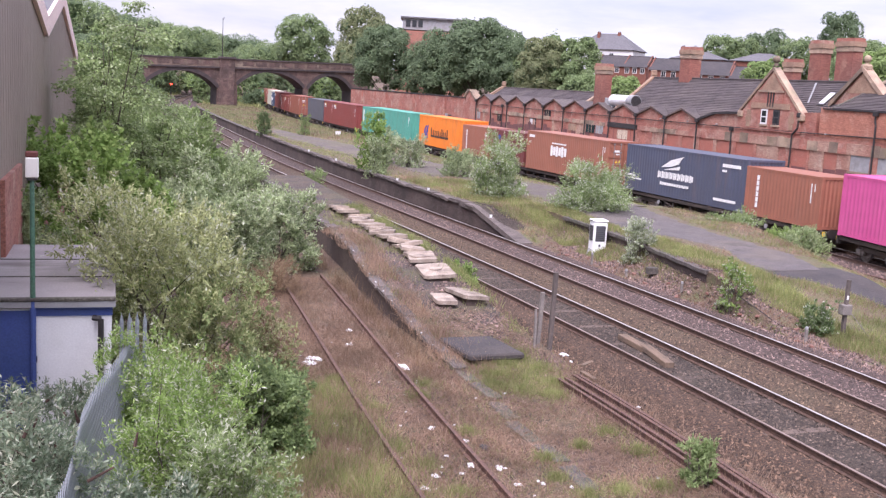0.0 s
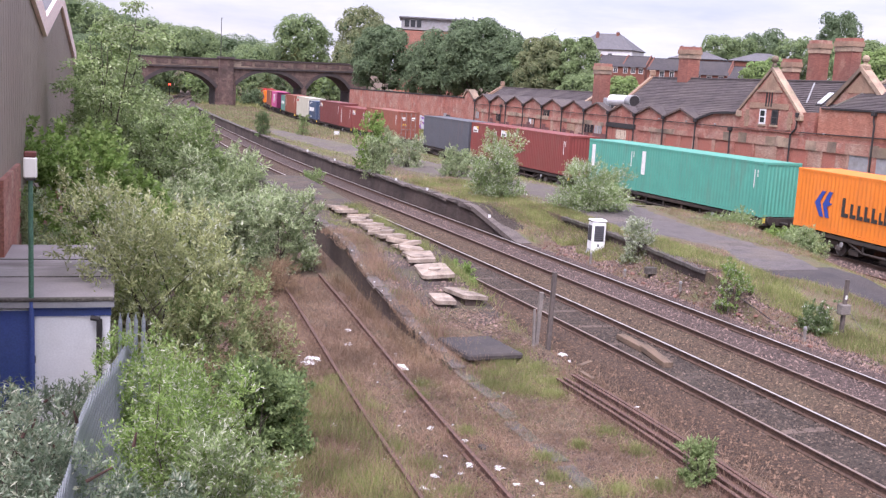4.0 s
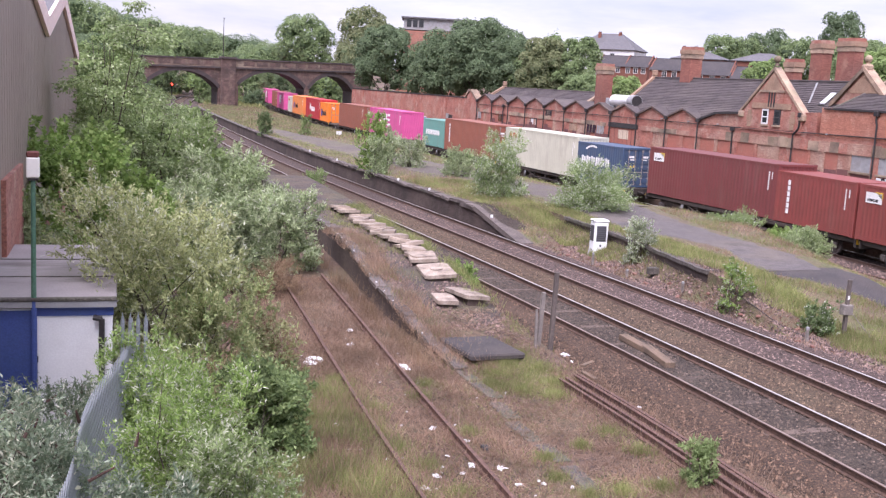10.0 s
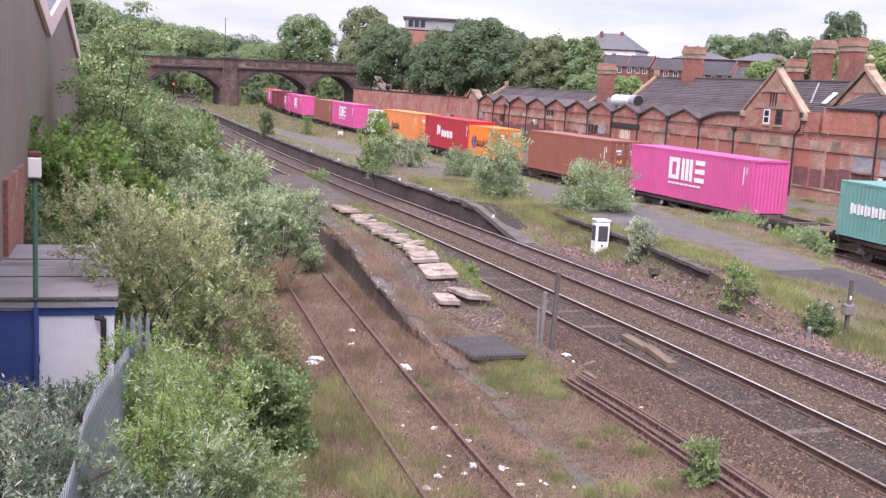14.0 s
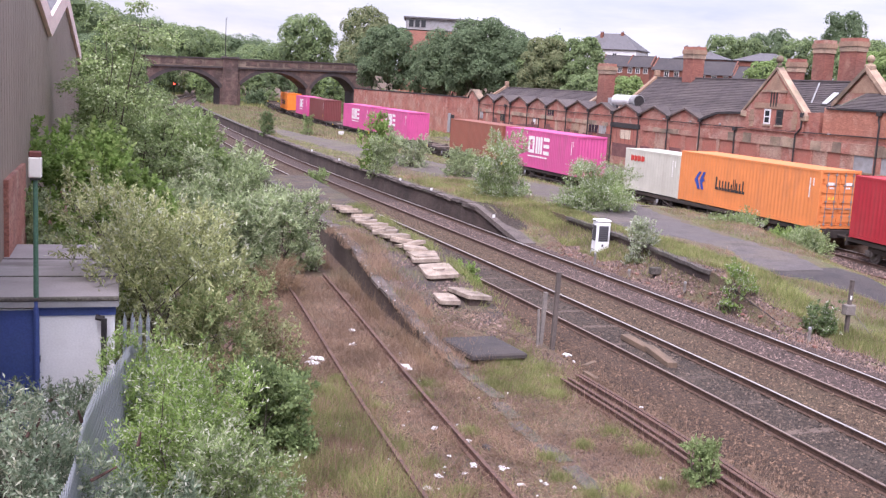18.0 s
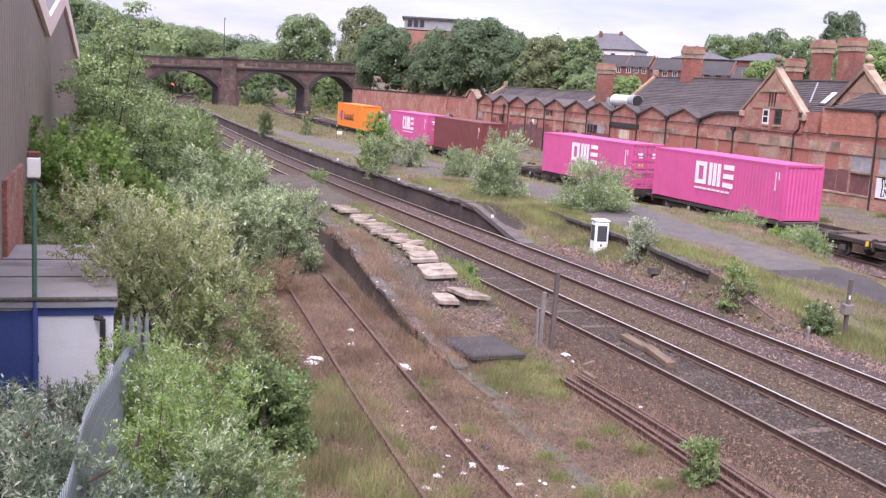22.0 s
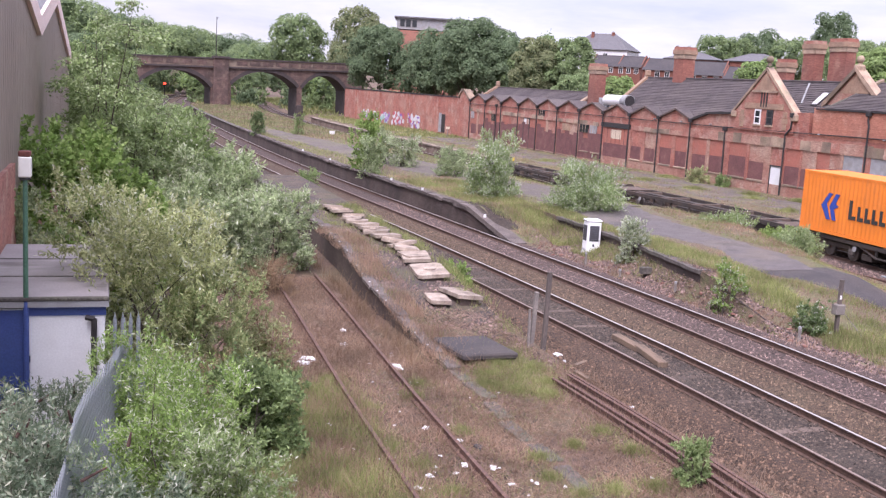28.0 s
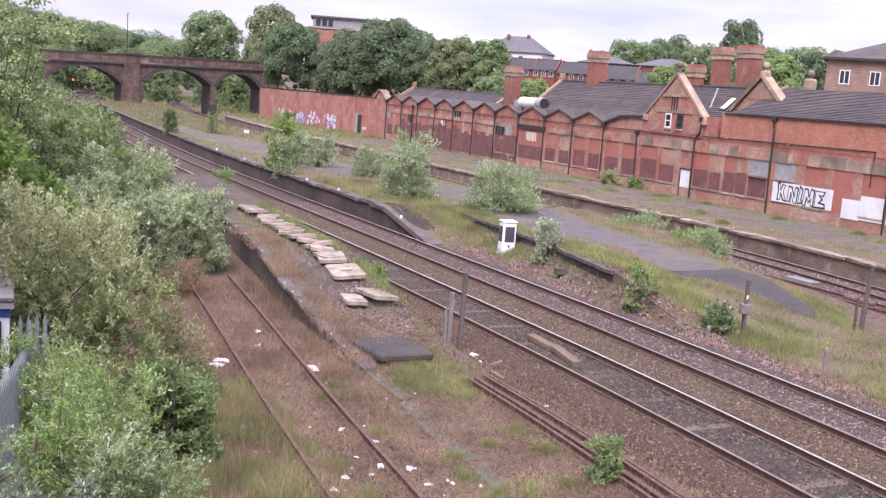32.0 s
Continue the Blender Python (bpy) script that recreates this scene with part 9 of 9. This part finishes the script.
blades("grass", "long green grass at the foot of the bank", soft_edge(patchy(gc, 26000, 1.8, 5.4, 10, 21.5, flat_f, 1.6, 0.75), 3.7, 5.2, gc), 0.36, 0.009, M_GRASS, 31)
def tufts(gen, spots, per, zf):
    """Grass places gathered round tuft centres (x, y, radius)."""
    q = np.repeat(np.array(spots, float), per, axis=0)
    a, r = gen.uniform(0, 6.283, len(q)), np.abs(gen.normal(size=len(q))) * 0.5
    x, y = q[:, 0] + np.cos(a) * r * q[:, 2], q[:, 1] + np.sin(a) * r * q[:, 2]
    return np.stack([x, y, zf(x, y)], 1)


def off_ruin(p, gen):
    """Thins what grows on the bare tarmac of the ruined platform."""
    bare = (p[:, 0] > 8.15) & (p[:, 0] < 9.9) & (p[:, 1] > 24.5) & (p[:, 1] < 33)
    bare |= (p[:, 0] > 7.9) & (p[:, 0] < 9.4) & (p[:, 1] > 22.8) & (p[:, 1] < 24.6)
    return p[~bare | (gen.random(len(p)) < 0.12)]


TUFTS = [(7.5, 16.7, 0.35), (7.51, 14.96, 0.4), (7.27, 15.73, 0.3), (8.18, 15.02, 0.4), (6.52, 21.46, 0.5), (6.2, 20.6, 0.4), (5.2, 16.71, 0.6), (4.9, 17.6, 0.5), (5.4, 15.4, 0.5), (8.95, 15.06, 0.4), (9.32, 17.88, 0.5), (9.4, 16.8, 0.4), (6.5, 18.27, 0.3), (8.5, 13.6, 0.5), (7.0, 13.2, 0.5), (6.0, 14.0, 0.5), (9.2, 13.2, 0.4), (5.0, 20.0, 0.4), (4.6, 22.0, 0.4), (8.4, 17.2, 0.25)]
blades("grass", "green grass tufts between the siding rails", tufts(gc, TUFTS, 420, flat_f), 0.2, 0.008, M_GRASS, 32)
blades("dry_weeds", "dry straw-coloured weeds over the siding", patchy(gc, 30000, 2.0, 7.1, 11, 34, flat_f, 0.9, 0.75), 0.24, 0.008, M_STRAW, 33, 0.8)
blades("dry_weeds", "dry brown weeds on the bare ground", patchy(gc, 22000, 6.8, 12.0, 11, 25, flat_f, 1.1, 0.6), 0.15, 0.009, M_STRAW, 34, 1.0)
gr = np.random.default_rng(29)
GREEN = [(8.5, 23.2, 0.7), (9.4, 23.3, 0.7), (9.6, 22.3, 0.7), (8.4, 22.0, 0.8), (9.0, 21.6, 0.9), (8.6, 20.8, 0.7), (9.2, 20.4, 0.6), (9.6, 21.2, 0.5), (8.9, 22.6, 0.8), (8.1, 21.2, 0.5)]
blades("grass", "green grass round the ramp of the ruined platform", tufts(gr, GREEN, 1000, lambda x, y: low_f(x, y) - 0.03), 0.21, 0.009, M_GRASS, 35)
blades("grass", "weeds on the ruined platform", off_ruin(patchy(gc, 5000, 7.5, 10.4, 24, 46, low_f, 1.6, 0.3), gr), 0.2, 0.01, M_GRASS, 36)
blades("dry_weeds", "straw along the ruined platform's edge", off_ruin(patchy(gc, 7000, 7.2, 8.5, 22, 38, low_f, 1.3, 0.6), gr), 0.36, 0.008, M_STRAW, 37, 0.5)
blades("grass", "weeds growing among the loose slabs", patchy(gr, 3000, 9.7, 10.5, 27, 46, low_f, 1.6, 0.5), 0.3, 0.01, M_GRASS, 135)
blades("grass", "thin low grass over the bare ground", patchy(gr, 12000, 3.4, 10.6, 10, 24, flat_f, 1.0, 0.4), 0.12, 0.007, M_GRASS, 136, 0.7)
blades("dry_weeds", "thick brown dry grass below the ruined wall", patchy(gr, 7000, 4.6, 7.3, 22, 33, flat_f, 1.4, 0.65), 0.26, 0.007, M_THATCH, 137, 0.8)
blades("dry_weeds", "straw among the grass at the foot of the bank", patchy(gr, 7000, 2.0, 5.0, 10, 21, flat_f, 1.3, 0.6), 0.36, 0.008, M_STRAW, 140, 0.6)
blades("dead_stems", "long pale dead stalks lying and leaning over the bare ground", patchy(gr, 1500, 3.2, 10.8, 10, 27, flat_f, 1.4, 0.7), 0.6, 0.0055, M_STRAW, 63, 1.3)
blades("dead_stems", "dry standing stalks along the stacked rails", patchy(gr, 420, 9.5, 10.9, 11, 21.5, flat_f, 1.4, 0.8), 0.6, 0.006, M_STRAW, 64, 0.35)
blades("dead_stems", "dead brown stalks hanging over the ruined wall", patchy(gr, 900, 6.75, 7.1, 22, 38, flat_f, 1.2, 0.7), 0.7, 0.007, M_LEAF_BROWN, 65, 0.3)
END_TAR_L = [(25.6, 23.5), (27.4, 22.3), (29.2, 20.5), (31.4, 20.84), (33.3, 21.6), (35.1, 21.75), (38.7, 19.9), (47, 20.5)]
END_TAR_R = [(25.6, 23.8), (27.3, 24.6), (29.5, 24.6), (33, 24.3), (41, 24.8), (47, 26)]


def on_platform(p):
    """Keeps the places that lie on the station platform, behind its edge."""
    return p[p[:, 0] > GOODS.x_at(p[:, 1]) + 2.0]


def off_tarmac(p):
    a = np.array(END_TAR_L)
    b = np.array(END_TAR_R)
    k = (p[:, 1] < 25.6) | (p[:, 0] < np.interp(p[:, 1], a[:, 0], a[:, 1]) + 0.1) | (p[:, 0] > np.interp(p[:, 1], b[:, 0], b[:, 1]) - 0.1)
    return p[k]


verge_f = lambda x, y: end_height(x, y) - 0.03
def off_cess(p):
    """Leaves bare the rubble beside the further track's ballast."""
    o = p[:, 0] - np.array([float(MAIN.x_at(y)) for y in p[:, 1]])
    return p[o > 4.55 + 0.25 * np.sin(p[:, 1] * 1.3) + 0.15 * np.sin(p[:, 1] * 3.7)]


def off_edge(p):
    return p[p[:, 0] - np.array([float(MAIN.x_at(y)) for y in p[:, 1]]) > 3.75]


def in_cess(p):
    o = p[:, 0] - np.array([float(MAIN.x_at(y)) for y in p[:, 1]])
    return p[(o > 3.5) & (o < 4.75 + 0.25 * np.sin(p[:, 1] * 1.3))]


M_RUSSET = leaf_surface("russet_dead_frond", (0.13, 0.06, 0.042), (0.22, 0.11, 0.08), (0.33, 0.19, 0.14))
blades("dead_thatch", "russet dead fronds and litter beside the ballast", in_cess(patchy(gr, 16000, 17.2, 21, 15, 41, verge_f, 0.8, 0.6)), 0.16, 0.014, M_RUSSET, 147, 1.4)
blades("dead_thatch", "dead stems and dry weeds at the end of the island", off_tarmac(patchy(gc, 26000, 17.4, 28, 16, 47, verge_f, 1.6, 0.7)), 0.2, 0.009, M_THATCH, 62, 1.6)
blades("grass", "grass along the island's near edge", off_cess(off_tarmac(patchy(gc, 30000, 18.1, 20.6, 22, 47, verge_f, 1.0, 0.7))), 0.26, 0.016, M_GRASS, 38)
blades("dry_weeds", "dry weeds at the end of the island", off_tarmac(patchy(gc, 12000, 17.4, 28, 17, 46, verge_f, 0.9, 0.5)), 0.24, 0.016, M_STRAW, 138)
blades("grass", "rough grass between the tarmac and the goods line", off_tarmac(patchy(gc, 16000, 23.5, 30.5, 25, 47, verge_f, 1.1, 0.5)), 0.17, 0.014, M_GRASS, 139)
blades("grass", "rough grass at the end of the island", off_cess(off_tarmac(patchy(gc, 34000, 18.6, 28.5, 16, 28.5, verge_f, 1.1, 0.42))), 0.24, 0.011, M_GRASS, 39)


def off_path(p):
    """Leaves out the places on the tarmac path and beyond the platform's edges."""
    c = np.interp(p[:, 1], TAR.c[:, 1], TAR.c[:, 0])
    on = (np.abs(p[:, 0] - c) < 2.15 - 0.9 * np.clip((p[:, 1] - 82) / 20, 0, 1)) & (p[:, 1] < 112) & (p[:, 1] > 46)
    return p[~on & (p[:, 0] > MAIN.x_at(p[:, 1]) + 3.3) & (p[:, 0] < GOODS.x_at(p[:, 1]) - 2.0)]


def island_z(x, y):
    a, b0 = MAIN.x_at(y) + 3.5, GOODS.x_at(y) - 2.1
    f = (x - a) / (b0 - a)
    return Z_ISLAND - 0.06 - 1.2 * np.maximum(0, f - 0.62) / 0.38


blades("grass", "weeds and grass along the island platform", off_path(patchy(gc, 46000, 12.5, 31, 46, 130, island_z, 0.5, 0.6)), 0.26, 0.018, M_GRASS, 40)
blades("grass", "thick grass and weeds behind the ramp of the island", off_edge(patchy(gr, 16000, 15.9, 19.6, 41, 58, lambda x, y: np.where(y < 47, end_height(x, np.minimum(y, 47.0)), Z_ISLAND) - 0.03, 1.1, 0.65)), 0.3, 0.013, M_GRASS, 141)
blades("dry_weeds", "dry weeds behind the ramp of the island", off_edge(patchy(gr, 9000, 15.6, 19.6, 41, 60, lambda x, y: np.where(y < 47, end_height(x, np.minimum(y, 47.0)), Z_ISLAND) - 0.03, 1.3, 0.6)), 0.26, 0.012, M_STRAW, 142, 0.7)
blades("dry_weeds", "dry weeds along the island platform", off_path(patchy(gc, 6000, 12.5, 31, 46, 120, island_z, 0.6, 0.5)), 0.22, 0.016, M_STRAW, 41)
blades("grass", "tall grass at the far end of the island", off_path(patchy(gc, 20000, 11, 31, 100, 180, island_z, 0.3, 0.7)), 0.42, 0.04, M_GRASS_DULL, 42)
blades("dry_weeds", "tan dead weeds at the far end of the island", off_path(patchy(gr, 14000, 11, 31, 95, 180, island_z, 0.35, 0.7)), 0.4, 0.04, M_THATCH, 146, 0.6)
blades("grass", "weeds on the station platform", on_platform(patchy(gc, 20000, 33, 44, 24, 125, far_f, 0.8, 0.3)), 0.2, 0.02, M_GRASS, 43)
blades("dry_weeds", "dry weeds and moss behind the platform edge", on_platform(patchy(gr, 14000, 34, 40, 24, 110, far_f, 1.1, 0.55)), 0.14, 0.022, M_STRAW, 143, 0.9)
PLAT = [(40.2, 58.5, 1.0), (41.5, 61, 0.8), (42.8, 57.5, 0.7), (42.5, 50.0, 0.9), (39.0, 64, 1.2), (38.2, 70, 1.4), (41.8, 73, 1.0), (37.6, 78, 1.5), (43.2, 44.0, 0.5), (41.8, 40.8, 0.5), (38.2, 52, 0.6), (36.6, 47.5, 0.4), (37.0, 86, 1.5)]
blades("grass", "pale grass clumps on the station platform", tufts(gr, PLAT, 800, lambda x, y: far_f(x, y) + 0.04), 0.26, 0.016, M_GRASS, 144)
blades("dry_weeds", "moss and dry weeds in the cracks of the platform", on_platform(patchy(gr, 16000, 34, 44, 24, 120, lambda x, y: far_f(x, y) + 0.04, 0.7, 0.35)), 0.1, 0.022, M_STRAW, 145, 0.9)
blades("grass", "rough grass by the boundary wall", patchy(gc, 6000, 31.5, 41, 118, 170, far_f, 0.3, 0.7), 0.4, 0.07, M_GRASS, 44)
blades("grass", "grass growing along the cess", patchy(gc, 6000, 9.3, 10.6, 26, 60, lambda x, y: np.full(len(x), -0.25), 0.9, 0.4), 0.26, 0.025, M_GRASS, 45)


def stones(name, label, pts, size, material, seed):
    gen = np.random.default_rng(seed)
    n = len(pts)
    base = np.array([(1, 0, 0), (0, 1, 0), (-1, 0, 0), (0, -1, 0), (0, 0, 1)], float)
    tri = np.array([(0, 1, 4), (1, 2, 4), (2, 3, 4), (3, 0, 4)])
    v = base[None] * gen.uniform(0.6, 1.3, (n, 5, 1)) * (size * gen.uniform(0.5, 1.3, (n, 1, 1)))
    v += gen.normal(size=(n, 5, 3)) * size * 0.18
    a = gen.uniform(0, 6.28, n)
    c, s = np.cos(a)[:, None], np.sin(a)[:, None]
    x, y = v[:, :, 0] * c - v[:, :, 1] * s, v[:, :, 0] * s + v[:, :, 1] * c
    v = np.stack([x, y, v[:, :, 2]], 2) + pts[:, None, :]
    f = (tri[None] + (np.arange(n) * 5)[:, None, None]).reshape(-1)
    me = bpy.data.meshes.new(name)
    me.vertices.add(5 * n)
    me.vertices.foreach_set("co", v.ravel())
    me.loops.add(len(f))
    me.loops.foreach_set("vertex_index", f.astype(np.int32))
    me.polygons.add(4 * n)
    me.polygons.foreach_set("loop_start", np.arange(0, len(f), 3, dtype=np.int32))
    me.update(calc_edges=True)
    me.materials.append(material)
    return tagged(new(name, me), label, "ballast stones", kind="stuff")


def island_tint(m, k=0.35):
    """Makes each loose piece of a joined mesh a little lighter or darker."""
    n, l = m.node_tree.nodes, m.node_tree.links
    b = n["Principled BSDF"]
    src = b.inputs["Base Color"].links[0].from_socket
    g = n.new("ShaderNodeNewGeometry")
    r = n.new("ShaderNodeMapRange")
    r.inputs[3].default_value, r.inputs[4].default_value = 1 - k, 1 + k
    l.new(g.outputs["Random Per Island"], r.inputs[0])
    s = n.new("ShaderNodeVectorMath")
    s.operation = 'SCALE'
    l.new(src, s.inputs[0])
    l.new(r.outputs[0], s.inputs["Scale"])
    l.new(s.outputs[0], b.inputs["Base Color"])
    return m


M_STONE_BROWN = island_tint(surface("ballast_stone_brown", (0.15, 0.092, 0.06), (0.06, 0.04, 0.029), 8, 0.9, 0.0, 30), 0.75)
M_STONE_PINK = island_tint(surface("ballast_stone_pink", (0.225, 0.155, 0.135), (0.075, 0.051, 0.044), 8, 0.9, 0.0, 30), 0.75)
M_STONE_GREY = island_tint(surface("ballast_stone_grey", (0.118, 0.086, 0.068), (0.04, 0.029, 0.023), 8, 0.9, 0.0, 30), 0.75)
M_STONE_TAN = island_tint(surface("ballast_stone_tan", (0.155, 0.105, 0.068), (0.068, 0.047, 0.033), 8, 0.9, 0.0, 30), 0.75)
M_RUBBLE = island_tint(surface("red_rubble", (0.135, 0.085, 0.07), (0.05, 0.034, 0.03), 8, 0.9, 0.0, 30), 0.8)
stones("rubble", "broken reddish rubble beside the ballast", in_cess(patchy(gr, 6500, 17.2, 21, 15, 41, lambda x, y: end_height(x, y) + 0.005, 1.3, 0.45)), 0.042, M_RUBBLE, 151)
for off0, off1, m_stone, n, lab, sd in ((-4.6, -2.5, M_STONE_BROWN, 20000, "loose brown ballast stones", 51), (-2.5, -0.87, M_STONE_GREY, 15000, "loose grey ballast stones", 57), (-0.87, 0.87, M_STONE_TAN, 15000, "loose tan ballast stones", 58), (0.87, 2.5, M_STONE_PINK, 10000, "loose pinkish ballast stones", 52), (2.5, 4.5, M_STONE_PINK, 11000, "loose pinkish ballast stones on the shoulder", 59)):
    y = 9 + 46 * gc.random(n) ** 1.5
    o = gc.uniform(off0, off1, n)
    p = np.stack([MAIN.x_at(y) + o, y, np.where(np.abs(o) > 3.3, -0.15 - (np.abs(o) - 3.3) * 0.16, np.where((np.abs(o) > 0.87) & (np.abs(o) < 2.5), -0.168, -0.164)) + 0.003], 1)
    stones("ballast_stones", lab, p, 0.03, m_stone, sd)
y = gc.uniform(25, 52, 7000)
p = np.stack([GOODS.x_at(y) + gc.uniform(-3.6, 1.5, 7000), y, np.full(7000, Z_GOODS - 0.162)], 1)
stones("ballast_stones", "loose pinkish ballast stones along the goods line", p, 0.05, M_STONE_PINK, 60)
n = 12000
p = np.stack([gc.uniform(2.5, 12, n), gc.uniform(10, 27, n), np.full(n, -0.275)], 1)
stones("gravel", "small stones and clinker over the bare ground", p, 0.03, M_STONE_BROWN, 53)
p = patchy(gc, 9000, 33, 39, 24, 110, far_f, 1.3, 0.5)
p = p[(p[:, 0] > GOODS.x_at(p[:, 1]) + 1.7) & (p[:, 0] < GOODS.x_at(p[:, 1]) + 3.4)] + np.array([0, 0, 0.04])
stones("rubble", "crumbled stone and brick along the platform edge", p[::3], 0.055, island_tint(surface("rubble_mix", (0.27, 0.2, 0.15), (0.12, 0.08, 0.062), 8, 0.9, 0.0, 30), 0.5), 54)
p = patchy(gc, 6000, 17.4, 19.2, 18, 42, lambda x, y: end_height(x, y) + 0.005, 1.3, 0.5)
stones("rubble", "broken brick and clinker beside the ballast", p, 0.045, M_STONE_PINK, 55)
p = patchy(gc, 5000, 7.6, 10.3, 20, 45, lambda x, y: low_f(x, y) - 0.02, 1.5, 0.5)
stones("rubble", "small rubble over the ruined platform", p, 0.04, M_STONE_PINK, 56)
p = patchy(gc, 16000, -8, 62, 184, 300, lambda x, y: np.full(len(x), -0.3), 0.15, 0.9)
p = p[(np.abs(p[:, 0] - MAIN.x_at(p[:, 1])) > 4.8) & (np.abs(p[:, 0] - GOODS.x_at(p[:, 1])) > 2.6)]
blades("grass", "rank grass beside the lines beyond the bridge", p, 0.8, 0.14, M_GRASS, 70)

# ---- edge stones of the platforms and marks along them ----
def edge_stones(owner, line, s0, s1, o0, o1, zf, material, seed, gap, step=1.05, thick=0.13):
    """Separate stones along a platform's edge, some sunk, tilted or lost."""
    gen = np.random.default_rng(seed)
    shapes = []
    for k in range(6):
        bm = box(o0 - (o0 + o1) / 2, -0.49 * step, -thick, o1 - (o0 + o1) / 2, 0.49 * step, 0.0, bevel=0.02)
        for v in bm.verts:
            v.co += Vector((gen.normal() * 0.02, gen.normal() * 0.02, gen.normal() * 0.012))
        me = bpy.data.meshes.new("edge_stone")
        bm.to_mesh(me)
        bm.free()
        me.materials.append(material)
        shapes.append(me)
    for s in np.arange(s0, s1, step):
        if gen.random() < gap:
            continue
        p, w = line.side(float(s), (o0 + o1) / 2 + gen.normal() * 0.03), line.way(float(s))
        ob = new("edge_stone", shapes[int(gen.integers(0, 6))])
        ob.parent = owner
        slope = math.degrees(math.atan2(zf(float(s) + 0.5) - zf(float(s) - 0.5), 1.0))
        ob.matrix_basis = pose(p[0], p[1], zf(float(s)) + 0.03 + gen.normal() * 0.018, slope + gen.normal() * 1.2, gen.normal() * 1.8, math.degrees(math.atan2(w[1], w[0])) - 90)


edge_stones(coping_far, GOODS, -26, 80, 1.6, 2.15, lambda s: Z_FAR, M_EDGE_STONE, 91, 0.18)
edge_stones(coping_island, MAIN, 46.2, 110, 2.88, 3.3, isl_z, M_DARK_EDGE, 92, 0.04)
edge_stones(coping_ruin, LOW, 11, 30, -0.1, 0.24, lambda s: low_z(s), M_DARK_EDGE, 93, 0.05, 0.95, 0.1)
for k in range(20):
    s = 12.0 + 0.93 * k
    p = LOW.side(s, -0.04)
    stud = new("white_stud", bpy.data.meshes["white_stud"]) if k else part("white_stud", box(-0.025, -0.025, 0.0, 0.025, 0.025, 0.02, bevel=0.006), M_WHITE, coping_ruin)
    stud.parent = coping_ruin
    stud.matrix_basis = pose(float(p[0]), float(p[1]), low_z(s) + 0.035)
motions()
